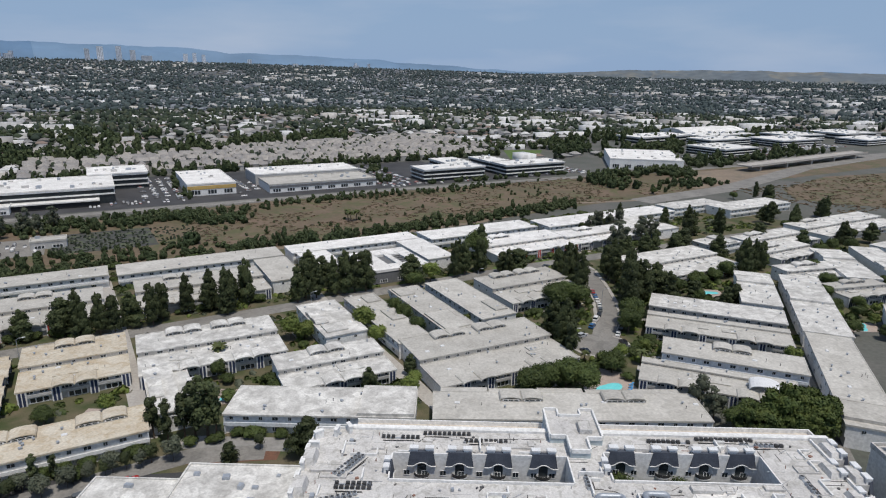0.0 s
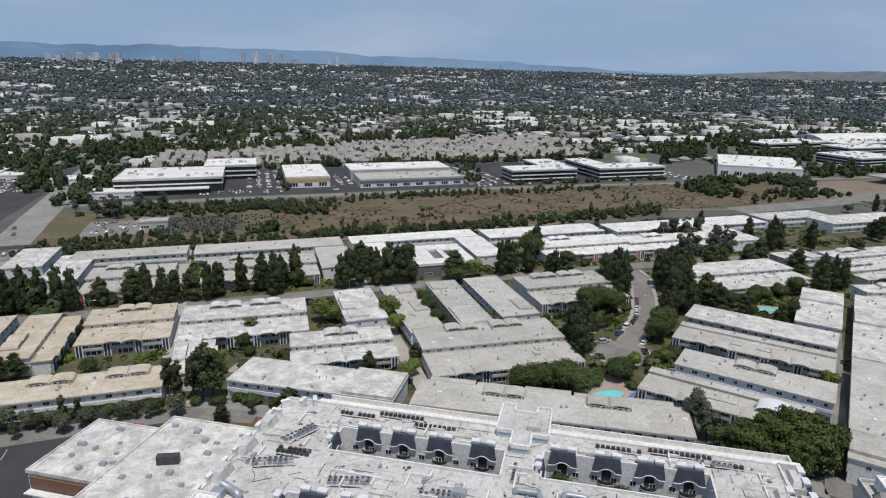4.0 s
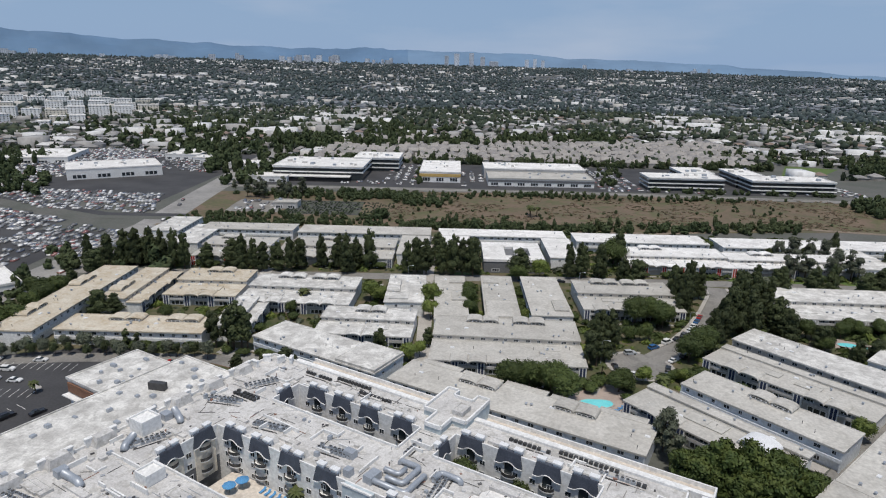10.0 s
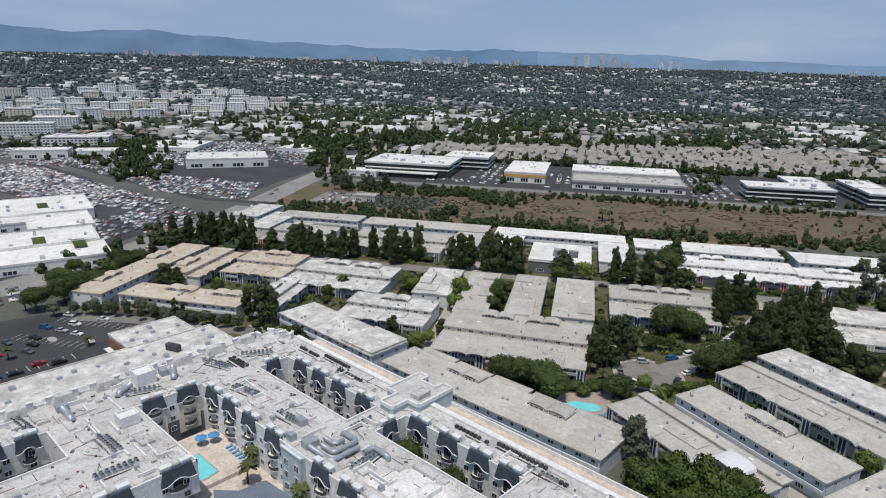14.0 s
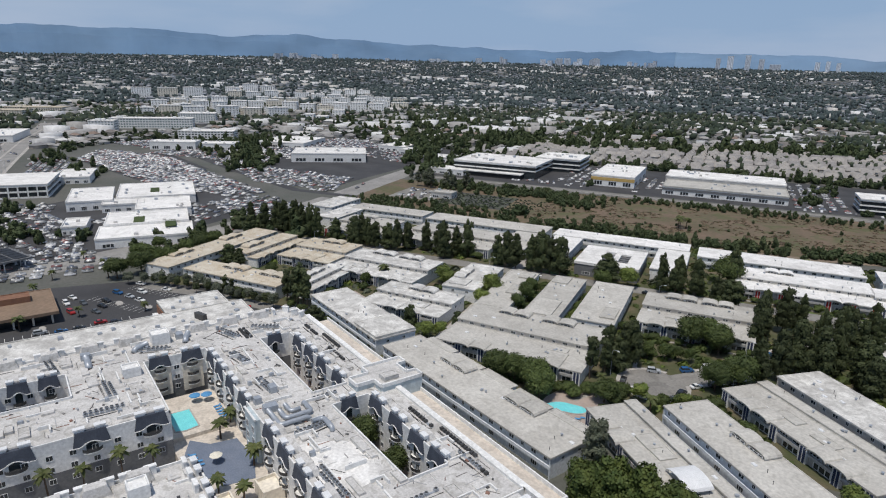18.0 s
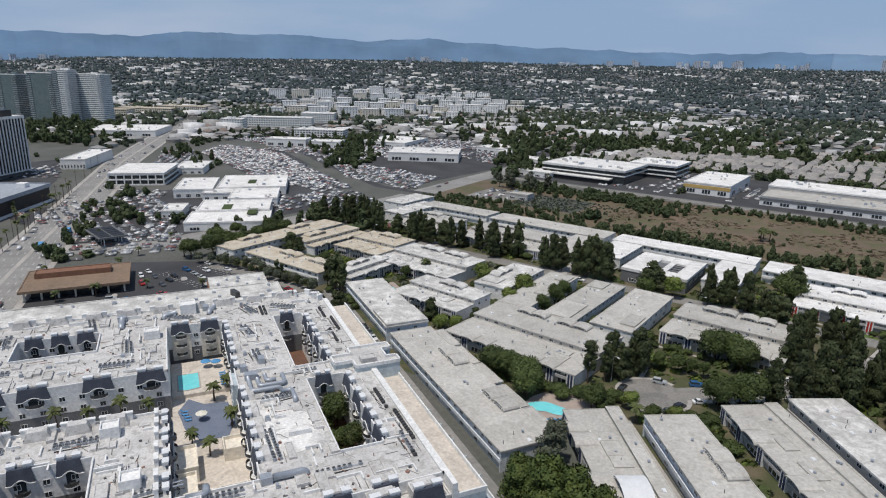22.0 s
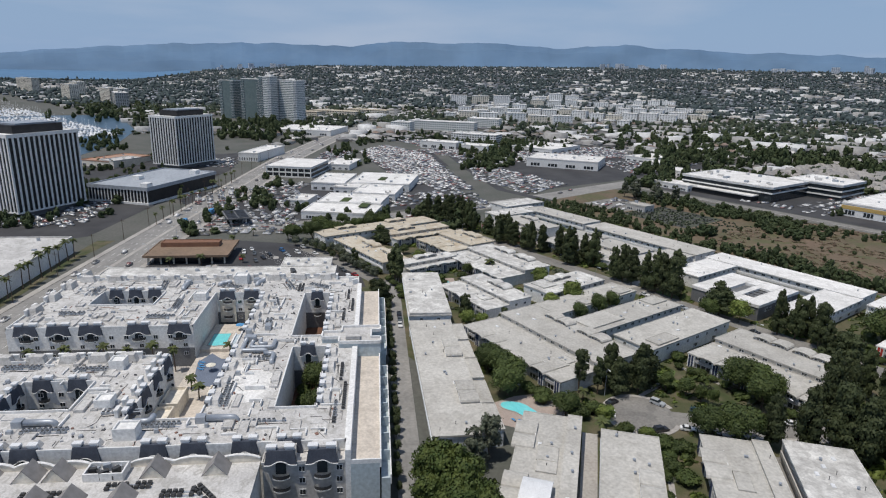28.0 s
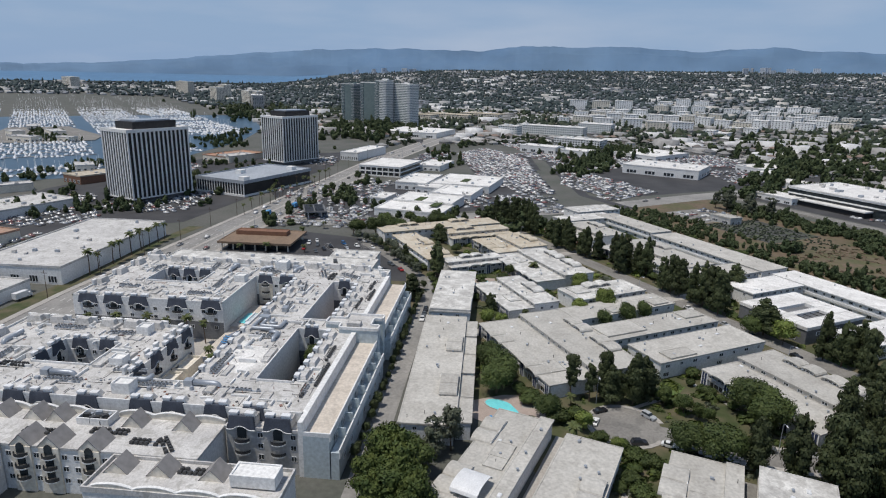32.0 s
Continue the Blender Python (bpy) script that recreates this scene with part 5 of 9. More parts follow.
for k in range(10):
    y = 30.6 + k * 10.3
    part("parapet_dormer", PBL, None, condo, at=pose(CX0 + 1.6, y, RZ, 0, 0, 90))
    for dy in (-2.6, 2.6):
        part("parapet_chimney", PCH, None, condo, at=pose(CX0 + .4, y + dy, RZ, 0, 0, 90))
for k in range(10):
    x = -38 + k * 13.2
    if 14 < x < 42:
        continue
    part("parapet_dormer", PBL, None, condo, at=pose(x, CY0 + 1.6, RZ))
    for dx in (-2.6, 2.6):
        part("parapet_chimney", PCH, None, condo, at=pose(x + dx, CY0 + .4, RZ))
for x in (42, 46.5, 51, 57, 62, 68, 73):
    part("parapet_chimney", PCH, None, condo, at=pose(x, 80.8, RZ))
for y in (30, 38, 47, 56, 64, 72):
    part("parapet_dormer", PBL, None, condo, at=pose(41.8, y, RZ, 0, 0, 90))
    for dy in (-2.4, 2.4):
        part("parapet_chimney", PCH, None, condo, at=pose(40.4, y + dy, RZ, 0, 0, 90))
for k, (x, y) in enumerate(((-31.6, 128), (-31.5, 132.6), (-27.4, 134.2), (-24.6, 135.6))):
    part("parapet_chimney", PCH, None, condo, at=pose(x, y, RZ, 0, 0, 40 * k))


def wall_windows(x, y, L, face, z0, z1, step, w=1.5, h=1.4, skip=()):
    c, s = math.cos(radians(face)), math.sin(radians(face))
    n = int(L / step)
    for i in range(n):
        t = -L / 2 + (i + .5) * L / n
        if any(a < t < b for a, b in skip):
            continue
        z = z0
        while z < z1:
            win(condo, x + t * c, y + t * s, z, w, h, face=face)
            z += 3.05


wall_windows(17.02, 55, 56, 90, 5.2, 13, 4.4)
wall_windows(30, 100.48, 88, 0, 5.2, 13, 4.3)
wall_windows(54, 128.58, 34, 0, 4.0, 12, 4.2)
wall_windows(7, 126.48, 38, 0, 4.0, 12, 4.0)
wall_windows(-14.98, 92, 14, 90, 5.2, 13, 4.0)
wall_windows(-17.98, 53, 20, 90, 5.2, 13, 4.2)
wall_windows(55.02, 59, 16, 90, 5.2, 13, 4.2)

# stair towers and lift housings on the roof
for x0, x1, y0, y1, h, mt in ((80.5, 84.5, 84, 89, 2.6, "white_wall"), (-12, -8, 77, 81.5, 2.2, "white_wall"), (44, 48, 69, 73, 2.4, "white_wall"), (66, 70, 74, 78, 2.2, "white_wall"), (-30.6, -25.6, 88, 93, 3.2, "white_wall")):
    part("stair_housing", slab(x0, x1, y0, y1, RZ + h, h, .5, .3), M[mt], condo, "open-topped white stair housing")

# north side: roof walk, long beige terrace, outer balconies and the blue stair tower
for xa, xb in ((-24, 24), (36.5, 92.6)):
    # blue of the north wall, balconies and dividers is painted-in shade
    part("terrace_floor", Mesh().box(xa, xb, 138.2, 144.8, 0, 11.6), M["blue_wall"], condo, "north wall, tinted blue for its shade")
    part("terrace_deck", Mesh().flat([(xa, 138.2), (xb, 138.2), (xb, 144.8), (xa, 144.8)], 11.63), M["terrace"], condo, "long beige terrace deck")
    part("terrace_wall", Mesh().box(xa, xb, 137.0, 138.2, 0, 15.3), M["white_wall"], condo)
    part("terrace_parapet", Mesh().box(xa, xb, 144.8, 145.15, 10.5, 12.7), M["white_wall"], condo)
    part("terrace_end", Mesh().box(xb - .4, xb, 138.2, 144.8, 11.6, 12.7), M["white_wall"], condo)
    part("balcony_range", Mesh().box(xa, xb, 145.15, 147.2, 0, 7.6), M["blue_wall"], condo, "balcony range, tinted blue for its shade")
    part("balcony_parapet", Mesh().box(xa, xb, 147.2, 147.5, 6.0, 8.5), M["white_wall"], condo)
    for k in range(int((xb - xa) / 7.5)):
        part("balcony_divider", Mesh().box(xa + 4 + k * 7.5, xa + 4.3 + k * 7.5, 145.15, 147.2, 7.6, 10.4), M["blue_wall"], condo)
        win(condo, xa + 6 + k * 7.5, 145.16, 9.1, 2.4, 2.0, face=180, me=WIN3)
        win(condo, xa + 6 + k * 7.5, 147.22, 4.0, 2.2, 1.6, face=180, me=WIN3)
TP = [(24, 133), (28, 133), (28, 127), (32.6, 127), (32.6, 132.4), (36.5, 132.4), (36.5, 145.4), (33, 145.4), (33, 142.4), (27.4, 142.4), (27.4, 145.4), (24, 145.4)]
part("stair_tower", Mesh().prism(TP, 0, 16.1), M["blue_wall"], condo, "pale blue stepped stair tower")
part("tower_roof", Mesh().prism(TP, 16.1, 16.2), M["roof_condo"], condo, "grey coated tower roof")
for a, b in zip(TP, TP[1:] + TP[:1]):
    part("tower_parapet", Mesh().rbox((a[0] + b[0]) / 2, (a[1] + b[1]) / 2, 16.0, 17.0, math.dist(a, b) - .45, .45, math.degrees(math.atan2(b[1] - a[1], b[0] - a[0]))), M["white_wall"], condo)
part("tower_hut", slab(31.4, 34.4, 134.5, 139, 17.4, 1.3, .12, .25), M["roof_condo"], condo)

# east front: grey corner bays
part("corner_bay", Mesh().box(88, 92, 118.5, 137.0, 0, 11.9), M["grey_wall"], condo, "grey stucco corner bay")
part("corner_bay_roof", slab(88, 92.3, 118.3, 136.9, 12.3, .4, .4), M["roof_condo"], condo)
for y in (122.6, 131.8):
    dormer(92.3, y, 90, z=14.6, balconies=(8.8, 5.6), wide=1.15)
    part("dormer_mass", Mesh().box(87.5, 91.6, y - 3.2, y + 3.2, 11.8, 14.8), M["roof_condo"], condo)
for y in (127.2, 135.6):
    for z in (4.5, 7.6, 10.6):
        win(condo, 92.02, y, z, 1.5, 1.5, face=90)

# cream-walled front range with shingled gables
front = thing("condominium_wing", pose(0, 0, 0), "lower cream-walled condominium wing with grey shingled gables", "apartment building")
FZ = 12.2
part("roof", slab(90.5, 106, 36, 118, FZ, .5, .1, .4), M["roof_condo"], front)
part("wall", Mesh().box(90.8, 105.8, 36.3, 117.7, 0, FZ - .5), M["white_wall"], front)
part("roof_outer", slab(106, 118, 98, 141, FZ - 1, .5, .8, .4), M["roof_condo"], front)
part("wall_outer", Mesh().box(106.2, 117.8, 98.2, 140.8, 0, FZ - 1.5), M["white_wall"], front)
part("roof_south", slab(106, 124, 36, 70, FZ - .4, .5, .8, .4), M["roof_condo"], front)
part("wall_south", Mesh().box(106.2, 123.8, 36.2, 69.8, 0, FZ - .9), M["white_wall"], front)


def scallop(y0, y1, n, x, z, h):
    """A parapet with a swelling top, cream inside and white capped."""
    mb, capm = Mesh(), Mesh()
    m = 40
    prof = [(y0 + (y1 - y0) * i / m, z + h * (.45 + .55 * abs(math.sin(math.pi * n * i / m)) ** .7)) for i in range(m + 1)]
    vs = []
    for y, t in prof:
        vs += [(x - .2, y, z - 1), (x - .2, y, t), (x + .2, y, t), (x + .2, y, z - 1)]
    fs = []
    for i in range(m):
        for k in range(4):
            fs.append((i * 4 + k, i * 4 + (k + 1) % 4, i * 4 + 4 + (k + 1) % 4, i * 4 + 4 + k))
    mb.add(vs, fs)
    vs = []
    for y, t in prof:
        vs += [(x - .35, y, t), (x - .35, y, t + .2), (x + .35, y, t + .2), (x + .35, y, t)]
    capm.add(vs, fs)
    part("scalloped_parapet", mb, M["cream_wall"], front, "cream scalloped parapet")
    part("parapet_coping", capm, M["white_wall"], front)


scallop(50, 82, 4, 90.9, FZ, 1.9)
scallop(90, 118, 3, 90.9, FZ, 1.9)
scallop(100, 138, 4, 117.4, FZ - 1, 1.6)


def gable(x, y, w, L, h, face, z):
    """A shingled gable: ridge along the local y, cream triangle at the front."""
    g = part("gable", Mesh().add([(-w / 2 - .2, 0, 0), (0, 0, h + .2), (0, L, h + .2), (-w / 2 - .2, L, 0), (w / 2 + .2, 0, 0), (w / 2 + .2, L, 0), (-w / 2 - .2, 0, -.25), (0, 0, h - .05), (0, L, h - .05), (-w / 2 - .2, L, -.25), (w / 2 + .2, 0, -.25), (w / 2 + .2, L, -.25)],
             [(0, 1, 2, 3), (1, 4, 5, 2), (9, 8, 7, 6), (8, 11, 10, 7), (0, 6, 7, 1), (1, 7, 10, 4), (3, 2, 8, 9), (2, 5, 11, 8), (0, 3, 9, 6), (4, 10, 11, 5)]), M["town_roof"], front, "grey shingled gable roof", at=pose(x, y, z, 0, 0, face))
    part("gable_wall", Mesh().add([(-w / 2, .15, 0), (w / 2, .15, 0), (0, .15, h - .05), (-w / 2, L - .2, 0), (w / 2, L - .2, 0), (0, L - .2, h - .05)], [(0, 1, 2), (4, 3, 5), (0, 2, 5, 3), (2, 1, 4, 5)]), M["cream_wall"], g, "cream gable wall")
    return g


for y in (61, 70, 76, 96, 109):
    gable(95.6, y, 5.2, 4.6, 3.0, 90, FZ)
for y in (75, 82, 92):
    g = gable(106.2, y, 5.4, 6.0, 2.8, 90, FZ)
    part("bay", Mesh().box(-2.5, 2.5, -.1, 1.0, -FZ, -.1), M["cream_wall"], g, "cream bay with balconies")
    for k in range(3):
        part("arched_window", DGL, None, g, at=Matrix.Translation((0, -.18, 2.6 - 3.1 * k)))
        part("balcony", DBA, None, g, at=Matrix.Translation((0, -.1, -2.4 - 3.1 * k)))
        part("balcony_rail", DRA, None, g, at=Matrix.Translation((0, -.1, -2.4 - 3.1 * k)))
for y in (71.5, 78.5, 85.5, 88.5, 95.5):
    for z in (3.5, 6.6, 9.7):
        win(front, 105.82, y, z, 1.5, 1.4, face=90)
for y in (102, 112, 124, 133):
    gable(112, y, 5.6, 5.0, 2.8, 90, FZ - 1)
part("lift_housing", slab(108.5, 113.5, 129, 139, FZ + 2, 2.6, .3, .4), M["white_wall"], front, "white lift housing with curved parapet")
part("plant_well", slab(91.5, 96, 82, 90.2, FZ + .4, .4, 1.5, .35), M["white_wall"], front, "open plant well with machinery")
for k in range(9):
    part("plant_unit", Mesh().rbox(92.6 + (k % 3) * 1.3, 83.4 + (k // 3) * 2.4, FZ + .4, FZ + 1.4 + (k % 2) * .7, 1.0, 1.6, k * 7, .95), M["metal_dark" if k % 3 else "metal"], front)
for x, y, n, a in ((101, 72, 9, 90), (99, 88, 8, 92), (102, 100, 7, 90), (100, 106, 6, 40), (110, 116, 8, 90), (98, 46, 8, 90), (114, 50, 8, 90)):
    condenser_row(x, y, n, a, 2, z=FZ if x < 106 else FZ - 1)

# shops along the west side
shop = thing("shop_building", pose(0, 0, 0), "low retail building with a stained bright white roof", "shop building")
part("wall", Mesh().box(-60.2, -33.3, 26.5, 125.8, 0, 10.6), M["white_wall"], shop)
part("roof", slab(-60.5, -33.1, 26.2, 126.1, 11.2, .6, .35, .4), M["roof_white"], shop)
part("store_wall", Mesh().box(-81, -60.4, 100, 122.6, 0, 8.6), M["white_wall"], shop)
part("store_roof", slab(-81.3, -60.6, 99.7, 122.9, 9.2, .6, .3, .4), M["roof_white"], shop)
part("fascia", Mesh().box(-80, -61, 99.3, 99.7, 5.2, 8.2), M["brick"], shop, "dark maroon shop fascia")
part("shop_canopy", Mesh().box(-80.5, -60.6, 97.6, 99.6, 4.4, 4.7), M["white_wall"], shop)
for k in range(4):
    win(shop, -77.6 + k * 4.4, 99.98, 2.2, 3.6, 3.6, me=WIN3)
for _ in range(26):
    x, y = rs.uniform(-58.5, -37.5), rs.uniform(30, 123)
    part("roof_unit", Mesh().rbox(x, y, 11.2, 11.2 + rs.uniform(.4, 1.1), rs.uniform(.8, 1.8), rs.uniform(.8, 1.6), rs.uniform(-10, 10), .9), M["metal"], shop)
for _ in range(9):
    x, y = rs.uniform(-79, -63), rs.uniform(103, 120)
    part("roof_unit", Mesh().rbox(x, y, 9.2, 9.2 + rs.uniform(.4, 1.0), rs.uniform(.8, 2.4), rs.uniform(.8, 1.6), rs.uniform(-10, 10), .9), M["metal"], shop)
part("plant_screen", Mesh().rbox(-49, 108, 11.2, 13.4, 5.0, 1.6, 20), M["metal_dark"], shop)

# courtyard floors, pool and blue deck
single("courtyard", Mesh().box(-9.9, 75.9, 83.6, 100.4, 0, 3.2), M["terrace"], "beige paved courtyard podium", "courtyard", kind="structure")
single("courtyard_pool_deck", Mesh().box(-9.8, 12.5, 83.7, 100.3, 3.2, 4.3), M["terrace"], "raised beige pool deck", "deck", kind="structure")
single("courtyard_blue_deck", Mesh().prism([(13.5, 88), (18, 92), (19, 98.5), (30, 99.5), (38, 97), (37, 90), (30, 86.5), (20, 85)], 3.2, 3.3), M["deck_blue"], "curving slate-blue courtyard deck", "deck", kind="structure")
single("courtyard_slot", Mesh().box(17.1, 39.4, 25, 83.4, 0, .4), M["concrete"], "shaded courtyard between the wings", "courtyard", kind="structure")
for a, b, c_, d_ in COURTS[1:4] + COURTS[5:]:
    single("courtyard_small", Mesh().box(a + .1, b - .1, c_ + .1, d_ - .1, 0, 1.0), M["soil_red"], "small planted light court", "courtyard", kind="structure")
pl = thing("swimming_pool", pose(0, 0, 0), "rectangular turquoise pool on the condominium deck", "swimming pool")
part("coping", Mesh().prism([(-1, 85.2), (9.6, 85.2), (10.4, 88), (9.6, 91.8), (-1, 91.8)], 4.3, 4.42), M["concrete"], pl)
part("water", Mesh().flat([(-.6, 85.6), (9.2, 85.6), (9.9, 88), (9.2, 91.4), (-.6, 91.4)], 4.45), M["pool"], pl)
for x, y, lx, ly, h in ((50, 86.5, 10, 5, 3.4), (60.5, 86.2, 8, 4.6, 3.4), (70.5, 88, 7, 7, 5.2), (70.5, 96.4, 7, 7, 5.2), (46, 97.6, 6, 5, 2.6)):
    single("courtyard_terrace", slab(x - lx / 2, x + lx / 2, y - ly / 2, y + ly / 2, 3.2 + h, h, .9, .3), M["cream_wall"], "cream walled courtyard terrace", "terrace", kind="structure")
LOUNGE = Mesh().box(-.32, .32, -.95, .45, .28, .38).add([(-.32, .45, .3), (.32, .45, .3), (.32, 1.0, .75), (-.32, 1.0, .75), (-.32, .45, .4), (.32, .45, .4), (.32, 1.0, .85), (-.32, 1.0, .85)], [(4, 5, 6, 7), (3, 2, 1, 0), (0, 1, 5, 4), (1, 2, 6, 5), (2, 3, 7, 6), (3, 0, 4, 7)])
LOUNGE_ME = LOUNGE.data("bed", M["canvas_blue"])
LEG_ME = Mesh().box(-.3, .3, -.05, .05, 0, .28).data("leg", M["white_plastic"])


def lounger(x, y, z, a, label="blue sun lounger beside the pool"):
    r = thing("sun_lounger", pose(x, y, z, 0, 0, a), label, "sun lounger", group="sun loungers")
    part("bed", LOUNGE_ME, None, r)
    for yy in (-.8, .4):
        part("leg", LEG_ME, None, r, at=Matrix.Translation((0, yy, 0)))


for k in range(6):
    lounger(2 + k * 1.6, 98.4, 4.3, 0)
for k in range(4):
    lounger(21 + k * 1.7, 86.7 if k < 2 else 87.4, 3.3, 170)


def parasol(x, y, z, material, label, r=1.6):
    p = thing("parasol", pose(x, y, z), label, "parasol", group="parasols")
    n = 8
    ring = [(r * math.cos(2 * math.pi * i / n), r * math.sin(2 * math.pi * i / n), 2.2) for i in range(n)]
    part("canopy", Mesh().add([(0, 0, 2.9)] + ring + [(q[0], q[1], 2.05) for q in ring], [(0, 1 + i, 1 + (i + 1) % n) for i in range(n)] + [(1 + i, 1 + n + i, 1 + n + (i + 1) % n, 1 + (i + 1) % n) for i in range(n)]), M[material], p)
    part("pole", Mesh().cyl((0, 0, 0), (0, 0, 2.8), .04, n=6), M["metal_dark"], p)


for x, y in ((-4, 94), (-3, 97), (27, 91)):
    parasol(x, y, 4.3 if x < 12 else 3.3, "canvas_blue" if x < 0 else "canvas_cream", "blue canvas parasol on the pool deck" if x < 0 else "cream canvas parasol on the blue deck")
spare = Mesh()
for px, py, z, a in SPARE:
    spare.rbox(px, py, z + .12, z + .72, .84, .84, a)
    spare.cyl((px, py, z + .72), (px, py, z + .80), .36, .36, n=10)
part("condenser_rest", spare, M["metal_dark"], condo, "further rows of dark condensers")["kind"] = "stuff"


# ---- offices, shops and towers round the district ----
def banded_office(x, y, L, W, ang, h, floors, wall, roof, label, band="glass", setback=0.0, root=None, name="office_building"):
    """Flat-roofed office with continuous window bands set back between spandrels."""
    r = root or thing(name, pose(x, y, 0, 0, 0, ang), label, "office building")
    ox, oy = (0, 0) if root is None else (x, y)
    fh = h / floors
    core = Mesh().box(ox - L / 2 + .7, ox + L / 2 - .7, oy - W / 2 + .7, oy + W / 2 - .7, 0, h)
    part("glazing", core, M[band], r, "dark ribbon glazing")
    for k in range(floors):
        i = setback * (0 if k else 1)
        part("spandrel", Mesh().box(ox - L / 2 + i, ox + L / 2 - i, oy - W / 2 + i, oy + W / 2 - i, (k + .74) * fh, (k + 1) * fh), M[wall], r)
    part("roof", slab(ox - L / 2 - .3, ox + L / 2 + .3, oy - W / 2 - .3, oy + W / 2 + .3, h + .5, .5, .5, .6), M[roof], r)
    for _ in range(int(L * W / 420) + 2):
        part("roof_unit", Mesh().rbox(ox + rs.uniform(-.4, .4) * L, oy + rs.uniform(-.38, .38) * W, h + .5, h + 1.3 + rs.random() * 1.4, rs.uniform(1.5, 5), rs.uniform(1.5, 3.5), 0, .95), M["metal"] if rs.random() < .5 else M["roof_condo"], r)
    return r


def low_shed(x, y, L, W, ang, h, wall, roof, label, name="commercial_building", doors=4, band=None):
    r = thing(name, pose(x, y, 0, 0, 0, ang), label, "building")
    part("wall", Mesh().box(-L / 2, L / 2, -W / 2, W / 2, 0, h - .3), M[wall], r)
    part("roof", slab(-L / 2 - .2, L / 2 + .2, -W / 2 - .2, W / 2 + .2, h, .5, .6, .5), M[roof], r)
    if band:
        part("fascia", Mesh().box(-L / 2 - .15, L / 2 + .15, -W / 2 - .25, -W / 2, h * .55, h * .85), M[band], r)
    for k in range(doors):
        win(r, -L / 2 + (k + .5) * L / doors, -W / 2, h * .3, L / doors * .6, h * .4, me=WIN3)
        win(r, L / 2, -W / 2 + (k + .5) * W / doors, h * .3, W / doors * .5, h * .4, face=90, me=WIN3)
    for _ in range(int(L * W / 420) + 2):
        part("roof_unit", Mesh().rbox(rs.uniform(-.44, .44) * L, rs.uniform(-.42, .42) * W, h, h + .5 + rs.random() * 1.1, rs.uniform(1, 3), rs.uniform(1, 2.4), rs.choice((0, 0, 12)), .94), M["metal"] if rs.random() < .6 else M["roof_condo"], r)
    return r


def uvp(u, v):
    return uv(u, v)


OFF = "flat-roofed office with black ribbon windows and white bands"
x, y = uvp(-33, 566)
o = banded_office(x, y, 84, 62, 30, 12, 3, "white_wall", "roof_bright", OFF, setback=3)
part("front_range", Mesh().box(-44, 30, -40, -31, 0, 4.2), M["black_cap"], o, "black glass front range")
part("front_roof", slab(-45, 31, -41, -31, 4.8, .6, .3), M["roof_bright"], o)
x, y = uvp(14, 618)
banded_office(x, y, 46, 46, 30, 13, 3, "white_wall", "roof_bright", "black-banded office block with a bright white roof")
x, y = uvp(80, 575)
low_shed(x, y, 38, 76, 30, 9.5, "white_wall", "roof_bright", "pale warehouse with a yellow band", band="yellow", doors=3)
x, y = uvp(171, 589)
low_shed(x, y, 98, 42, 30, 9.5, "grey_wall", "roof_bright", "long white-roofed business park block", doors=7)
x, y = uvp(172, 545)
low_shed(x, y, 96, 40, 30, 7, "white_wall", "roof_grey", "long grey-roofed business park block", doors=8, band="dark_grey_wall")
x, y = uvp(301, 535)
banded_office(x, y, 68, 29, 30, 11, 3, "white_wall", "roof_bright", OFF)
x, y = uvp(322, 569)
banded_office(x, y, 30, 38, 30, 11.5, 3, "white_wall", "roof_bright", OFF)
x, y = uvp(394, 531)
banded_office(x, y, 74, 30, 30, 11, 3, "white_wall", "roof_bright", OFF)
x, y = uvp(369, 567)
banded_office(x, y, 26, 42, 30, 11, 3, "white_wall", "roof_bright", OFF)
x, y = uvp(558, 532)
low_shed(x, y, 78, 98, -9, 11, "white_wall", "roof_bright", "large white warehouse with a bright roof", doors=6)
for u, v, L, W, h, f in ((735, 560, 70, 60, 10, 3), (830, 640, 90, 44, 10, 3), (780, 720, 120, 50, 9, 2), (930, 600, 90, 60, 10, 3), (900, 700, 130, 50, 9, 2), (1010, 640, 80, 60, 11, 3), (1080, 560, 90, 50, 9, 3), (1150, 640, 90, 70, 10, 2)):
    x, y = uvp(u, v)
    banded_office(x, y, L, W, 30 + rs.uniform(-4, 4), h, f, "white_wall", "roof_bright", "white-roofed office building beside the highway")
x, y = uvp(940, 760)
big = thing("arched_warehouse", pose(x, y, 0, 0, 0, 30), "huge white warehouse with a curved roof", "warehouse")
part("wall", Mesh().box(-75, 75, -28, 28, 0, 9), M["white_wall"], big)
part("roof", Mesh().add([(sx * 76, -29 + 58 * i / 10, 8.8 + 6 * math.sin(math.pi * i / 10)) for sx in (-1, 1) for i in range(11)], [(i, 11 + i, 12 + i, i + 1) for i in range(10)] + [tuple(range(11)), tuple(range(21, 10, -1))]), M["roof_bright"], big)
# highway bridge
br = thing("highway_bridge", pose(*uvp(740, 452), 0, 0, 0, 35), "pale concrete highway bridge over the channel", "bridge")
part("deck", Mesh().box(-120, 150, -9, 9, 5.6, 6.8), M["concrete"], br)
for s in (-9, 8.6):
    part("barrier", Mesh().box(-120, 150, s, s + .4, 6.8, 7.8), M["concrete"], br)
for k in range(5):
    part("pier", Mesh().box(-100 + k * 55, -97 + k * 55, -7, 7, 0, 5.6), M["concrete"], br)

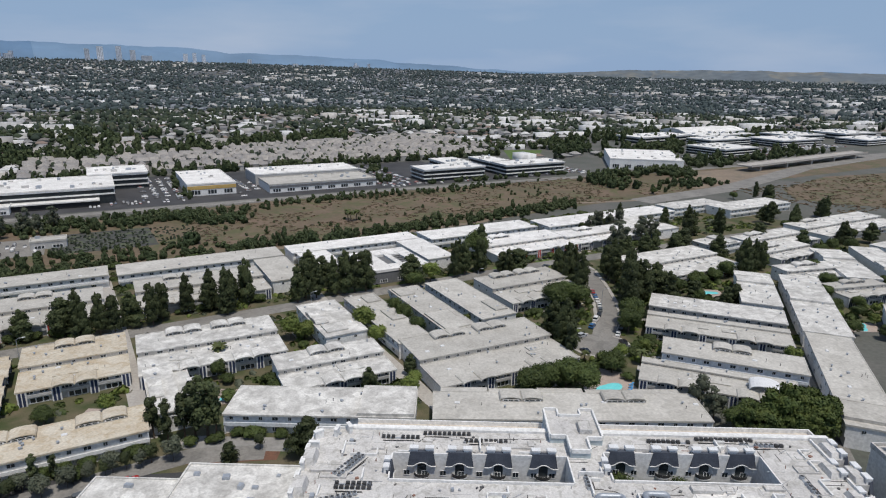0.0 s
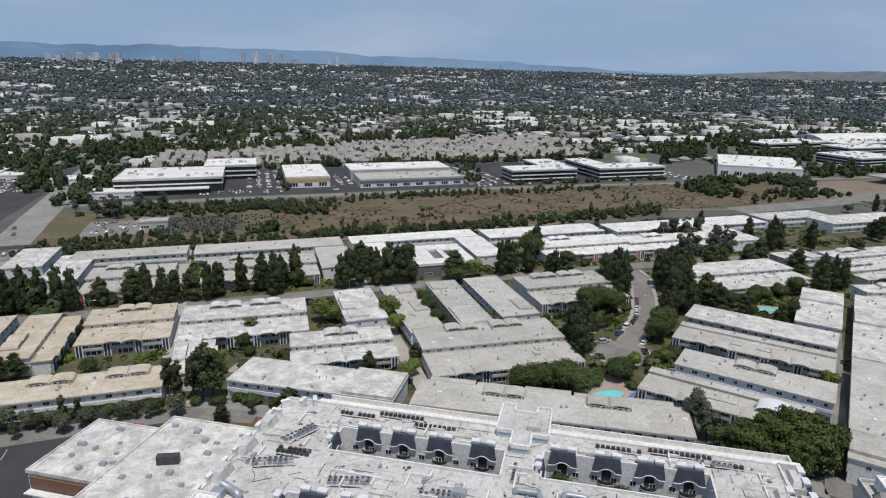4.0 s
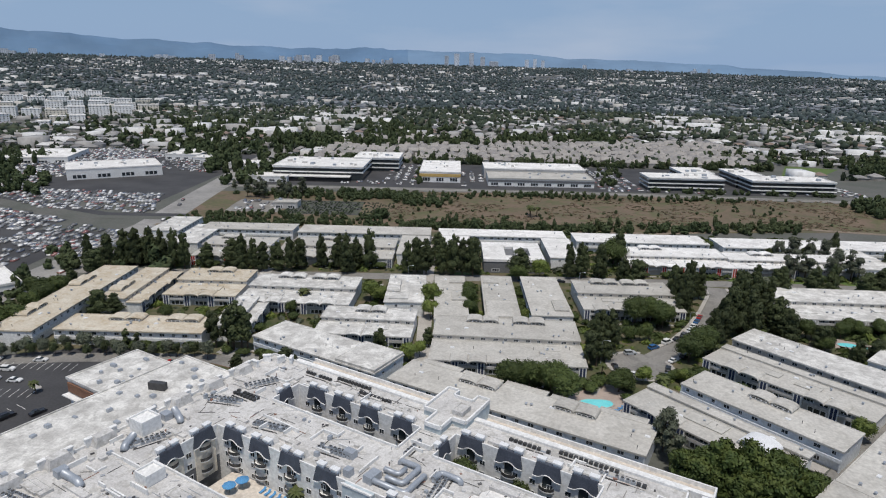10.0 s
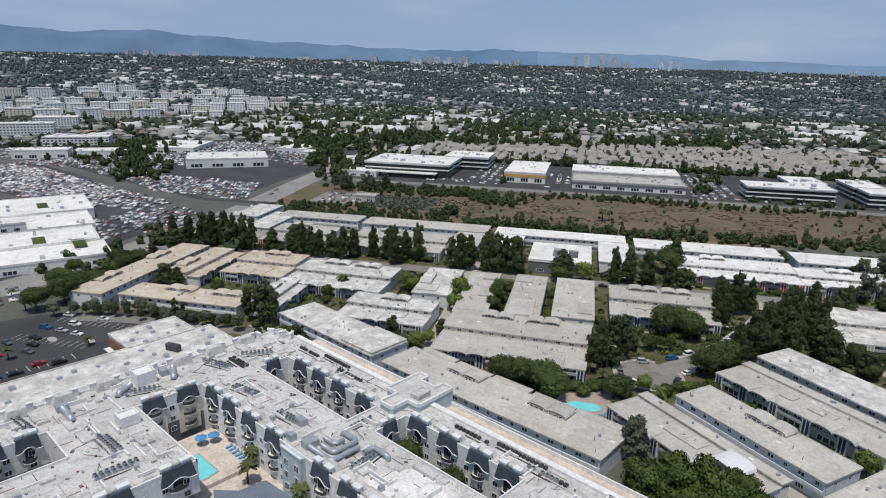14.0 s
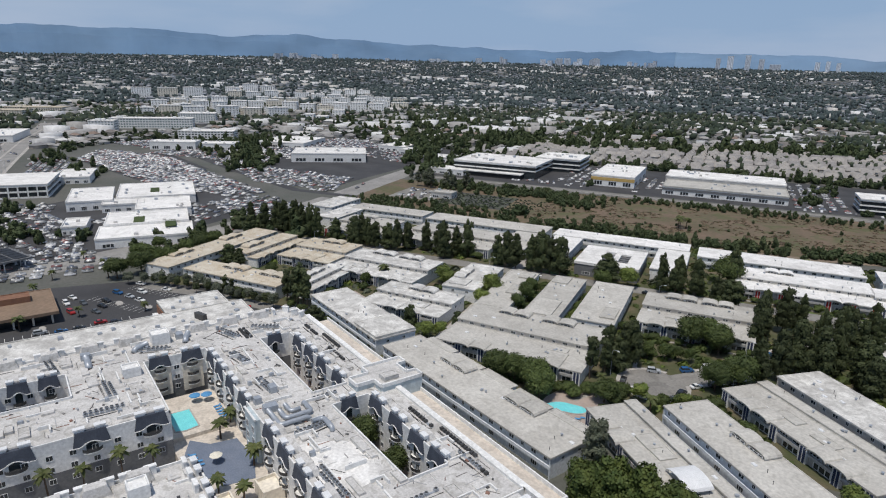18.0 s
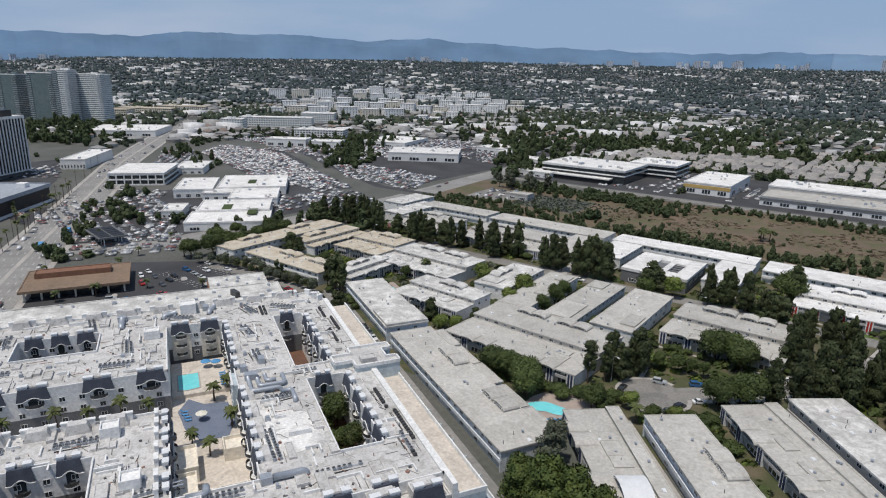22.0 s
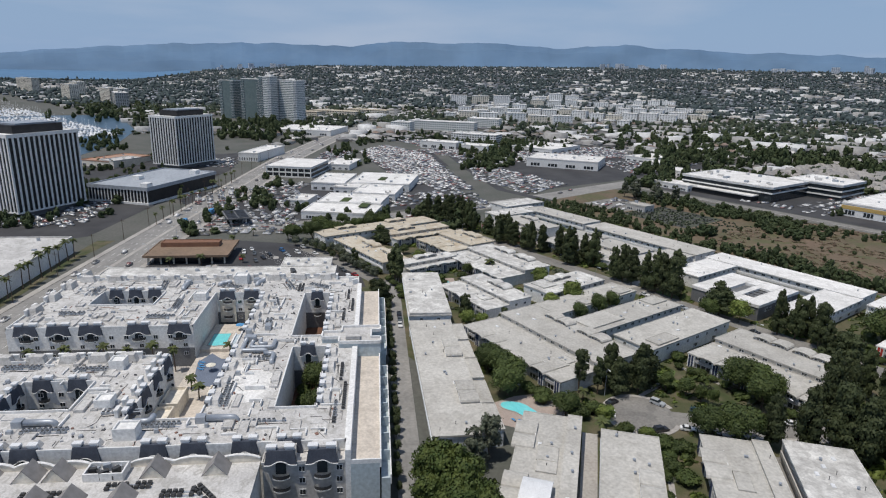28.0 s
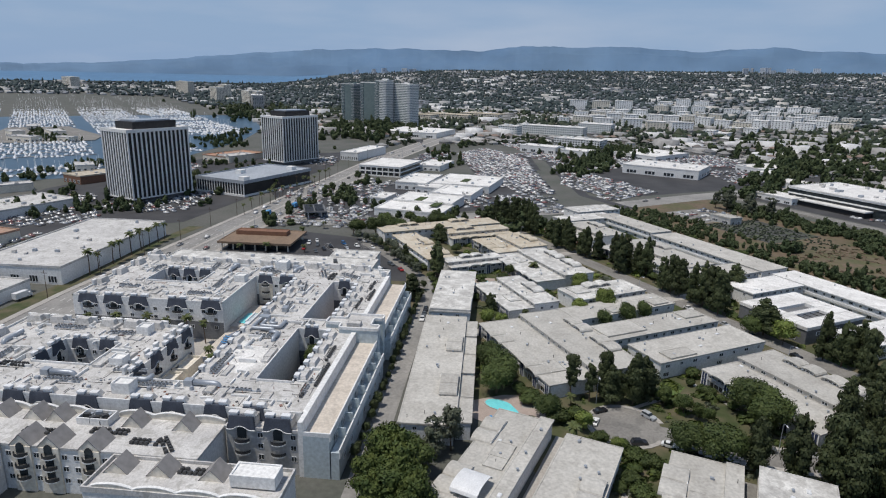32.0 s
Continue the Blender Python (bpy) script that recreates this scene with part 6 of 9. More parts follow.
# malls and stores on the far side of the cross street
ST = "low white flat-roofed mall building"
for x, y, L, W, a, h, lab in ((-336, 108, 52, 28, -10, 6.4, ST), (-338, 152, 56, 52, -12, 6.0, ST + " with stained roof"), (-288, 146, 40, 34, -12, 5.4, ST), (-246, 128, 34, 46, -12, 6.2, ST), (-215, 121, 30, 50, -12, 5.2, ST + " beside planters"), (-257, 90, 24, 13, -12, 4.6, "small white mall annex building"), (-306, 124, 20, 26, -12, 5.2, ST), (-448, 110, 46, 26, -14, 5.5, ST), (-470, 357, 78, 52, 62, 9, "pale low store with a broad flat roof"), (-615, 372, 62, 76, 45, 6, "broad pale store with a flat roof"), (-512, 475, 36, 50, 30, 6, "small white shop with a flat roof"), (-465, 470, 40, 24, 30, 5, "low white shop with a flat roof"), (-628, 232, 52, 24, 60, 9, "white low-rise office building"), (-600, 275, 40, 26, 60, 8, "low white office building with windows"), (-330, 420, 36, 20, 30, 5, "small white commercial building"), (-395, 470, 60, 24, 30, 5, "low white commercial strip building"), (-822, 40, 92, 95, -14, 8, "white warehouse beside the boulevard")):
    low_shed(x, y, L, W, a, h, "white_wall", "roof_bright", lab, doors=4)
for x, y in ((-335, 150), (-240, 122), (-222, 136)):
    single("planter_well", Mesh().rbox(x, y, 6.15, 6.5, 16, 6, -12), M["leaf_mid"], "planted light well on the mall roof", "planter")
x, y = -405, 69
w2 = thing("office_building", pose(x, y, 0, 0, 0, -13), "two-storey white office with deep dark windows", "office building")
part("core", Mesh().box(-27, 27, -21, 21, 0, 8.6), M["glass"], w2, "dark glazing")
for z in (0, 4.3, 8.4):
    part("spandrel", Mesh().box(-28, 28, -22, 22, z, z + (1.1 if z < 8 else 1.6)), M["white_wall"], w2)
for k in range(8):
    part("pier", Mesh().box(-28 + k * 7.8, -27 + k * 7.8, -22, -21, 0, 9), M["white_wall"], w2)
    part("pier", Mesh().box(27, 28, -22 + k * 6.1, -21.2 + k * 6.1, 0, 9), M["white_wall"], w2)
part("roof", slab(-28.2, 28.2, -22.2, 22.2, 10.2, .4, .3), M["roof_bright"], w2)
# bank pavilion with a brown roof
bk = thing("bank_pavilion", pose(-116, 47, 0, 0, 0, 1), "low pavilion with a broad brown roof and tall windows", "building")
part("core", Mesh().box(-11, 11, -17, 17, 0, 4.0), M["glass"], bk, "tall dark glazing")
part("roof", slab(-15.5, 15.5, -21, 21, 4.9, .9, .25, .5), M["roof_brown"], bk, "broad brown roof")
part("roof_monitor", slab(-9, -2, -17, 13, 7.0, 2.1, .3, .4), M["brick"], bk, "dark brown roof monitor")
for s in (-1, 1):
    for k in range(7):
        part("column", Mesh().box(s * 13.2 - .35, s * 13.2 + .35, -19.5 + k * 6.3, -18.8 + k * 6.3, 0, 4.2), M["cream_wall"], bk)
# petrol canopy
gs = thing("petrol_canopy", pose(-195, 53, 0, 0, 0, 20), "dark flat canopy with solar panels over fuel pumps", "canopy")
part("roof", slab(-13, 13, -7.5, 7.5, 5.6, .7, .15), M["dark_grey_wall"], gs)
for i in range(5):
    for j in range(2):
        part("solar_panel", Mesh().box(-12 + i * 4.8, -7.8 + i * 4.8, -6.6 + j * 6.8, -.6 + j * 6.8, 5.65, 5.8), M["black_cap"], gs)
        part("post", Mesh().box(-10.4 + i * 5.2, -10 + i * 5.2, -4.7 + j * 9, -4.3 + j * 9, 0, 5), M["white_plastic"], gs)
# big box store south of the boulevard
wh = low_shed(-78, -40, 94, 46, 1, 8.5, "white_wall", "roof_condo", "long pale big-box store beside the boulevard", doors=5)
low_shed(8, -42, 60, 34, -2, 5.5, "white_wall", "roof_condo", "low shop row with a grey roof", doors=6)
low_shed(80, -46, 70, 34, -4, 6, "white_wall", "roof_white", "low shop row with a pale roof", doors=6)
low_shed(-296, -178, 40, 26, -25, 7, "brick", "roof_tan", "brown brick restaurant beside the harbour", doors=4)
low_shed(-462, -122, 56, 36, -25, 6, "cream_wall", "roof_terracotta", "cream building with a terracotta roof", doors=4)
low_shed(-520, 15, 76, 22, -14, 9, "white_wall", "roof_bright", "white and blue low-rise beside the boulevard", doors=8)
low_shed(-60, -120, 90, 40, -10, 6, "cream_wall", "roof_terracotta", "low shops with a terracotta roof edge", doors=5)
low_shed(-170, -150, 60, 40, -20, 6, "white_wall", "roof_condo", "low grey commercial building", doors=5)


def fin_tower(x, y, L, W, ang, h, label):
    """Dark glass office slab with closely spaced white fins and a black crown."""
    r = thing("office_tower", pose(x, y, 0, 0, 0, ang), label, "office tower", group="striped office towers")
    part("glazing", Mesh().box(-L / 2, L / 2, -W / 2, W / 2, 4, h - 1.6), M["black_cap"], r, "black curtain glazing")
    part("base", Mesh().box(-L / 2 + 2, L / 2 - 2, -W / 2 + 2, W / 2 - 2, 0, 4), M["dark_grey_wall"], r)
    part("cornice", slab(-L / 2 - .8, L / 2 + .8, -W / 2 - .8, W / 2 + .8, h, 1.8, .5, .8), M["white_wall"], r, "white cornice")
    part("plinth_band", slab(-L / 2 - .8, L / 2 + .8, -W / 2 - .8, W / 2 + .8, 4.6, .9, 0, 1.0), M["white_wall"], r)
    part("crown", Mesh().box(-L / 2 + 6, L / 2 - 8, -W / 2 + 5, W / 2 - 5, h, h + 5.2), M["black_cap"], r, "black plant crown")
    part("crown_top", Mesh().box(-L / 2 + 9, L / 2 - 12, -W / 2 + 7, W / 2 - 7, h + 5.2, h + 6.2), M["metal"], r)
    fx = Mesh().box(-.62, .62, -.5, 0, 4, h - 1.6).data("fin", M["white_wall"])
    nl, nw = int(L / 3.4), int(W / 3.1)
    for k in range(nl + 1):
        for s, f in ((-1, 0), (1, 180)):
            part("fin", fx, None, r, at=pose(-L / 2 + k * L / nl, s * W / 2, 0, 0, 0, f))
    for k in range(nw + 1):
        for s, f in ((-1, -90), (1, 90)):
            part("fin", fx, None, r, at=pose(s * L / 2, -W / 2 + k * W / nw, 0, 0, 0, f))
    return r


for (nx_, ny_), a in (((-206, -86), -26), ((-424, -50), -28)):
    c, s = math.cos(radians(a)), math.sin(radians(a))
    ex, ey = (-c, -s), (s * -1 * -1, -c)
    px = nx_ + ex[0] * 23 + (-abs(s)) * 13.5 * 1.0
    py = ny_ + ex[1] * 23 - c * 13.5
    fin_tower(px, py, 50 if nx_ > -300 else 50, 31 if nx_ > -300 else 32, a, 54 if nx_ > -300 else 51, "tall black office slab with white vertical fins")
gar = thing("parking_garage", pose(-298, -30, 0, 0, 0, -20), "white parking structure with vertical fins beside the towers", "parking garage")
part("core", Mesh().box(-42, 42, -25, 25, 0, 10.6), M["black_cap"], gar, "dark parking decks")
part("roof", slab(-43, 43, -26, 26, 12.2, 1.8, .9, .5), M["deck_grey"], gar, "blue-grey roof deck")
part("sill", Mesh().box(-43, 43, -26, 26, 0, 1.6), M["white_wall"], gar)
gf_ = Mesh().box(-.35, .35, -.4, 0, 1.6, 10.6).data("fin", M["white_wall"])
for k in range(32):
    part("fin", gf_, None, gar, at=pose(-42.5 + k * 2.74, -25.1, 0, 0, 0, 0))
for k in range(19):
    part("fin", gf_, None, gar, at=pose(42.1, -25.5 + k * 2.8, 0, 0, 0, 90))
for x_, y_ in ((-30, 14), (10, -8), (36, 20)):
    part("stair_head", Mesh().box(x_ - 3, x_ + 3, y_ - 3, y_ + 3, 12.2, 15.2), M["white_wall"], gar)


def grid_windows(mb, L, W, z0, floors, fh, wx, wh, ww=.3):
    """Window panes on the four sides of a block, slightly proud."""
    for k in range(floors):
        z = z0 + k * fh + fh * .3
        n = int(L / wx)
        for i in range(n):
            x = -L / 2 + (i + .5) * L / n
            for s in (-1, 1):
                q = [(x - wx * ww, s * (W / 2 + .06), z), (x + wx * ww, s * (W / 2 + .06), z), (x + wx * ww, s * (W / 2 + .06), z + wh), (x - wx * ww, s * (W / 2 + .06), z + wh)]
                mb.add(q if s < 0 else q[::-1], [(0, 1, 2, 3)])
        n = int(W / wx)
        for i in range(n):
            y = -W / 2 + (i + .5) * W / n
            for s in (-1, 1):
                q = [(s * (L / 2 + .06), y - wx * ww, z), (s * (L / 2 + .06), y + wx * ww, z), (s * (L / 2 + .06), y + wx * ww, z + wh), (s * (L / 2 + .06), y - wx * ww, z + wh)]
                mb.add(q if s > 0 else q[::-1], [(0, 1, 2, 3)])
    return mb


def midrise(x, y, L, W, ang, h, wall, label, name="apartment_building", roof="roof_bright", wx=4.0, wm="glass", cat="apartment building", ww=.3, huts=3):
    z0 = rise(x, y)
    r = thing(name, pose(x, y, z0, 0, 0, ang), label, cat)
    part("wall", Mesh().box(-L / 2, L / 2, -W / 2, W / 2, -4, h - .4), M[wall], r)
    part("roof", slab(-L / 2 - .4, L / 2 + .4, -W / 2 - .4, W / 2 + .4, h, .6, .7, .6), M[roof], r)
    fl = max(2, int(h / 3.1))
    w = part("windows", grid_windows(Mesh(), L, W, .6, fl, h / fl, wx, h / fl * (.5 if ww > .25 else .42), ww), M[wm], r, "rows of dark windows")
    w["kind"] = "stuff"
    for _ in range(0 if name == "distant_tower" else huts):
        part("roof_hut", Mesh().rbox(rs.uniform(-.4, .4) * L, rs.uniform(-.3, .3) * W, h, h + rs.uniform(1.5, 3.5), rs.uniform(3, 8), rs.uniform(3, 6)), M[wall], r)
    return r


# glass residential towers
for dx, dy, L, W, h in ((-1012, -16, 48, 28, 78), (-1000, -52, 24, 22, 84), (-1085, -92, 44, 28, 78), (-1120, -146, 34, 26, 74)):
    g = midrise(dx, dy, L, W, 62, h, "white_wall" if dy > -80 else "glass_teal", "tall teal glass residential tower with white balconies", name="residential_tower", wx=3.0, wm="glass_teal", cat="residential tower", ww=.44)
    for k in range(int(h / 3.1)):
        part("balcony_slab", Mesh().box(-L / 2 - 1.2, -L / 2 + 7, -W / 2 - 1.3, W / 2 + 1.3, k * 3.1 + 2.8, k * 3.1 + 3.1), M["white_plastic"], g)
        part("balcony_slab", Mesh().box(L / 2 - 7, L / 2 + 1.2, -W / 2 - 1.3, W / 2 + 1.3, k * 3.1 + 2.8, k * 3.1 + 3.1), M["white_plastic"], g)
    part("glass_corner", Mesh().box(-L / 2 - .5, -L / 2 + 6.5, -W / 2 - .6, W / 2 + .6, 3, h - 2), M["glass_teal"], g)
# glazed office range and white apartment quarter beyond the rail corridor
midrise(-880, 190, 34, 26, 68, 15, "white_wall", "white and teal glazed office building", wm="glass_teal", cat="office building", name="office_building")
midrise(-905, 262, 120, 26, 68, 15, "white_wall", "long glazed office building with white frames", wm="glass_teal", cat="office building", name="office_building")
midrise(-980, 350, 60, 34, 68, 16, "white_wall", "glazed office building with white frames", wm="glass_teal", cat="office building", name="office_building")
midrise(-700, 290, 70, 26, 60, 13, "white_wall", "pale mid-rise office building", cat="office building", name="office_building")
for x, y, L, W, h, a in ((-1165, 345, 130, 26, 17, 78), (-1085, 480, 140, 24, 18, 88), (-1230, 420, 110, 30, 21, 82), (-1330, 400, 120, 30, 20, 80), (-1180, 640, 120, 24, 18, 56), (-1130, 740, 120, 26, 19, 60), (-1290, 560, 110, 30, 21, 70), (-1420, 470, 130, 30, 22, 78), (-1390, 650, 110, 28, 20, 66), (-1300, 790, 120, 28, 20, 62), (-1660, 450, 190, 30, 24, 80), (-1540, 640, 140, 30, 22, 70), (-1480, 800, 130, 30, 21, 66), (-1350, 930, 140, 28, 20, 58), (-1560, 940, 120, 28, 20, 62), (-1190, 860, 90, 26, 16, 58), (-1060, 640, 60, 24, 13, 60), (-960, 560, 50, 30, 10, 60), (-1740, 700, 150, 30, 24, 74)):
    n_ = 3 if L > 100 else 2
    for k in range(n_):
        o = (k - (n_ - 1) / 2) * L / n_
        s_ = rs.uniform(-7, 7)
        midrise(x + o * math.cos(radians(a)) - s_ * math.sin(radians(a)), y + o * math.sin(radians(a)) + s_ * math.cos(radians(a)), L / n_ * rs.uniform(.72, .92), W * rs.uniform(.8, 1.2), a + rs.uniform(-3, 3), h * rs.uniform(.7, 1.15), rs.choice(("quarter_wall", "quarter_wall", "quarter_wall", "cream_wall")), "white flat-roofed apartment building among many", roof="roof_bright", wx=5.5, ww=.17, huts=1)
for k, (x, y, L, W, h) in enumerate(((-1180, 60, 110, 40, 14), (-1250, 130, 100, 40, 13), (-1150, -10, 90, 34, 14))):
    midrise(x, y, L, W, 64, h, "cream_wall", "cream apartment building behind the glass towers", roof="roof_tan")
# harbour hotels and flats
for x, y, L, W, h, a, wl_ in ((-1560, -650, 70, 22, 42, 40, "cream_wall"), (-1700, -690, 60, 22, 42, 40, "cream_wall"), (-1480, -520, 70, 24, 40, 40, "cream_wall"), (-1420, -470, 60, 24, 42, 30, "cream_wall"), (-1330, -440, 90, 26, 38, 25, "grey_wall"), (-1857, -900, 70, 24, 40, 60, "cream_wall"), (-1953, -1377, 110, 30, 36, 50, "cream_wall")):
    midrise(x, y, L, W, a, h, wl_, "tall cream harbour apartment building")
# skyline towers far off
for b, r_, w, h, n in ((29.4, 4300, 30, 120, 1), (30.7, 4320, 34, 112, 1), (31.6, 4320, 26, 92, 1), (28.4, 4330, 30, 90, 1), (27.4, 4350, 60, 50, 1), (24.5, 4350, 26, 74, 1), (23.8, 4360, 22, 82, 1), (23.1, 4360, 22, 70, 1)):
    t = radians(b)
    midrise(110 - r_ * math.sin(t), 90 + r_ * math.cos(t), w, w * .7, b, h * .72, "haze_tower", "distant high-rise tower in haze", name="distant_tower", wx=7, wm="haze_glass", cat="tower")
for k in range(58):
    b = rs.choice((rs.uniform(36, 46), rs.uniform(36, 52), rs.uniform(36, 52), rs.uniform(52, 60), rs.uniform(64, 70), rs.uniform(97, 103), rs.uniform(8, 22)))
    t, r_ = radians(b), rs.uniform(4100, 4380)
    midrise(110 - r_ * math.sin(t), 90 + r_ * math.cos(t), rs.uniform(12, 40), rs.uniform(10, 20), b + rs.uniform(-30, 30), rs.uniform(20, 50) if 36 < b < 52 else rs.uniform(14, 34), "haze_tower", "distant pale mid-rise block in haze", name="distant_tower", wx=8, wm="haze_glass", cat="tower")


# ---- the city beyond ----
EXCLUDE_UV = [(-118, 2000, -400, 506), (-118, 440, 500, 657), (440, 580, 400, 600), (580, 1230, 430, 800), (-520, -118, 130, 700), (-142, -112, 600, 1010), (-160, -20, 392, 440), (435, 540, 620, 710)]
EXCLUDE_XY = [(-1300, 185, 22), (-1515, 228, 22), (-1000, -40, 75), (-1100, -140, 70), (-880, 190, 40), (-905, 262, 70), (-980, 350, 50), (-700, 290, 60), (-822, 40, 70), (-620, 370, 70), (-600, 430, 50), (-462, 352, 60), (-628, 240, 55)]
for k, (x, y, L, h) in enumerate(((-1050, 470, 90, 17), (-1120, 560, 100, 18), (-1010, 540, 70, 15), (-1240, 520, 110, 18), (-1190, 650, 100, 17), (-1330, 640, 110, 19), (-1290, 760, 100, 17), (-1150, 740, 80, 15))):
    EXCLUDE_XY.append((x, y, L * .5))


def in_poly(px, py, poly):
    ok = np.zeros(px.shape, bool)
    n = len(poly)
    for i in range(n):
        (xa, ya), (xb, yb) = poly[i], poly[(i + 1) % n]
        if ya == yb:
            continue
        cond_ = ((ya > py) != (yb > py)) & (px < (xb - xa) * (py - ya) / (yb - ya) + xa)
        ok ^= cond_
    return ok


def free(px, py, pad=0.0):
    c, s = math.cos(radians(30)), math.sin(radians(30))
    u, v = px * c + py * s, -px * s + py * c
    bad = np.zeros(px.shape, bool)
    for a, b, d, e in EXCLUDE_UV:
        bad |= (u > a - pad) & (u < b + pad) & (v > d - pad) & (v < e + pad)
    for x, y, r in EXCLUDE_XY:
        bad |= (px - x) ** 2 + (py - y) ** 2 < (r + pad) ** 2
    for (xa, ya), (xb, yb) in zip(BLVD[:-1], BLVD[1:]):
        d = np.array((xb - xa, yb - ya), float)
        t = np.clip(((px - xa) * d[0] + (py - ya) * d[1]) / (d @ d), 0, 1)
        bad |= (px - xa - t * d[0]) ** 2 + (py - ya - t * d[1]) ** 2 < (19 + pad) ** 2
    bad |= in_poly(px, py, water)
    bad |= (py < 12 + .0 * px) & (px > -760)
    return ~bad


R0 = np.random.RandomState(3)


def lattice(r0, r1, du, dv, ang, keep=1.0, jitter=.18, b0=-62, b1=141, only=None, pad=0.0):
    """Jittered street-grid points in a ring sector round the flight."""
    c, s = math.cos(radians(ang)), math.sin(radians(ang))
    n_u, n_v = int(2 * r1 / du), int(2 * r1 / dv)
    uu, vv = np.meshgrid((np.arange(n_u) - n_u / 2) * du, (np.arange(n_v) - n_v / 2) * dv)
    uu, vv = uu.ravel(), vv.ravel()
    uu = uu + R0.uniform(-jitter, jitter, uu.shape) * du
    vv = vv + R0.uniform(-jitter, jitter, vv.shape) * dv
    x, y = 110 + uu * c - vv * s, 90 + uu * s + vv * c
    r = np.hypot(x - 110, y - 90)
    b = np.degrees(np.arctan2(110 - x, y - 90))
    m = (r >= r0) & (r < r1) & (b > b0) & (b < b1) & (R0.rand(len(x)) < keep)
    m &= ~((b > 104) & (r > 2950 + np.maximum(0, 110 - b) * 160))
    x, y = x[m], y[m]
    m = free(x, y, pad)
    if only is not None:
        m &= only(x, y)
    return x[m], y[m]


def scatter(name, tv, tf, x, y, z, sx, sy, sz, rot, material, label, category, wob=0.0, smooth=False):
    """One joined mesh of many scaled, turned copies of a small template."""
    tv = np.array(tv, float)
    n, k = len(x), len(tv)
    P = np.repeat(tv[None], n, 0)
    if wob:
        P = P * (1 + R0.uniform(-wob, wob, (n, k, 1)))
    P = P * np.stack([sx, sy, sz], 1)[:, None, :]
    c, s = np.cos(rot)[:, None], np.sin(rot)[:, None]
    X = P[:, :, 0] * c - P[:, :, 1] * s + x[:, None]
    Y = P[:, :, 0] * s + P[:, :, 1] * c + y[:, None]
    Zz = P[:, :, 2] + z[:, None]
    V = np.stack([X, Y, Zz], 2).reshape(-1, 3)
    loops = np.concatenate([np.array(f) for f in tf])
    sizes = np.array([len(f) for f in tf])
    L = (loops[None] + (np.arange(n) * k)[:, None]).ravel()
    S = np.tile(sizes, n)
    me = bpy.data.meshes.new(name)
    me.vertices.add(len(V))
    me.vertices.foreach_set("co", V.ravel())
    me.loops.add(len(L))
    me.loops.foreach_set("vertex_index", L.astype(np.int32))
    me.polygons.add(len(S))
    me.polygons.foreach_set("loop_start", np.concatenate([[0], np.cumsum(S)[:-1]]).astype(np.int32))
    me.polygons.foreach_set("loop_total", S.astype(np.int32))
    if smooth:
        me.polygons.foreach_set("use_smooth", np.ones(len(S), bool))
    me.materials.append(material)
    me.update(calc_edges=True)
    me.validate()
    return tagged(new(name, me), label, category, kind="stuff")


HIP_V = [(-.54, -.54, .58), (.54, -.54, .58), (.54, .54, .58), (-.54, .54, .58), (-.22, 0, 1), (.22, 0, 1)]
HIP_F = [(0, 1, 5, 4), (1, 2, 5), (2, 3, 4, 5), (3, 0, 4)]
GAB_V = [(-.54, -.54, .6), (.54, -.54, .6), (.54, .54, .6), (-.54, .54, .6), (-.54, 0, 1), (.54, 0, 1)]
WALL_V = [(-.5, -.5, 0), (.5, -.5, 0), (.5, .5, 0), (-.5, .5, 0), (-.5, -.5, .62), (.5, -.5, .62), (.5, .5, .62), (-.5, .5, .62)]
WALL_F = [(0, 1, 5, 4), (1, 2, 6, 5), (2, 3, 7, 6), (3, 0, 4, 7)]
FLAT_V = [(-.5, -.5, 0), (.5, -.5, 0), (.5, .5, 0), (-.5, .5, 0), (-.5, -.5, 1), (.5, -.5, 1), (.5, .5, 1), (-.5, .5, 1)]
FLAT_F = [(4, 5, 6, 7), (0, 1, 5, 4), (1, 2, 6, 5), (2, 3, 7, 6), (3, 0, 4, 7)]


def icosphere(sub):
    bm = bmesh.new()
    bmesh.ops.create_icosphere(bm, subdivisions=sub, radius=1.0)
    v = [tuple(q.co) for q in bm.verts]
    f = [tuple(q.index for q in fc.verts) for fc in bm.faces]
    bm.free()
    return v, f


ICO1, ICO2 = icosphere(1), icosphere(2)


def tuft_template(blobs, leaves, size):
    """A ragged tree head: leaf quads round a few lobes, unit radius, centred."""
    V, F = [], []
    for x, y, z, r in blobs:
        o = len(V)
        V += [(x + p[0] * r * .8, y + p[1] * r * .8, z + p[2] * r * .8) for p in ICO1[0]]
        F += [tuple(o + i for i in f) for f in ICO1[1]]
        for _ in range(leaves):
            d = R0.normal(size=3)
            d /= np.linalg.norm(d)
            a = np.cross(d, R0.normal(size=3))
            a /= np.linalg.norm(a)
            b = np.cross(d, a) + d * R0.uniform(-.6, .6)
            c = np.array((x, y, z)) + d * r * R0.uniform(.85, 1.12)
            s = size * R0.uniform(.6, 1.3)
            o = len(V)
            V += [tuple(c - a * s - b * s), tuple(c + a * s - b * s), tuple(c + a * s * .8 + b * s + d * s * .5), tuple(c - a * s * .8 + b * s)]
            F.append((o, o + 1, o + 2, o + 3))
    return V, F


SMALL = tuft_template([(R0.uniform(-.5, .5), R0.uniform(-.5, .5), R0.uniform(-.5, .5), R0.uniform(.4, .62)) for _ in range(3)], 9, .3)


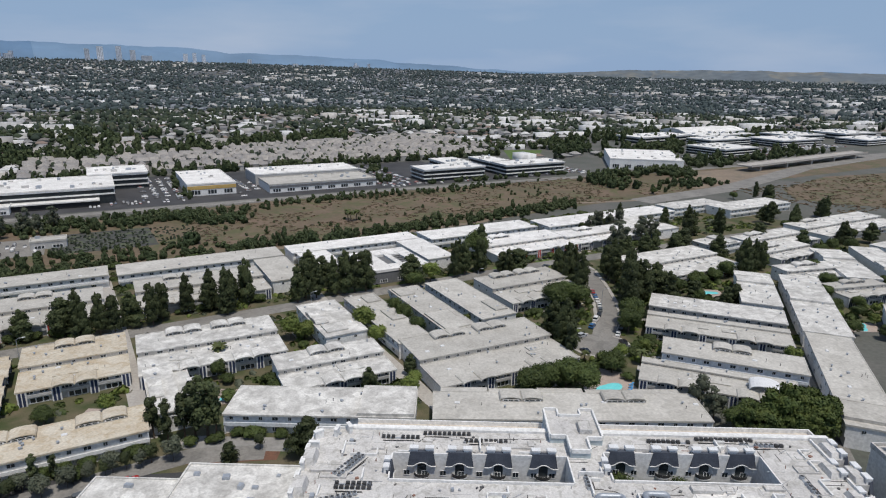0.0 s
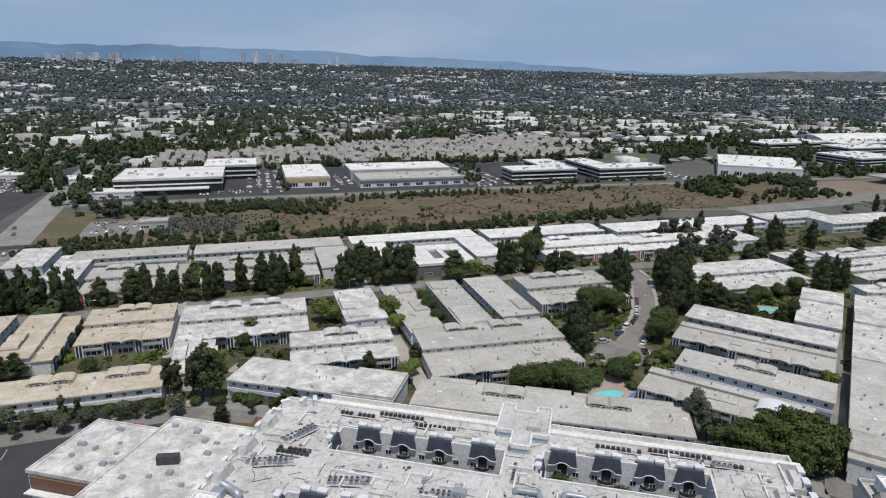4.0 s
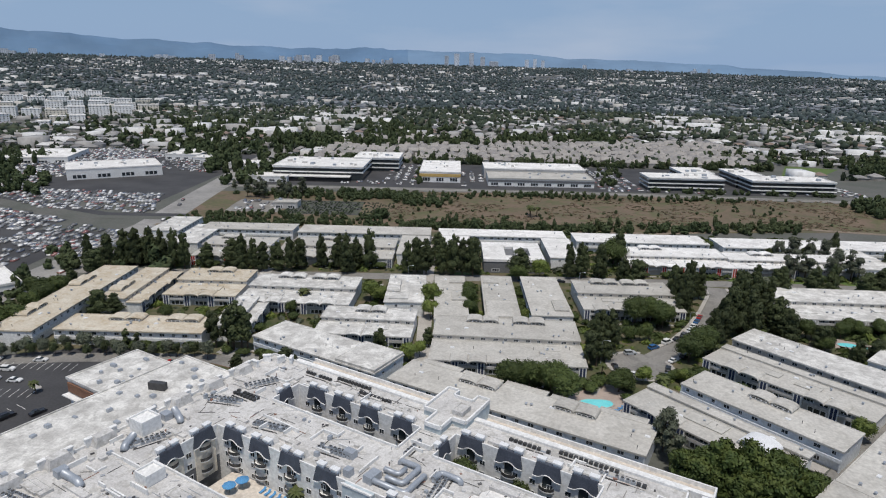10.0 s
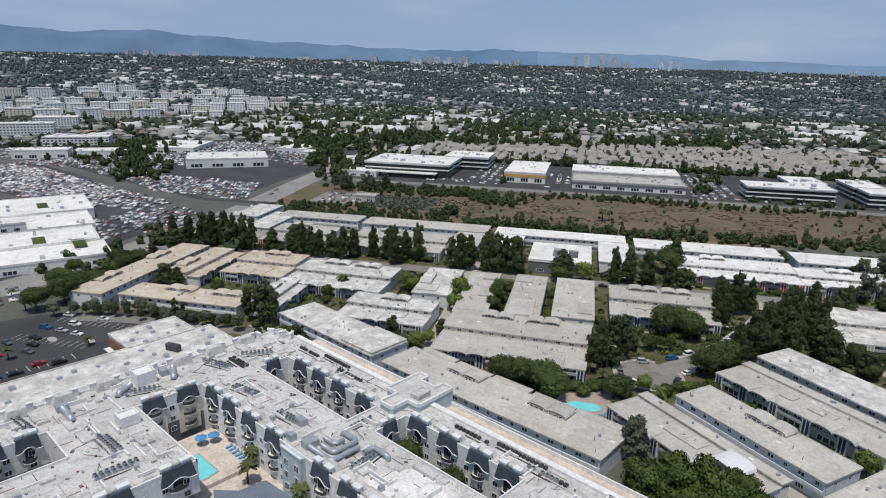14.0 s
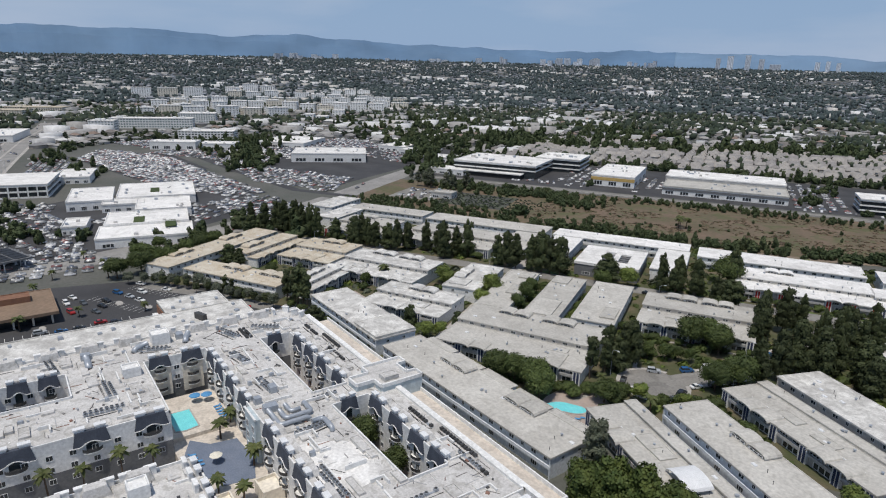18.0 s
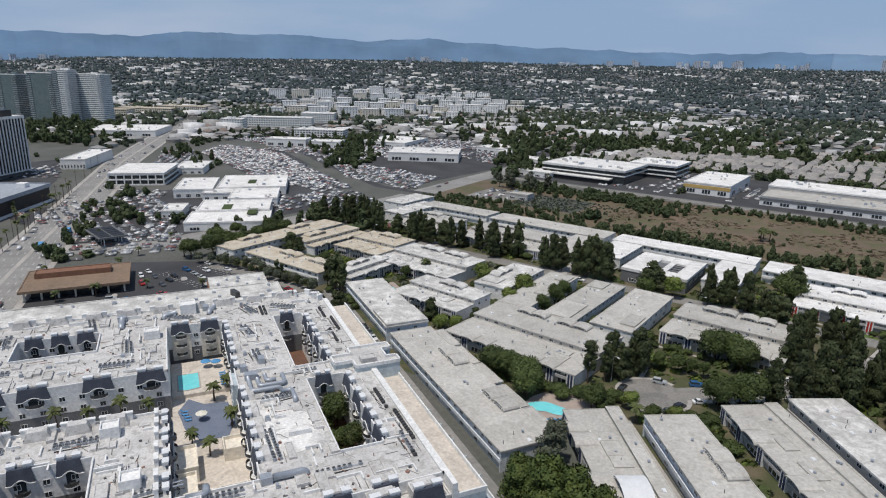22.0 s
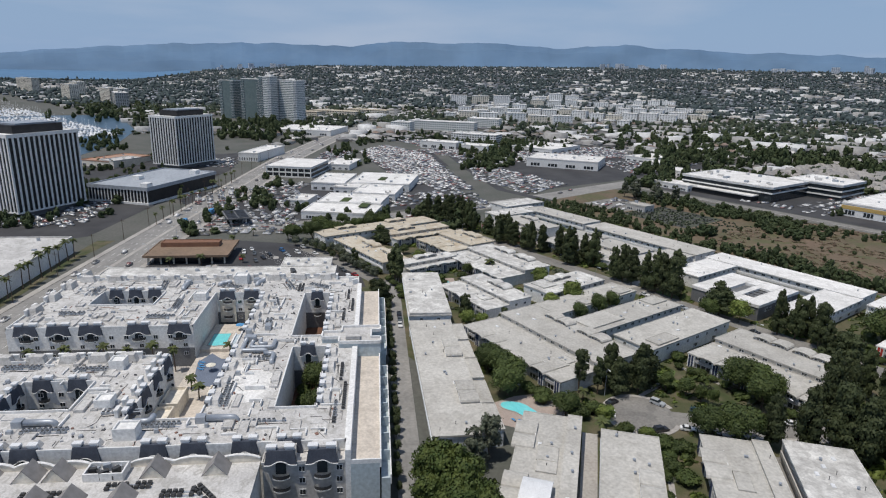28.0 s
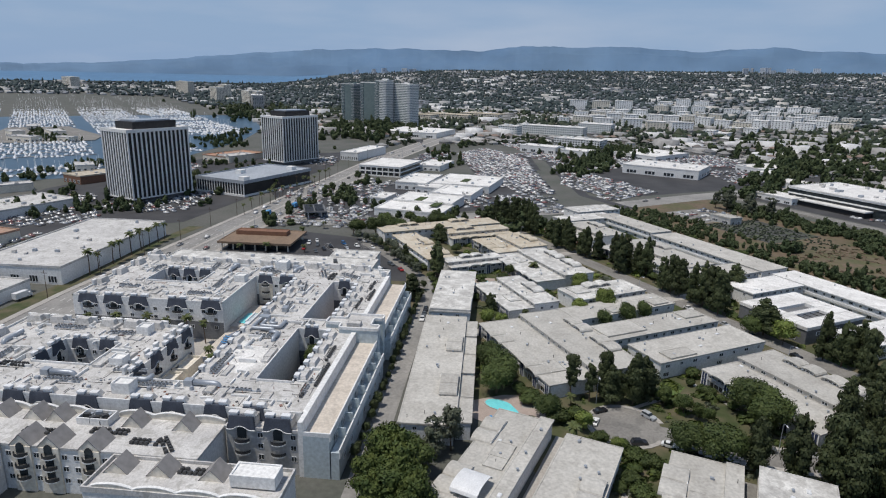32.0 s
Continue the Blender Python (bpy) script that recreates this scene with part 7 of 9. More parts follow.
def houses(r0, r1, d, size, keep, ang, tag):
    x, y = lattice(r0, r1, d, d * 1.25, ang, keep, only=lambda a, b: ~town(a, b))
    n = len(x)
    if not n:
        return
    q = R0.rand(n)
    fl = q < .09
    turn = np.radians(ang) + R0.choice([0, np.pi / 2], n) + R0.uniform(-.06, .06, n)
    sx, sy, sz = size * R0.uniform(.75, 1.25, n), size * R0.uniform(.6, .95, n), R0.uniform(4.6, 7.5, n)
    z = heights(x, y)
    q = 1 / far_scale(np.hypot(x - 110, y - 90))
    sx, sy, sz = sx * q, sy * q, sz * q
    h = ~fl
    # rings from 1600 m out take the roof colour with haze in it
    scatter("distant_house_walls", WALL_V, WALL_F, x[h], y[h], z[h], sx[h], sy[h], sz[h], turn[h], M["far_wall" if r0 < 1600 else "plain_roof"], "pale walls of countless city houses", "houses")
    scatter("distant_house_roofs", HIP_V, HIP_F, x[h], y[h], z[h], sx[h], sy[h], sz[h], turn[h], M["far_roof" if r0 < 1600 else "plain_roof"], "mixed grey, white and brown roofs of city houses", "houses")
    scatter("distant_flat_blocks", FLAT_V, FLAT_F, x[fl], y[fl], z[fl], sx[fl] * 1.6, sy[fl] * 1.3, sz[fl] * 1.1, turn[fl], M["far_flat"], "pale flat-roofed blocks in the city", "buildings")


def town(a, b):
    c, s = math.cos(radians(30)), math.sin(radians(30))
    u, v = a * c + b * s, -a * s + b * c
    return (u > -70) & (u < 470) & (v > 655) & (v < 905)


def trees(r0, r1, d, size, keep, ico, label):
    x, y = lattice(r0, r1, d, d * .93, 41, keep, jitter=.5)
    n = len(x)
    clump = np.array([noise.noise(Vector((float(a) * .004, float(b) * .004, 2.0))) for a, b in zip(x, y)])
    m = R0.rand(n) < .62 + .9 * clump
    x, y = x[m], y[m]
    n = len(x)
    tall = R0.rand(n) < .17
    h = size * R0.uniform(.55, 1.25, n) * np.where(tall, 1.5, 1.0)
    w = np.where(tall, .34, .62) * size * R0.uniform(.7, 1.25, n)
    z = heights(x, y)
    q = 1 / far_scale(np.hypot(x - 110, y - 90))
    h, w = h * q, w * q
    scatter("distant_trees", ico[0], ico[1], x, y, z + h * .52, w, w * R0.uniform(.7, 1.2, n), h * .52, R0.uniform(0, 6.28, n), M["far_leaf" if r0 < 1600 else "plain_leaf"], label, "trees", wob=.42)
    if r1 < 1500:
        k = R0.rand(n) < .8
        scatter("distant_trees", ico[0], ico[1], x[k] + w[k] * .7, y[k] + w[k] * R0.uniform(-.7, .7, k.sum()), z[k] + h[k] * .4, w[k] * .7, w[k] * .7, h[k] * .38, R0.uniform(0, 6.28, k.sum()), M["far_leaf"], label, "trees", wob=.42)


houses(520, 1000, 19, 13.5, .76, 30, "a")
houses(1000, 1600, 24, 16, .76, 30, "b")
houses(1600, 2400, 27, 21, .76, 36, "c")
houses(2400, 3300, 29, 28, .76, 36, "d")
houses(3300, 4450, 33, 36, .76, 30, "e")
trees(500, 1000, 11.5, 7.4, .85, SMALL, "dark street and garden trees among the houses")
trees(1000, 1600, 14, 9.0, .9, ICO1, "dark street and garden trees among the houses")
trees(1600, 2400, 17.5, 11.5, .88, ICO1, "tree canopy of the far city, tinted blue-grey for haze")
trees(2400, 3300, 20.5, 14.5, .88, ICO1, "tree canopy of the far city, tinted blue-grey for haze")
trees(3300, 4480, 25, 19.5, .88, ICO1, "tree canopy of the far city, tinted blue-grey for haze")
# larger pale blocks gathered along the main streets of the plain
for r0_, r1_, d_, k_, s_ in ((900, 1600, 46, .30, 1.0), (1600, 2600, 52, .34, 1.1), (2600, 4300, 60, .34, 1.25)):
    x, y = lattice(r0_, r1_, d_, d_ * .8, 33, k_, jitter=.4)
    cl = np.array([noise.noise(Vector((float(a) * .0022, float(b) * .0034, 9.0))) for a, b in zip(x, y)])
    x, y = x[cl > .16], y[cl > .16]
    n = len(x)
    q = s_ / far_scale(np.hypot(x - 110, y - 90)) ** .7
    scatter("distant_flat_blocks", FLAT_V, FLAT_F, x, y, heights(x, y), R0.uniform(20, 44, n) * q, R0.uniform(12, 22, n) * q, R0.uniform(7, 13, n) * q, np.radians(33) + R0.choice([0, np.pi / 2], n), M["far_flat"], "pale commercial blocks along the city streets", "buildings")
# grey-roofed townhouse quarter
tx, ty = lattice(500, 1250, 12.5, 14, 30, .93, jitter=.16, only=town)
n = len(tx)
tt = np.radians(30) + R0.choice([0, np.pi / 2], n) + R0.uniform(-.15, .15, n)
tsx, tsy, tsz = R0.uniform(8, 12, n), R0.uniform(7, 9.5, n), R0.uniform(7.5, 9.5, n)
scatter("townhouse_walls", WALL_V, WALL_F, tx, ty, tx * 0, tsx, tsy, tsz, tt, M["far_wall"], "grey townhouse walls", "townhouses")
scatter("townhouse_roofs", GAB_V, [(0, 1, 5, 4), (2, 3, 4, 5), (1, 2, 5), (3, 0, 4)], tx, ty, tx * 0, tsx, tsy, tsz, tt, M["town_roof"], "dense grey shingled gables of a townhouse quarter", "townhouses")
k = R0.rand(n) < .3
scatter("distant_trees", ICO2[0], ICO2[1], tx[k] + 6, ty[k] + 6, tx[k] * 0 + 4, R0.uniform(2, 3.4, k.sum()), R0.uniform(2, 3.4, k.sum()), R0.uniform(3, 6, k.sum()), tt[k], M["far_leaf"], "trees among the townhouses", "trees", wob=.3)


TUFTS = [tuft_template([(R0.uniform(-.5, .5), R0.uniform(-.5, .5), R0.uniform(-.62, .62), R0.uniform(.38, .55)) for _ in range(6)] + [(0, 0, -.1, .6)], 34, .17) for _ in range(3)]


def tree_band(name, pts, n, size, label, spread, tall=.2):
    P = np.array(pts, float)
    seg = R0.randint(0, len(P) - 1, n)
    t = R0.rand(n)[:, None]
    q = P[seg] * (1 - t) + P[seg + 1] * t + R0.normal(0, spread, (n, 2))
    h = size * R0.uniform(.6, 1.3, n) * np.where(R0.rand(n) < tall, 1.4, 1)
    w = size * .5 * R0.uniform(.7, 1.3, n)
    for k in range(3):
        i = np.arange(n) % 3 == k
        scatter(name, *TUFTS[k], q[i, 0], q[i, 1], h[i] * .5, w[i], w[i] * R0.uniform(.8, 1.2, i.sum()), h[i] * .56, R0.uniform(0, 6.28, i.sum()), M["band_leaf"], label, "trees")


tree_band("tree_belt", [uv(-100, 662), uv(120, 664), uv(450, 662)], 260, 7, "green tree belt behind the office park", 4)
tree_band("tree_belt", [uv(-110, 760), uv(60, 820), uv(220, 870), uv(330, 900)], 190, 12, "dark tall tree belt across the townhouse quarter", 12, .5)
tree_band("tree_belt", [uv(-98, 500), uv(-84, 560), uv(-88, 620)], 40, 10, "trees beside the cross street", 6)
tree_band("channel_bushes", [uv(-60, 462), uv(0, 455), uv(40, 462), uv(80, 440)], 240, 4.5, "dense green bushes in the channel", 9, 0)
tree_band("channel_bushes", [uv(60, 362), uv(140, 358), uv(240, 366), uv(330, 378)], 260, 4.5, "green bushes along the track", 5, .1)
tree_band("channel_bushes", [uv(60, 400), uv(150, 410), uv(300, 420), uv(350, 450)], 70, 2.2, "low scattered scrub in the dry channel", 24, 0)
n = 3000
su, sv = R0.uniform(48, 470, n), R0.uniform(372, 486, n)
sx_, sy_ = su * .866 - sv * .5, su * .5 + sv * .866
cl = np.array([noise.noise(Vector((float(a) * .03, float(b) * .03, 1.0))) for a, b in zip(sx_, sy_)])
k = (cl > -.12) & (sv > 366 + np.maximum(0, su - 150) * .06)
sx_, sy_ = sx_[k], sy_[k]
n = len(sx_)
bw = R0.uniform(.6, 2.2, n)
scatter("dry_brush", *SMALL, sx_, sy_, bw * .2, bw, bw * R0.uniform(.7, 1.3, n), bw * R0.uniform(.25, .5, n), R0.uniform(0, 6.28, n), M["dry_brush"], "low dry brown brush in the flood channel", "scrub")
n = 900
su, sv = R0.uniform(500, 740, n), R0.uniform(258, 372, n)
sx_, sy_ = su * .866 - sv * .5, su * .5 + sv * .866
bw = R0.uniform(.6, 2.6, n)
scatter("dry_brush", *SMALL, sx_, sy_, bw * .2, bw, bw * R0.uniform(.7, 1.3, n), bw * R0.uniform(.25, .6, n), R0.uniform(0, 6.28, n), M["dry_brush"], "low dry brown brush beyond the apartments", "scrub")
tree_band("channel_bushes", [uv(60, 470), uv(180, 480), uv(330, 474)], 160, 3.4, "green bushes beside the channel road", 7, 0)
tree_band("channel_bushes", [uv(420, 414), uv(431, 470), uv(540, 474), uv(520, 440)], 110, 7, "dark green thicket by the dirt field", 9, .1)
tree_band("tree_belt", [uv(440, 480), uv(560, 470)], 40, 6, "clipped trees before the white warehouse", 2, 0)
tree_band("tree_belt", [uv(43, 387), uv(45, 388)], 5, 8, "round dark bush in the channel", 2, 0)
tree_band("tree_belt", [uv(-140, 560), uv(-150, 640), uv(-230, 720)], 60, 10, "dark trees beside the cross street shops", 9, .3)
tree_band("tree_belt", [uv(-130, 690), uv(-200, 780), uv(-330, 860), uv(-440, 920)], 120, 10, "dark tall tree mass beyond the shops", 40, .4)
tree_band("tree_belt", [uv(-130, 820), uv(-250, 960), uv(-420, 1070)], 110, 11, "dark tall tree mass beyond the shops", 50, .4)
tree_band("tree_belt", [uv(-120, 790), uv(-60, 850), uv(60, 1000), uv(-100, 1100)], 100, 11, "dark tall tree mass beyond the townhouses", 22, .5)
tree_band("tree_belt", [uv(540, 640), uv(600, 700), uv(430, 740)], 90, 9, "dark trees round the park lawn", 12, .2)
tree_band("tree_belt", [uv(-240, 180), uv(-150, 186)], 22, 6, "trees beside the mall", 5, .2)
tree_band("tree_belt", [(-150, -160), (-250, -60), (-420, -150), (-560, -40)], 110, 5.5, "trees round the harbour offices", 22, .3)
tree_band("tree_belt", [(-700, -60), (-900, -100), (-960, -20), (-700, 0)], 160, 11, "trees before the glass towers", 26, .2)
tree_band("tree_belt", [(-420, 250), (-560, 300), (-680, 330), (-600, 360)], 140, 8, "trees along the rail corridor", 16, .2)
tree_band("tree_belt", [(-1000, -300), (-1300, -420), (-1500, -560), (-1800, -900)], 240, 11, "trees behind the harbour", 50, .2)
tree_band("tree_belt", [(-230, -240), (-380, -230), (-600, -210), (-820, -250)], 80, 6, "trees on the harbour edge", 8, .1)
tree_band("tree_belt", [uv(560, 500), uv(700, 500), uv(900, 530)], 110, 8, "trees along the highway", 14, .2)
tree_band("tree_belt", [uv(600, 600), uv(760, 660), uv(1000, 690), uv(1150, 720)], 240, 8, "trees between the highway offices", 30, .2)
tree_band("tree_belt", [uv(560, 700), uv(800, 800), uv(1150, 820)], 170, 9, "trees behind the highway offices", 30, .3)
tree_band("tree_belt", [uv(420, 392), uv(520, 400), uv(470, 420)], 50, 5, "bushes beside the highway", 10, 0)
tree_band("tree_belt", [(-450, 118), (-560, 100), (-640, 110), (-700, 130)], 46, 6, "trees beside the boulevard lots", 10, .2)
tree_band("tree_belt", [(-190, 108), (-200, 150), (-230, 175), (-190, 185)], 26, 6, "garden trees beside the mall", 8, .2)
tree_band("tree_belt", [(-172, 192), (-186, 206), (-204, 196)], 12, 10, "dense dark conifers at the district corner", 6, 0)
tree_band("tree_belt", [(-155, 30), (-250, 44), (-380, 60)], 26, 6, "trees in the boulevard car parks", 7, .1)
tree_band("tree_belt", [(-560, 250), (-640, 300), (-720, 240), (-820, 190)], 60, 7, "trees beside the rail corridor", 14, .2)
tree_band("channel_bushes", [uv(-92, 358), uv(-20, 360), uv(50, 362)], 150, 3.6, "green hedge bushes behind the apartment row", 3.5, 0)
tree_band("channel_bushes", [uv(-88, 378), uv(-30, 382), uv(45, 380)], 90, 3.4, "scattered green bushes beside the nursery", 5, 0)
tree_band("tree_belt", [uv(60, 515), uv(60, 640)], 20, 5, "small trees in the office car parks", 3, 0)
tree_band("tree_belt", [uv(228, 515), uv(262, 640)], 24, 5, "small trees in the office car parks", 5, 0)
tree_band("tree_belt", [uv(262, 512), uv(430, 506)], 34, 4.5, "small trees before the banded offices", 2, 0)
# nursery beds in dark rows
nx2, ny2 = np.meshgrid(np.arange(-28, 48, 2.2), np.arange(394, 438, 3.4))
nx2, ny2 = nx2.ravel() + R0.uniform(-.5, .5, nx2.size), ny2.ravel() + R0.uniform(-.3, .3, nx2.size)
k = R0.rand(nx2.size) < np.where(nx2 < 22, .72, .45)
nx2, ny2 = nx2[k], ny2[k]
n = len(nx2)
scatter("nursery_plants", *SMALL, nx2 * .866 - ny2 * .5, nx2 * .5 + ny2 * .866, nx2 * 0 + .5, R0.uniform(.7, 1.2, n), R0.uniform(.7, 1.2, n), R0.uniform(.5, 1.1, n), R0.uniform(0, 6, n), M["far_leaf"], "rows of dark potted plants in a nursery", "plants")
low_shed(*uv(-30, 414), 18, 11, 30, 4.5, "grey_wall", "roof_grey", "small grey-roofed nursery shed", doors=2)

# crowds of parked cars far off: two stacked boxes each
CARV = [(-.5, -.5, .12), (.5, -.5, .12), (.5, .5, .12), (-.5, .5, .12), (-.5, -.5, .58), (.5, -.5, .58), (.5, .5, .58), (-.5, .5, .58), (-.30, -.44, .60), (.22, -.44, .60), (.22, .44, .60), (-.30, .44, .60), (-.2, -.36, 1), (.1, -.36, 1), (.1, .36, 1), (-.2, .36, 1)]
CARF = [(4, 5, 6, 7), (0, 1, 5, 4), (1, 2, 6, 5), (2, 3, 7, 6), (3, 0, 4, 7), (12, 13, 14, 15), (8, 9, 13, 12), (9, 10, 14, 13), (10, 11, 15, 14), (11, 8, 12, 15)]


def car_park(poly, ang, keep, name="parked_cars", du=2.8, dv=8.4):
    xs, ys = [p[0] for p in poly], [p[1] for p in poly]
    cx_, cy_ = sum(xs) / len(xs), sum(ys) / len(ys)
    R_ = max(math.hypot(a - cx_, b - cy_) for a, b in poly)
    c, s = math.cos(radians(ang)), math.sin(radians(ang))
    uu, vv = np.meshgrid(np.arange(-R_, R_, du), np.arange(-R_, R_, dv))
    uu, vv = uu.ravel(), vv.ravel()
    x, y = cx_ + uu * c - vv * s, cy_ + uu * s + vv * c
    m = in_poly(x, y, poly) & (R0.rand(len(x)) < keep)
    x, y = x[m], y[m]
    n = len(x)
    scatter(name, CARV, CARF, x, y, x * 0 + .08, R0.uniform(4.2, 5.0, n), x * 0 + 1.85, R0.uniform(1.35, 1.8, n), np.radians(ang + 90) + R0.choice([0, np.pi], n) + R0.uniform(-.04, .04, n), M["car"], "rows of parked cars in many colours", "cars")


car_park([uv(-165, 326), uv(-250, 332), uv(-440, 397), uv(-488, 463), uv(-380, 460), uv(-248, 396), uv(-160, 356)], 20, .8, dv=6.2)
car_park([uv(-420, 470), uv(-300, 470), uv(-250, 540), uv(-250, 690), uv(-420, 690)], 30, .62, dv=7)
car_park([uv(-290, 500), uv(-280, 466), uv(-137, 449), uv(-122, 396), uv(-170, 406), uv(-310, 450)], 30, .75, dv=6.5)
car_park([uv(-200, 390), uv(-118, 384), uv(-118, 392), uv(-170, 402), uv(-260, 432)], 30, .6, dv=6.5)
car_park([uv(-70, 398), uv(-34, 398), uv(-34, 434), uv(-70, 436)], 30, .4, dv=7)
car_park([uv(-250, 600), uv(-150, 560), uv(-140, 620), uv(-160, 700)], 30, .45, dv=7)
car_park([uv(-258, 135), uv(-130, 140), uv(-135, 185), uv(-258, 240)], 15, .4)
car_park(uvrect(-10, 60, 515, 535), 30, .5)
car_park(uvrect(30, 60, 540, 640), 120, .55)
car_park(uvrect(100, 122, 520, 600), 120, .3)
car_park(uvrect(225, 265, 515, 640), 120, .5)
car_park(uvrect(228, 430, 508, 516), 30, .45)
car_park(uvrect(430, 458, 500, 600), 120, .5)
car_park([(-150, -70), (-230, -150), (-200, -175), (-110, -150)], -15, .7)
car_park([(-430, 0), (-520, -6), (-500, -60), (-440, -40)], -15, .5)
car_park([(-100, -66), (40, -66), (40, -90), (-120, -100)], 0, .6)
car_park([uv(640, 560), uv(700, 520), uv(1000, 540), uv(1000, 600)], 30, .4)
car_park([uv(-200, 215), uv(-135, 220), uv(-130, 320), uv(-160, 320)], 30, .55)
car_park([(-160, 30), (-230, 38), (-235, 85), (-165, 100)], -10, .45, dv=7)
car_park([(-265, 42), (-365, 52), (-345, 86), (-260, 78)], -12, .5, dv=7)
car_park([(-440, 70), (-600, 84), (-600, 118), (-440, 104)], -12, .7, dv=6.4)
car_park([(-225, 180), (-300, 178), (-310, 225), (-240, 232)], 20, .6, dv=6.5)
car_park([(-640, 205), (-780, 150), (-800, 190), (-690, 250)], 30, .6, dv=6.5)
car_park([(-430, 270), (-560, 262), (-600, 300), (-500, 312)], 30, .65, dv=6.5)
car_park([(-643, 427), (-658, 546), (-540, 500), (-530, 430)], 30, .7, dv=6.5)
car_park([(-180, -40), (-260, -48), (-250, -100), (-190, -110)], -25, .5, dv=7)
# traffic on the boulevard and the cross street
tr = [[], [], []]
for line, offs, dens in ((BLVD[2:10], (-10.6, -7.8, -4.8, 4.8, 7.8, 10.6), .009), (CROSS[1:9], (-6.5, -3, 3, 6.5), .008)):
    for (xa, ya), (xb, yb) in zip(line[:-1], line[1:]):
        d = math.hypot(xb - xa, yb - ya)
        for o in offs:
            for _ in range(int(d * dens * (1.6 if xa > -320 else 1)) + (R0.rand() < .4)):
                t = R0.rand()
                a = math.atan2(yb - ya, xb - xa)
                tr[0].append(xa + (xb - xa) * t - math.sin(a) * o)
                tr[1].append(ya + (yb - ya) * t + math.cos(a) * o)
                tr[2].append(a + (0 if o < 0 else math.pi))
tr = np.array(tr)
n = tr.shape[1]
scatter("street_cars", CARV, CARF, tr[0], tr[1], tr[0] * 0 + .1, R0.uniform(4.2, 5.2, n), tr[0] * 0 + 1.9, R0.uniform(1.4, 1.9, n), tr[2], M["car"], "cars standing on the boulevard and cross street", "cars")

# a mole with low buildings between the basins
MOLE = [(-515, -490), (-540, -405), (-590, -375), (-645, -400), (-765, -540), (-710, -605), (-600, -540)]
single("ground_mole", Mesh().prism(MOLE, 0, .9), M["asphalt_old"], "low land tongue between the harbour basins", "ground", kind="structure")
tree_band("tree_belt", [(-560, -400), (-620, -470), (-720, -560)], 46, 6, "trees on the harbour mole", 12, .1)
tree_band("tree_belt", [(-560, -150), (-630, -205), (-640, -240)], 40, 6, "trees beside the harbour basin", 12, .1)
tree_band("tree_belt", [(-205, -98), (-180, -70), (-178, -134), (-240, -163)], 34, 5, "garden trees round the striped tower", 7, .1)
tree_band("tree_belt", [(-330, -80), (-400, -60), (-430, -110), (-350, -150)], 46, 5, "garden trees between the striped towers", 10, .1)
for x, y, L, W, a, h, lb in ((-556, -452, 46, 16, 75, 7, "low pale harbour club building"), (-572, -405, 30, 14, 75, 6, "low pale harbour club building"), (-640, -470, 44, 18, 50, 7, "low pale harbour club building"), (-712, -560, 44, 18, 40, 6, "low pale harbour club building"), (-600, -500, 30, 16, 55, 9, "low white harbour club building"), (-446, -112, 34, 20, -30, 7, "cream harbour pavilion beside the towers"), (-236, -206, 24, 14, -40, 6, "cream waterside shop building"), (-350, -225, 30, 16, 38, 6, "low pale harbour club building"), (-480, -205, 44, 20, 20, 6, "low pale harbour club building")):
    low_shed(x, y, L, W, a, h, "cream_wall", "roof_condo", lb, doors=3)
car_park([(-197, -173), (-235, -136), (-215, -120), (-175, -150)], -35, .5, dv=7)
car_park([(-300, -120), (-420, -130), (-400, -170), (-310, -165)], -25, .5, dv=7)
# boats at their moorings
BOATV = [(-.5, -.4, .0), (.3, -.5, 0), (.55, 0, .05), (.3, .5, 0), (-.5, .4, 0), (-.5, -.5, .4), (.3, -.5, .45), (.62, 0, .5), (.3, .5, .45), (-.5, .5, .4), (-.25, -.3, .45), (.15, -.3, .45), (.15, .3, .45), (-.25, .3, .45), (-.2, -.22, .9), (.05, -.22, .9), (.05, .22, .9), (-.2, .22, .9)]
BOATF = [(5, 6, 7, 8, 9), (0, 1, 6, 5), (1, 2, 7, 6), (2, 3, 8, 7), (3, 4, 9, 8), (4, 0, 5, 9), (14, 15, 16, 17), (10, 11, 15, 14), (11, 12, 16, 15), (12, 13, 17, 16), (13, 10, 14, 17)]
# long docks with boats in slips on both sides, and fairways between
A, B = radians(38), radians(128)
bx, by, docks = [], [], Mesh()
for i in range(-32, 34):
    for j in range(-9, 10):
        ox, oy = -900 + i * 34 * math.cos(A) + j * 118 * math.cos(B), -600 + i * 34 * math.sin(A) + j * 118 * math.sin(B)
        mid = (ox + 46 * math.cos(B), oy + 46 * math.sin(B))
        ends = np.array([(ox, oy), mid, (ox + 92 * math.cos(B), oy + 92 * math.sin(B))])
        if not in_poly(ends[:, 0], ends[:, 1], water).all() or in_poly(ends[:, 0], ends[:, 1], MOLE).any() or R0.rand() < .12:
            continue
        docks.rbox(mid[0], mid[1], .1, .7, 96, 2.2, 128)
        for k in range(19):
            for s in (-1, 1):
                if R0.rand() < .74:
                    e, f = k * 5 + R0.uniform(-1.2, 1.2), s * (7.4 + R0.uniform(-1.4, 2.2))
                    bx.append(ox + e * math.cos(B) + f * math.cos(A))
                    by.append(oy + e * math.sin(B) + f * math.sin(A))
single("boat_docks", docks, M["concrete"], "pale floating docks of the harbour", "dock", kind="stuff")
bx, by = np.array(bx), np.array(by)
n = len(bx)
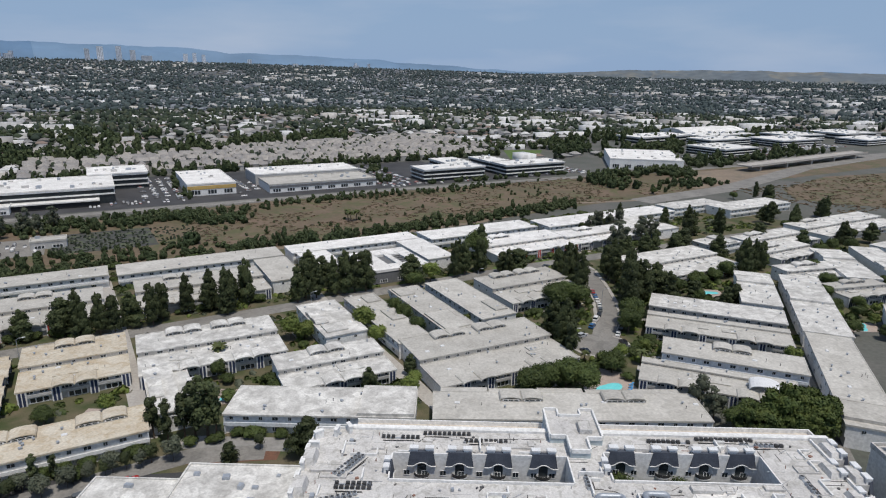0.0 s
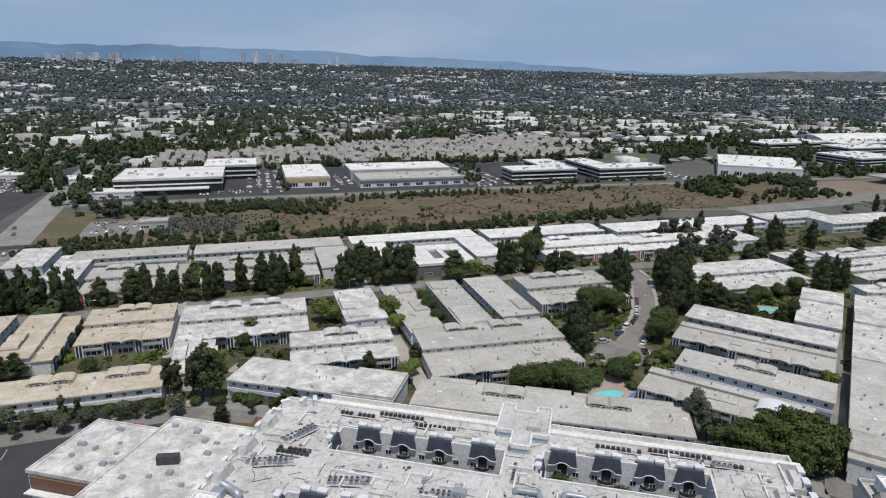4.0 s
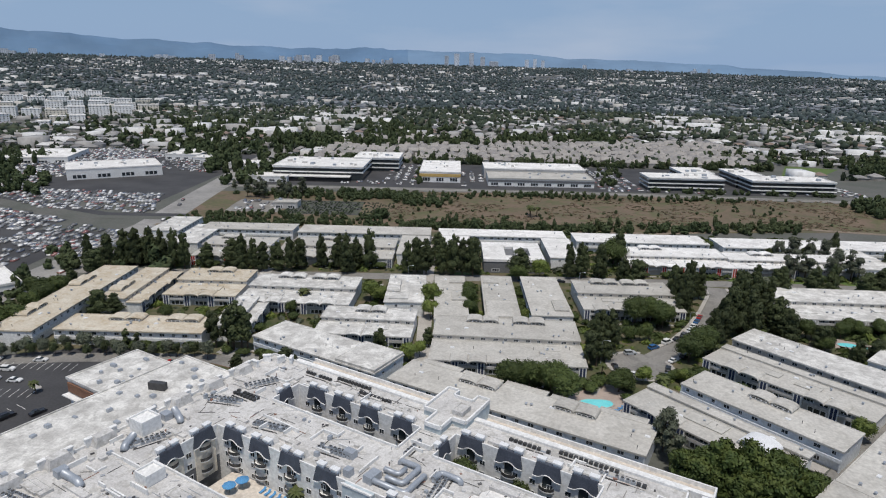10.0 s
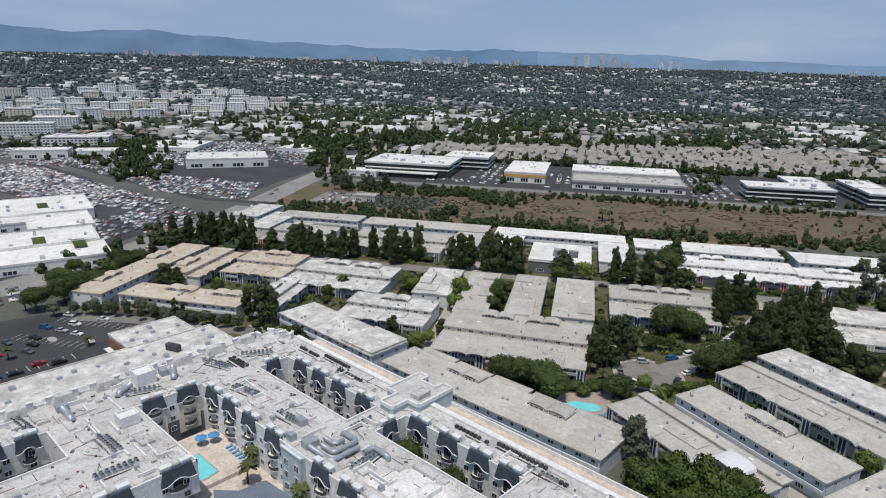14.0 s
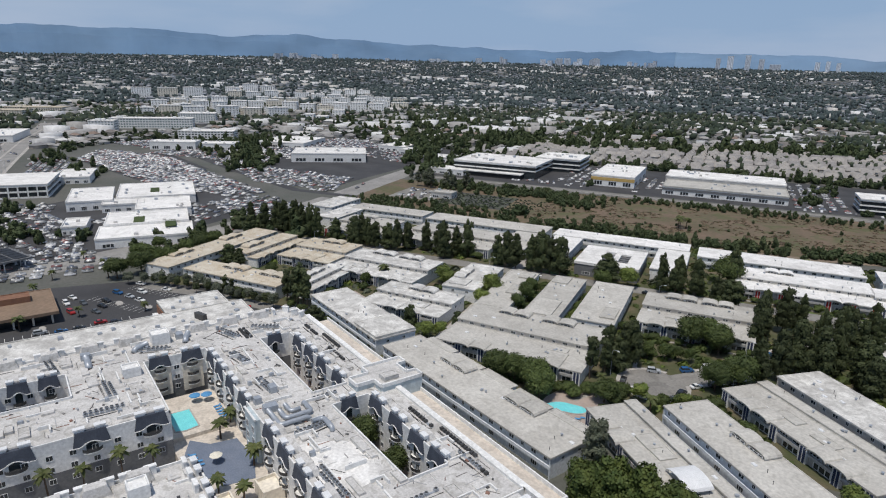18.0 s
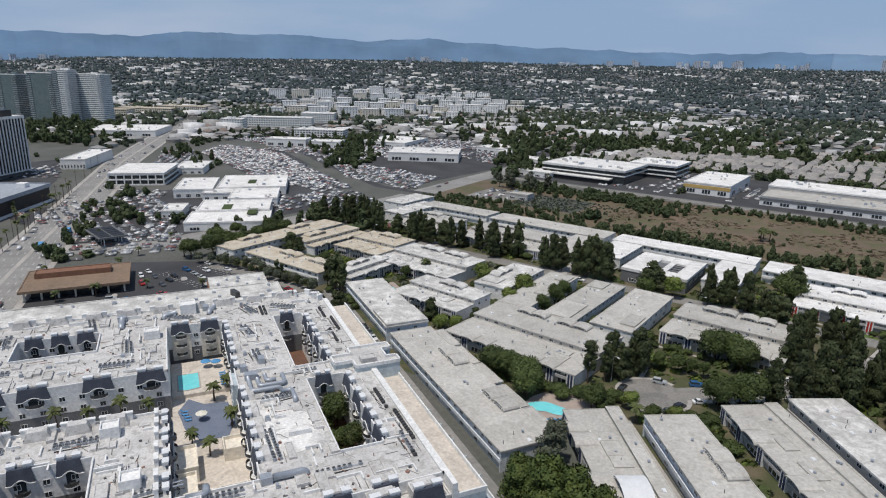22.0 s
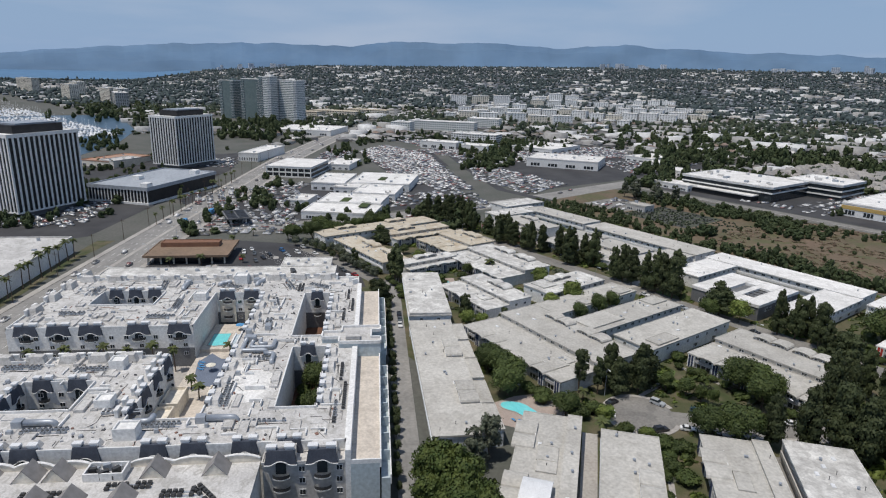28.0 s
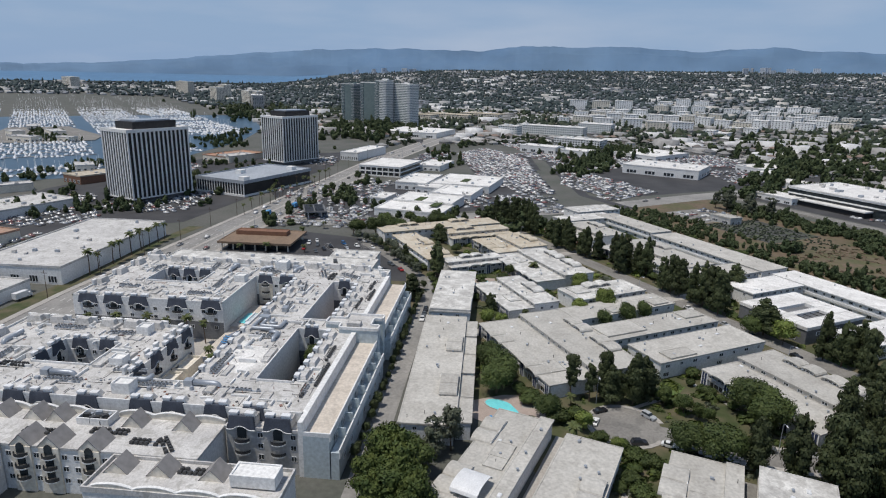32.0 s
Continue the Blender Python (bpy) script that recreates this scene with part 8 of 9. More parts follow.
scatter("moored_boats", BOATV, BOATF, bx, by, bx * 0 + .2, R0.uniform(7, 13, n) * np.where(R0.rand(n) < .06, 1.6, 1), R0.uniform(2.3, 3.5, n), R0.uniform(1.5, 3.2, n), A + R0.uniform(-.14, .14, n) + R0.choice([0, np.pi], n), M["boat"], "crowded white boats moored in the harbour", "boats")
masts = R0.rand(n) < .4
scatter("boat_masts", FLAT_V, FLAT_F, bx[masts], by[masts], bx[masts] * 0 + 2, bx[masts] * 0 + .13, bx[masts] * 0 + .13, R0.uniform(9, 14, masts.sum()), bx[masts] * 0, M["white_plastic"], "thin boat masts", "boats")


# ---- trees ----
RT = np.random.RandomState(8)


def crown(name, blobs, leaves, size, material, core=.78, droop=0.0):
    """A crown of many small bent leaf tufts on a set of overlapping blobs, over a rough dark core."""
    V, F = [], []
    B = np.array(blobs, float)
    area = (B[:, 3] * B[:, 4])
    pick = RT.choice(len(B), leaves, p=area / area.sum())
    d = RT.normal(size=(leaves, 3))
    d /= np.linalg.norm(d, axis=1)[:, None]
    d[:, 2] = np.where(d[:, 2] < -.55, -d[:, 2], d[:, 2])
    rad = RT.uniform(.5, 1.4, leaves)[:, None]
    C = B[pick, :3] + d * rad * np.stack([B[pick, 3], B[pick, 3], B[pick, 4]], 1)
    a = np.cross(d, RT.normal(size=(leaves, 3)))
    a /= np.linalg.norm(a, axis=1)[:, None]
    b = np.cross(d, a) + d * RT.uniform(-.6, .6, (leaves, 1)) + np.array((0, 0, -droop))
    s = size * RT.uniform(.6, 1.35, (leaves, 1))
    P = np.stack([C - a * s * .5 - b * s * .5, C + a * s * .5 - b * s * .45, C + a * s * .35 + b * s * .55 + d * s * .3, C - a * s * .4 + b * s * .5 + d * s * .2], 1).reshape(-1, 3)
    V = [tuple(p) for p in P]
    F = [(4 * i, 4 * i + 1, 4 * i + 2, 4 * i + 3) for i in range(leaves)]
    for x, y, z, r, h in blobs:
        o = len(V)
        w = 1 + RT.uniform(-.16, .16, len(ICO2[0]))
        V += [(x + p[0] * r * core * k, y + p[1] * r * core * k, z + p[2] * h * core * k) for p, k in zip(ICO2[0], w)]
        F += [tuple(o + i for i in f) for f in ICO2[1]]
    me = bpy.data.meshes.new(name)
    me.from_pydata(V, [], F)
    me.materials.append(material)
    return me


def trunk(h, r, limbs, spread):
    mb = Mesh()
    bend_ = [(RT.uniform(-.25, .25) * k, RT.uniform(-.25, .25) * k, h * k / 3) for k in range(4)]
    bend_[0] = (0, 0, -.2)
    for k in range(3):
        mb.cyl(bend_[k], bend_[k + 1], r * (1 - .25 * k), r * (1 - .25 * (k + 1)), n=7, caps=False)
    for i in range(limbs):
        t = .45 + .5 * i / max(1, limbs)
        a = RT.uniform(0, 6.28)
        z = h * t
        mb.cyl((0, 0, z), (math.cos(a) * spread * RT.uniform(.6, 1), math.sin(a) * spread * RT.uniform(.6, 1), z + spread * RT.uniform(.3, .7)), r * .42, r * .12, n=5, caps=False)
    return mb.data("trunk", M["bark"])


def pine_blobs(h, w):
    """Dense irregular conifer: a bulky column of lobes with a rounded, ragged head."""
    out = []
    z = h * .18
    while z < h * .97:
        t = z / h
        r = w * (math.sin(math.pi * (.16 + .80 * t)) ** .65) * RT.uniform(.78, 1.12)
        n = 3 if t < .85 else 1
        a0 = RT.uniform(0, 6.28)
        for i in range(n):
            a = a0 + 2.1 * i + RT.uniform(-.4, .4)
            o = r * RT.uniform(.34, .84) if n > 1 else r * .15
            out.append((math.cos(a) * o, math.sin(a) * o, z + RT.uniform(-.7, .5), r * RT.uniform(.36, .66), h * RT.uniform(.05, .09)))
        z += h * .095
    return out


def round_blobs(h, w, n):
    out = [(0, 0, h * .56, w * .62, h * .3)]
    for i in range(n):
        a, e = RT.uniform(0, 6.28), RT.uniform(-.25, 1)
        out.append((math.cos(a) * w * .58 * (1 - .35 * max(e, 0)), math.sin(a) * w * .58 * (1 - .35 * max(e, 0)), h * (.55 + .27 * e), w * RT.uniform(.30, .46), h * RT.uniform(.13, .2)))
    return out


def airy_blobs(h, w, n):
    out = []
    for i in range(n):
        a, t = RT.uniform(0, 6.28), RT.uniform(.3, .97)
        o = w * RT.uniform(.1, .8) * (1.15 - .6 * t)
        out.append((math.cos(a) * o, math.sin(a) * o, h * t, w * RT.uniform(.18, .34), h * RT.uniform(.05, .09)))
    return out


KINDS = {}
H0 = 12.0
KINDS["pine"] = [(trunk(9, .32, 4, 1.2), crown("crown", pine_blobs(H0, 3.3 * k), 8500, .38, M["leaf_dark"], core=.46)) for k in (.85, 1.0, 1.2, 1.05, 1.1)]
KINDS["slim"] = [(trunk(10, .26, 6, 1.2), crown("crown", airy_blobs(H0, 2.3, 30), 3400, .36, M["leaf_dark"], core=.42)) for _ in range(3)]
KINDS["ficus"] = [(trunk(5, .4, 5, 2.5), crown("crown", round_blobs(H0 * .9, 5.4, 18), 8500, .38, M["leaf_mid"], core=.62)) for _ in range(3)]
KINDS["stone_pine"] = [(trunk(6, .4, 6, 2.5), crown("crown", airy_blobs(H0 * 1.0, 6.4, 52), 12000, .44, M["leaf_pine"], core=.55, droop=-.4)) for _ in range(3)]
KINDS["eucalyptus"] = [(trunk(9, .24, 7, 2.2), crown("crown", airy_blobs(H0, 3.9, 26), 3200, .38, M["leaf_grey"], core=.5, droop=.5)) for _ in range(2)]
KINDS["olive"] = [(trunk(6, .2, 5, 1.8), crown("crown", round_blobs(H0, 5.0, 11), 2200, .55, M["leaf_grey"], core=.66)) for _ in range(3)]
KINDS["light"] = [(trunk(5, .25, 5, 2.0), crown("crown", round_blobs(H0, 5.2, 12), 3000, .55, M["leaf_light"], core=.7)) for _ in range(2)]
KINDS["bush"] = [(trunk(3, .2, 4, 2.0), crown("crown", [(x, y, z * .8, r, h) for x, y, z, r, h in round_blobs(H0, 8.5, 12)], 2200, .95, M["leaf_mid"], core=.8)) for _ in range(3)]
KINDS["tall_green"] = [(trunk(6, .35, 5, 2.0), crown("crown", round_blobs(H0, 4.4, 16), 5200, .40, M["leaf_mid"], core=.6)) for _ in range(2)]
KINDS["hedge_tree"] = [(trunk(5, .22, 4, 1.4), crown("crown", round_blobs(H0, 3.8, 10), 2400, .45, M["leaf_dark"], core=.72)) for _ in range(2)]
LABELS = {"pine": "dense dark green conifer with an uneven crown", "slim": "tall slender tree with loose dark foliage", "ficus": "broad round dark green tree", "stone_pine": "broad fresh green pine beside the blocks", "eucalyptus": "airy grey-green eucalyptus with gaps", "olive": "small grey-green street tree", "light": "bright yellow-green leafy tree", "bush": "rounded green garden shrub", "tall_green": "leafy green garden tree", "hedge_tree": "small dark tree along the service alley"}


def clear_of_blocks(x, y, pad=1.2):
    for cx, cy, L, W, ang in BLOCKS:
        c, s = math.cos(radians(ang)), math.sin(radians(ang))
        u, v = (x - cx) * c + (y - cy) * s, -(x - cx) * s + (y - cy) * c
        du, dv = L / 2 + pad - abs(u), W / 2 + pad - abs(v)
        if du > 0 and dv > 0:
            if du < dv:
                u += math.copysign(du, u)
            else:
                v += math.copysign(dv, v)
            x, y = cx + u * c - v * s, cy + u * s + v * c
    return x, y


def clear_of_court(x, y):
    """Keeps trunks off the court street and its turning circle."""
    d = Vector((x - 57, y - 223))
    if d.length < 13:
        d = d.normalized() * 13.5
        x, y = 57 + d.x, 223 + d.y
    for (xa, ya), (xb, yb) in zip(COURT[1:-1], COURT[2:]):
        s = Vector((xb - xa, yb - ya))
        t = min(1, max(0, ((x - xa) * s.x + (y - ya) * s.y) / s.length_squared))
        q = Vector((x - xa - s.x * t, y - ya - s.y * t))
        if q.length < 7:
            q = q.normalized() * 7.5 if q.length > .01 else Vector((-7.5, 0))
            x, y = xa + s.x * t + q.x, ya + s.y * t + q.y
    return x, y


rt = random.Random(21)
TOTAL = {}


def plant(kind, spots, z=0.0):
    for x, y, h in spots:
        x, y = clear_of_court(*clear_of_blocks(x, y, .9 if kind == "bush" else 1.4))
        i = TOTAL.get(kind, 0)
        TOTAL[kind] = i + 1
        tr_, cr_ = KINDS[kind][i % len(KINDS[kind])]
        k = h / H0
        w = k * rt.uniform(.9, 1.15)
        if kind == "pine" and h > 15:
            w = k * rt.uniform(.48, .66)
        name = "shrub" if kind == "bush" else "tree"
        if kind == "bush":
            ob = new(name, cr_)
            ob.matrix_basis = pose(x, y, z, 0, 0, rt.uniform(0, 360)) @ Matrix.Diagonal((w, w, k, 1))
            tagged(ob, LABELS[kind], "shrub", group="district shrubs")
            continue
        r = thing(name, pose(x, y, z, 0, 0, rt.uniform(0, 360)) @ Matrix.Diagonal((w, w, k, 1)), LABELS[kind], "shrub" if kind == "bush" else "tree", group="district " + name + "s")
        part("trunk", tr_, None, r)
        part("crown", cr_, None, r)


# street rows and courts of the tan and white groups
plant("pine", [(-196, 192, 20), (-190, 194, 21), (-184, 198, 20), (-179, 201, 19), (-172, 203, 20), (-167, 205, 20), (-201, 186, 18), (-208, 180, 17), (-188, 201, 19), (-186, 159, 9), (-195, 174, 13), (-144, 147, 11), (-140, 153, 9), (-165, 221, 12), (-140, 217, 17), (-136, 222, 18), (-132, 225, 16), (-153, 227, 15), (-146, 224, 17)])
plant("pine", [(-128, 231, 14), (-120, 232, 19), (-119, 238, 17), (-107, 256, 18), (-98, 258, 16), (-91, 259, 20), (-69, 262, 18), (-66, 265, 20), (-62, 268, 18), (-55, 272, 18), (-50, 275, 20), (-46, 277, 20), (-41, 279, 21), (-103, 249, 17), (-95, 246, 20), (-26, 181, 9), (-14, 195, 8), (-58, 143, 6), (-38, 146, 12), (-112, 246, 17)])
# conifers round the community building and the bright rows
plant("pine", [(1, 303, 18), (6, 307, 18), (14, 311, 19), (19, 341, 19), (62, 308, 16), (37, 290, 9), (35, 300, 10), (26, 311, 12), (-62, 284, 15), (-65, 300, 14), (3, 314, 16)])
# the tall belt along the court street
plant("pine", [(78, 261, 20), (80, 269, 22), (86, 271, 20), (82, 279, 22), (85, 289, 20), (88, 297, 18), (81, 299, 20), (84, 317, 18), (57, 279, 20), (56, 290, 18), (58, 303, 20), (52, 299, 18), (76, 252, 16), (92, 306, 16), (87, 281, 17), (77, 308, 18)])
plant("pine", [(41, 219, 17), (45, 227, 17), (40, 231, 14), (47, 221, 12), (123, 268, 10), (112, 276, 10)])
plant("slim", [(42, 208, 15), (44, 214, 13)])
plant("eucalyptus", [(*uv(-70, 447), 13), (*uv(-62, 450), 16), (*uv(-56, 444), 14), (*uv(-44, 453), 16), (*uv(-37, 448), 13), (*uv(-29, 458), 15), (*uv(-88, 470), 10), (*uv(-80, 478), 9)])
plant("ficus", [(45, 261, 13), (51, 267, 13), (56, 262, 12), (26, 182, 11), (31, 185.5, 12), (38, 187, 12), (43, 185, 11), (56, 200, 9), (71, 236, 11), (74, 244, 13), (13, 338, 17), (-172, 140, 11), (-18, 284, 9), (-118, 159, 6), (-168, 132, 10), (-180, 150, 10)])
plant("ficus", [(132, 304, 8), (118, 293, 7), (108, 285, 7), (124, 299, 7), (82, 277, 8), (47, 393, 8), (82, 406, 8)])
plant("stone_pine", [(87, 158, 11), (93, 160, 14), (99, 163, 14), (104, 167, 12), (98, 156, 11), (104, 160, 12), (110, 166, 10)])
plant("ficus", [(83, 163, 9), (88, 166, 10), (116, 170, 8)])
plant("tall_green", [(44, 236.5, 7), (48, 241.5, 7), (54, 247, 6), (51, 245, 6), (-14, 226, 9), (-20, 236, 11), (-24, 244, 10), (-82, 197, 7)])
plant("eucalyptus", [(76, 173.5, 13), (79, 169, 11), (88, 395, 13), (96, 362, 17), (110, 386, 17), (121, 384, 16), (95, 405, 14), (103, 407, 14), (120, 416, 14), (101, 372, 15)])
plant("slim", [(-78, 151, 13), (-74, 153, 14), (-71, 153, 18), (-68, 154, 19), (-66, 155, 15), (-88, 151, 13), (-103, 132, 8), (-99, 134, 7)])
plant("olive", [(-127, 110, 7), (-123, 114, 6), (-120, 120, 6), (-115, 124, 7), (-109, 126, 6), (-104, 129, 5), (-94, 131, 6), (-86, 137, 6), (-80, 140, 5), (-73, 143, 7), (-131, 104, 6), (-136, 98, 6), (-98, 127, 6), (-90, 134, 5)])
plant("light", [(-62, 222, 9), (-56, 221, 8), (-13, 180, 7), (-30, 233, 11), (123, 209, 7), (-11, 294, 10), (9, 241, 5), (-103, 166, 6), (-12, 186, 6), (72, 218, 5), (-22, 222, 8), (60, 214, 6)])
plant("ficus", [(-147, 95, 11), (-149, 106, 13), (-158, 113, 13), (-166, 109, 12), (-155, 121, 11), (-180, 142, 12), (-176, 148, 10), (-186, 122, 9)])
plant("pine", [(100, 318, 16), (107, 340, 15), (114, 345, 16), (92, 330, 15), (128, 352, 14), (134, 357, 15), (96, 283, 15), (100, 276, 13), (28, 304, 16), (33, 307, 15), (-20, 290, 15)])
# east of the court and between the white wings
plant("pine", [(152, 318, 19), (160, 323, 17), (156, 327, 15), (79, 308, 18), (172, 397, 18), (150, 395, 20), (155, 399, 16), (118, 422, 16), (222, 435, 17), (235, 412, 18), (267, 447, 18), (244, 385, 14), (262, 387, 14), (130, 272, 10)])
plant("ficus", [(120, 298, 8), (137, 316, 10), (106, 284, 9), (113, 274, 7), (162, 238, 7), (173, 234, 7), (198, 268, 7), (182, 268, 7), (98, 416, 9), (203, 264, 8), (176, 258, 6), (214, 300, 7), (222, 300, 8), (210, 352, 9), (226, 366, 9), (238, 368, 9)])
plant("light", [(165, 254, 5), (178, 250, 5), (186, 262, 5), (168, 330, 8), (203, 256, 5)])
# far right of the district
plant("pine", [(140, 410, 16), (153, 402, 17), (175, 409, 16), (255, 530, 16), (266, 531, 13), (234, 458, 12), (232, 413, 16), (273, 462, 14), (159, 333, 16), (165, 325, 17), (240, 393, 10), (150, 345, 14), (262, 520, 14), (205, 372, 14), (196, 380, 13), (220, 440, 13)])
plant("ficus", [(253, 394, 9), (225, 418, 8), (174, 545, 7), (236, 528, 7), (183, 300, 9), (190, 320, 9), (176, 280, 8), (168, 262, 8), (210, 350, 9), (150, 300, 7)])
plant("hedge_tree", [(x + rt.uniform(-2, 2), 149.2 + rt.uniform(-.3, .4), rt.uniform(3, 5.5)) for x in range(-50, 92, 5)])
plant("hedge_tree", [(-130 + 5.2 * k + rt.uniform(-1, 1), 108 + 3.4 * k + rt.uniform(-1, 1), rt.uniform(4, 6.5)) for k in range(11)])
# planting beds between blocks
rows = []
for u0, v0, u1, v1, n in ((103, 190, 103, 243, 15), (124, 190, 124, 242, 13), (60, 188, 60, 240, 9), (10, 165, 48, 165, 9), (88, 146, 136, 146, 12), (8, 186, 52, 186, 8), (147, 202, 196, 202, 12), (-30, 168, 0, 168, 6), (-42, 272, -6, 272, 7), (10, 276, 60, 276, 9), (186, 267, 238, 267, 9), (242, 267, 300, 267, 9), (210, 200, 300, 200, 10), (90, 346, 320, 346, 26), (-80, 350, 60, 350, 20)):
    for i in range(n):
        t = (i + rt.random()) / n
        x, y = uv(u0 + (u1 - u0) * t + rt.uniform(-.8, .8), v0 + (v1 - v0) * t + rt.uniform(-1, 1))
        rows.append((x, y, rt.uniform(1.8, 4.2)))
plant("bush", rows)
plant("bush", [(-74, 186, 4), (-60, 187, 4), (-94, 134, 4), (58, 203, 5), (66, 215, 4), (49, 201, 4), (48, 195, 4), (55, 209, 4), (14, 228, 6), (22, 251, 4), (85, 219, 4), (90, 221, 4), (77, 226, 4), (56, 214, 4), (45, 196, 4), (60, 195, 3), (64, 221, 4), (74, 222, 4), (80, 221, 3), (88, 216, 3), (96, 213, 3), (104, 211, 3), (112, 207, 3)])
plant("bush", [(x, y, h) for x, y, h in ((4, 121, 3), (12, 120, 4), (20, 122, 4), (40, 122, 4), (48, 124, 5), (56, 122, 4), (64, 124, 4), (-8, 48, 4), (-8, 57, 5), (60, 56, 4), (66, 62, 4))], 1.0)
plant("tall_green", [(40, 125, 10), (54, 126, 9), (16, 121, 8), (-8, 52, 9), (62, 59, 8)], 1.0)


def palm_meshes(h, r, n, fl):
    tr_ = Mesh()
    for k in range(4):
        tr_.cyl((.12 * math.sin(k), .1 * k, h * k / 4 - (.2 if k == 0 else 0)), (.12 * math.sin(k + 1), .1 * (k + 1), h * (k + 1) / 4), r * (1.15 - .1 * k), r * (1.05 - .1 * k), n=8, caps=False)
    fr = Mesh()
    for i in range(n):
        a, e = 2.4 * i, RT.uniform(-.5, .95)
        d = Vector((math.cos(a), math.sin(a), 0))
        side = Vector((-d.y, d.x, 0))
        pts = []
        for k in range(6):
            t = k / 5
            p = Vector((0, .4, h)) + d * (fl * t * math.cos(e * (1 - .3 * t))) + Vector((0, 0, fl * (t * math.sin(e) - .55 * t * t)))
            pts.append(p)
        for k in range(5):
            w0, w1 = .42 * fl * .5 * math.sin(math.pi * (.15 + .85 * k / 5)) ** .7, .42 * fl * .5 * math.sin(math.pi * (.15 + .85 * (k + 1) / 5)) ** .7 if k < 4 else .03
            for sg in (-1, 1):
                a0, a1 = pts[k], pts[k + 1]
                fr.quad(tuple(a0), tuple(a1), tuple(a1 + side * sg * w1 - Vector((0, 0, w1 * .5))), tuple(a0 + side * sg * w0 - Vector((0, 0, w0 * .5))))
    return tr_.data("trunk", M["bark"]), fr.data("fronds", M["leaf_palm"])


PALMS = [palm_meshes(10, .22, 26, 2.4), palm_meshes(7, .3, 30, 3.2)]


def palm(x, y, z, k, v, label="fan palm with a slender trunk"):
    r = thing("palm_tree", pose(x, y, z, 0, 0, rt.uniform(0, 360)) @ Matrix.Scale(k, 4), label, "palm tree", group="palms")
    part("trunk", PALMS[v][0], None, r)
    part("fronds", PALMS[v][1], None, r)


for x, y in ((20.5, 33), (20.5, 44), (20.3, 56), (20.4, 63), (20.5, 71), (21, 78)):
    palm(x, y, .4, rt.uniform(.85, 1.05), 0, "fan palm before the white condominium wall")
for x, y in ((17, 95), (33, 98.3), (39, 88), (12, 99), (45, 92)):
    palm(x, y, 3.2, rt.uniform(.6, .8), 1, "short palm in the courtyard")
for k in range(9):
    palm(-46 - k * 9 + rt.uniform(-2, 2), -13.5, 0, rt.uniform(.9, 1.3), 0, "fan palm on the boulevard verge")
for k in range(14):
    palm(-190 - k * 13, 4 + k * 1.1 + rt.uniform(-1, 1), 0, rt.uniform(.7, 1.1), 0, "fan palm along the boulevard")
for k in range(12):
    palm(-255 - k * 7.5, -2 - 1.8 * (k - 11) - 18, 0, rt.uniform(.7, .9), 0, "fan palm before the parking garage")
for x, y in ((-141, 30), (-100, 55), (-98, 40), (-141, 62), (-97, 98), (-104, 75), (-150, 92), (-160, 70), (-170, 92), (-190, 86), (-150, 110)):
    palm(x, y, 0, rt.uniform(.55, .85), 1, "palm in the car park bed")
for x, y in ((-71, 420), (-68, 424), (-74, 426)):
    palm(x, y, 0, 1.0, 1, "shaggy palm in the dry channel")
palm(-82, 201, 0, 1.0, 1, "palm in a garden court")
palm(48, 208, 0, .6, 1, "palm beside the turning circle")
palm(68, 207, 0, .8, 1, "palm beside the turning circle")


# low planting that fills the beds between the apartment blocks
n = 7600
gu, gv = R0.uniform(-62, 400, n), R0.uniform(130, 350, n)
gx_, gy_ = gu * math.cos(radians(30)) - gv * math.sin(radians(30)), gu * math.sin(radians(30)) + gv * math.cos(radians(30))
m = (gy_ > 156) & ((gy_ > 176) | (gx_ < -80)) & (np.abs(gv - 258) > 6.5)
for cx, cy, L, W, ang in BLOCKS:
    c, s = math.cos(radians(ang)), math.sin(radians(ang))
    u, v = (gx_ - cx) * c + (gy_ - cy) * s, -(gx_ - cx) * s + (gy_ - cy) * c
    m &= ~((np.abs(u) < L / 2 + .9) & (np.abs(v) < W / 2 + .9))
for x, y, r in ((57, 223, 13), (51.6, 189, 13), (-69, 175, 10), (122, 286, 6), (171, 247, 6), (-104, 163, 6)):
    m &= np.hypot(gx_ - x, gy_ - y) > r
for line, wd in ((COURT, 6.5), ([(107, 150), (122, 200), (148, 283)], 3.5), ([(-75, 150.5), (105, 151.5)], 5), ([(-98, 333), (-58.8, 265), (-10.5, 185.4), (-1, 170)], 3.8), ([(-180, 302), (-126, 218.7), (-84.3, 152)], 3.8), ([(66, 204.2), (114.5, 187.2)], 3.2), ([(80.5, 250.2), (129, 232)], 3.2)):
    for (xa, ya), (xb, yb) in zip(line[:-1], line[1:]):
        d = np.array((xb - xa, yb - ya), float)
        t = np.clip(((gx_ - xa) * d[0] + (gy_ - ya) * d[1]) / (d @ d), 0, 1)
        m &= np.hypot(gx_ - xa - t * d[0], gy_ - ya - t * d[1]) > wd
clump = np.array([noise.noise(Vector((float(a) * .06, float(b) * .06, 5.0))) for a, b in zip(gx_, gy_)])
m &= clump > -.22
gx_, gy_ = gx_[m], gy_[m]
n = len(gx_)
hue = R0.rand(n)
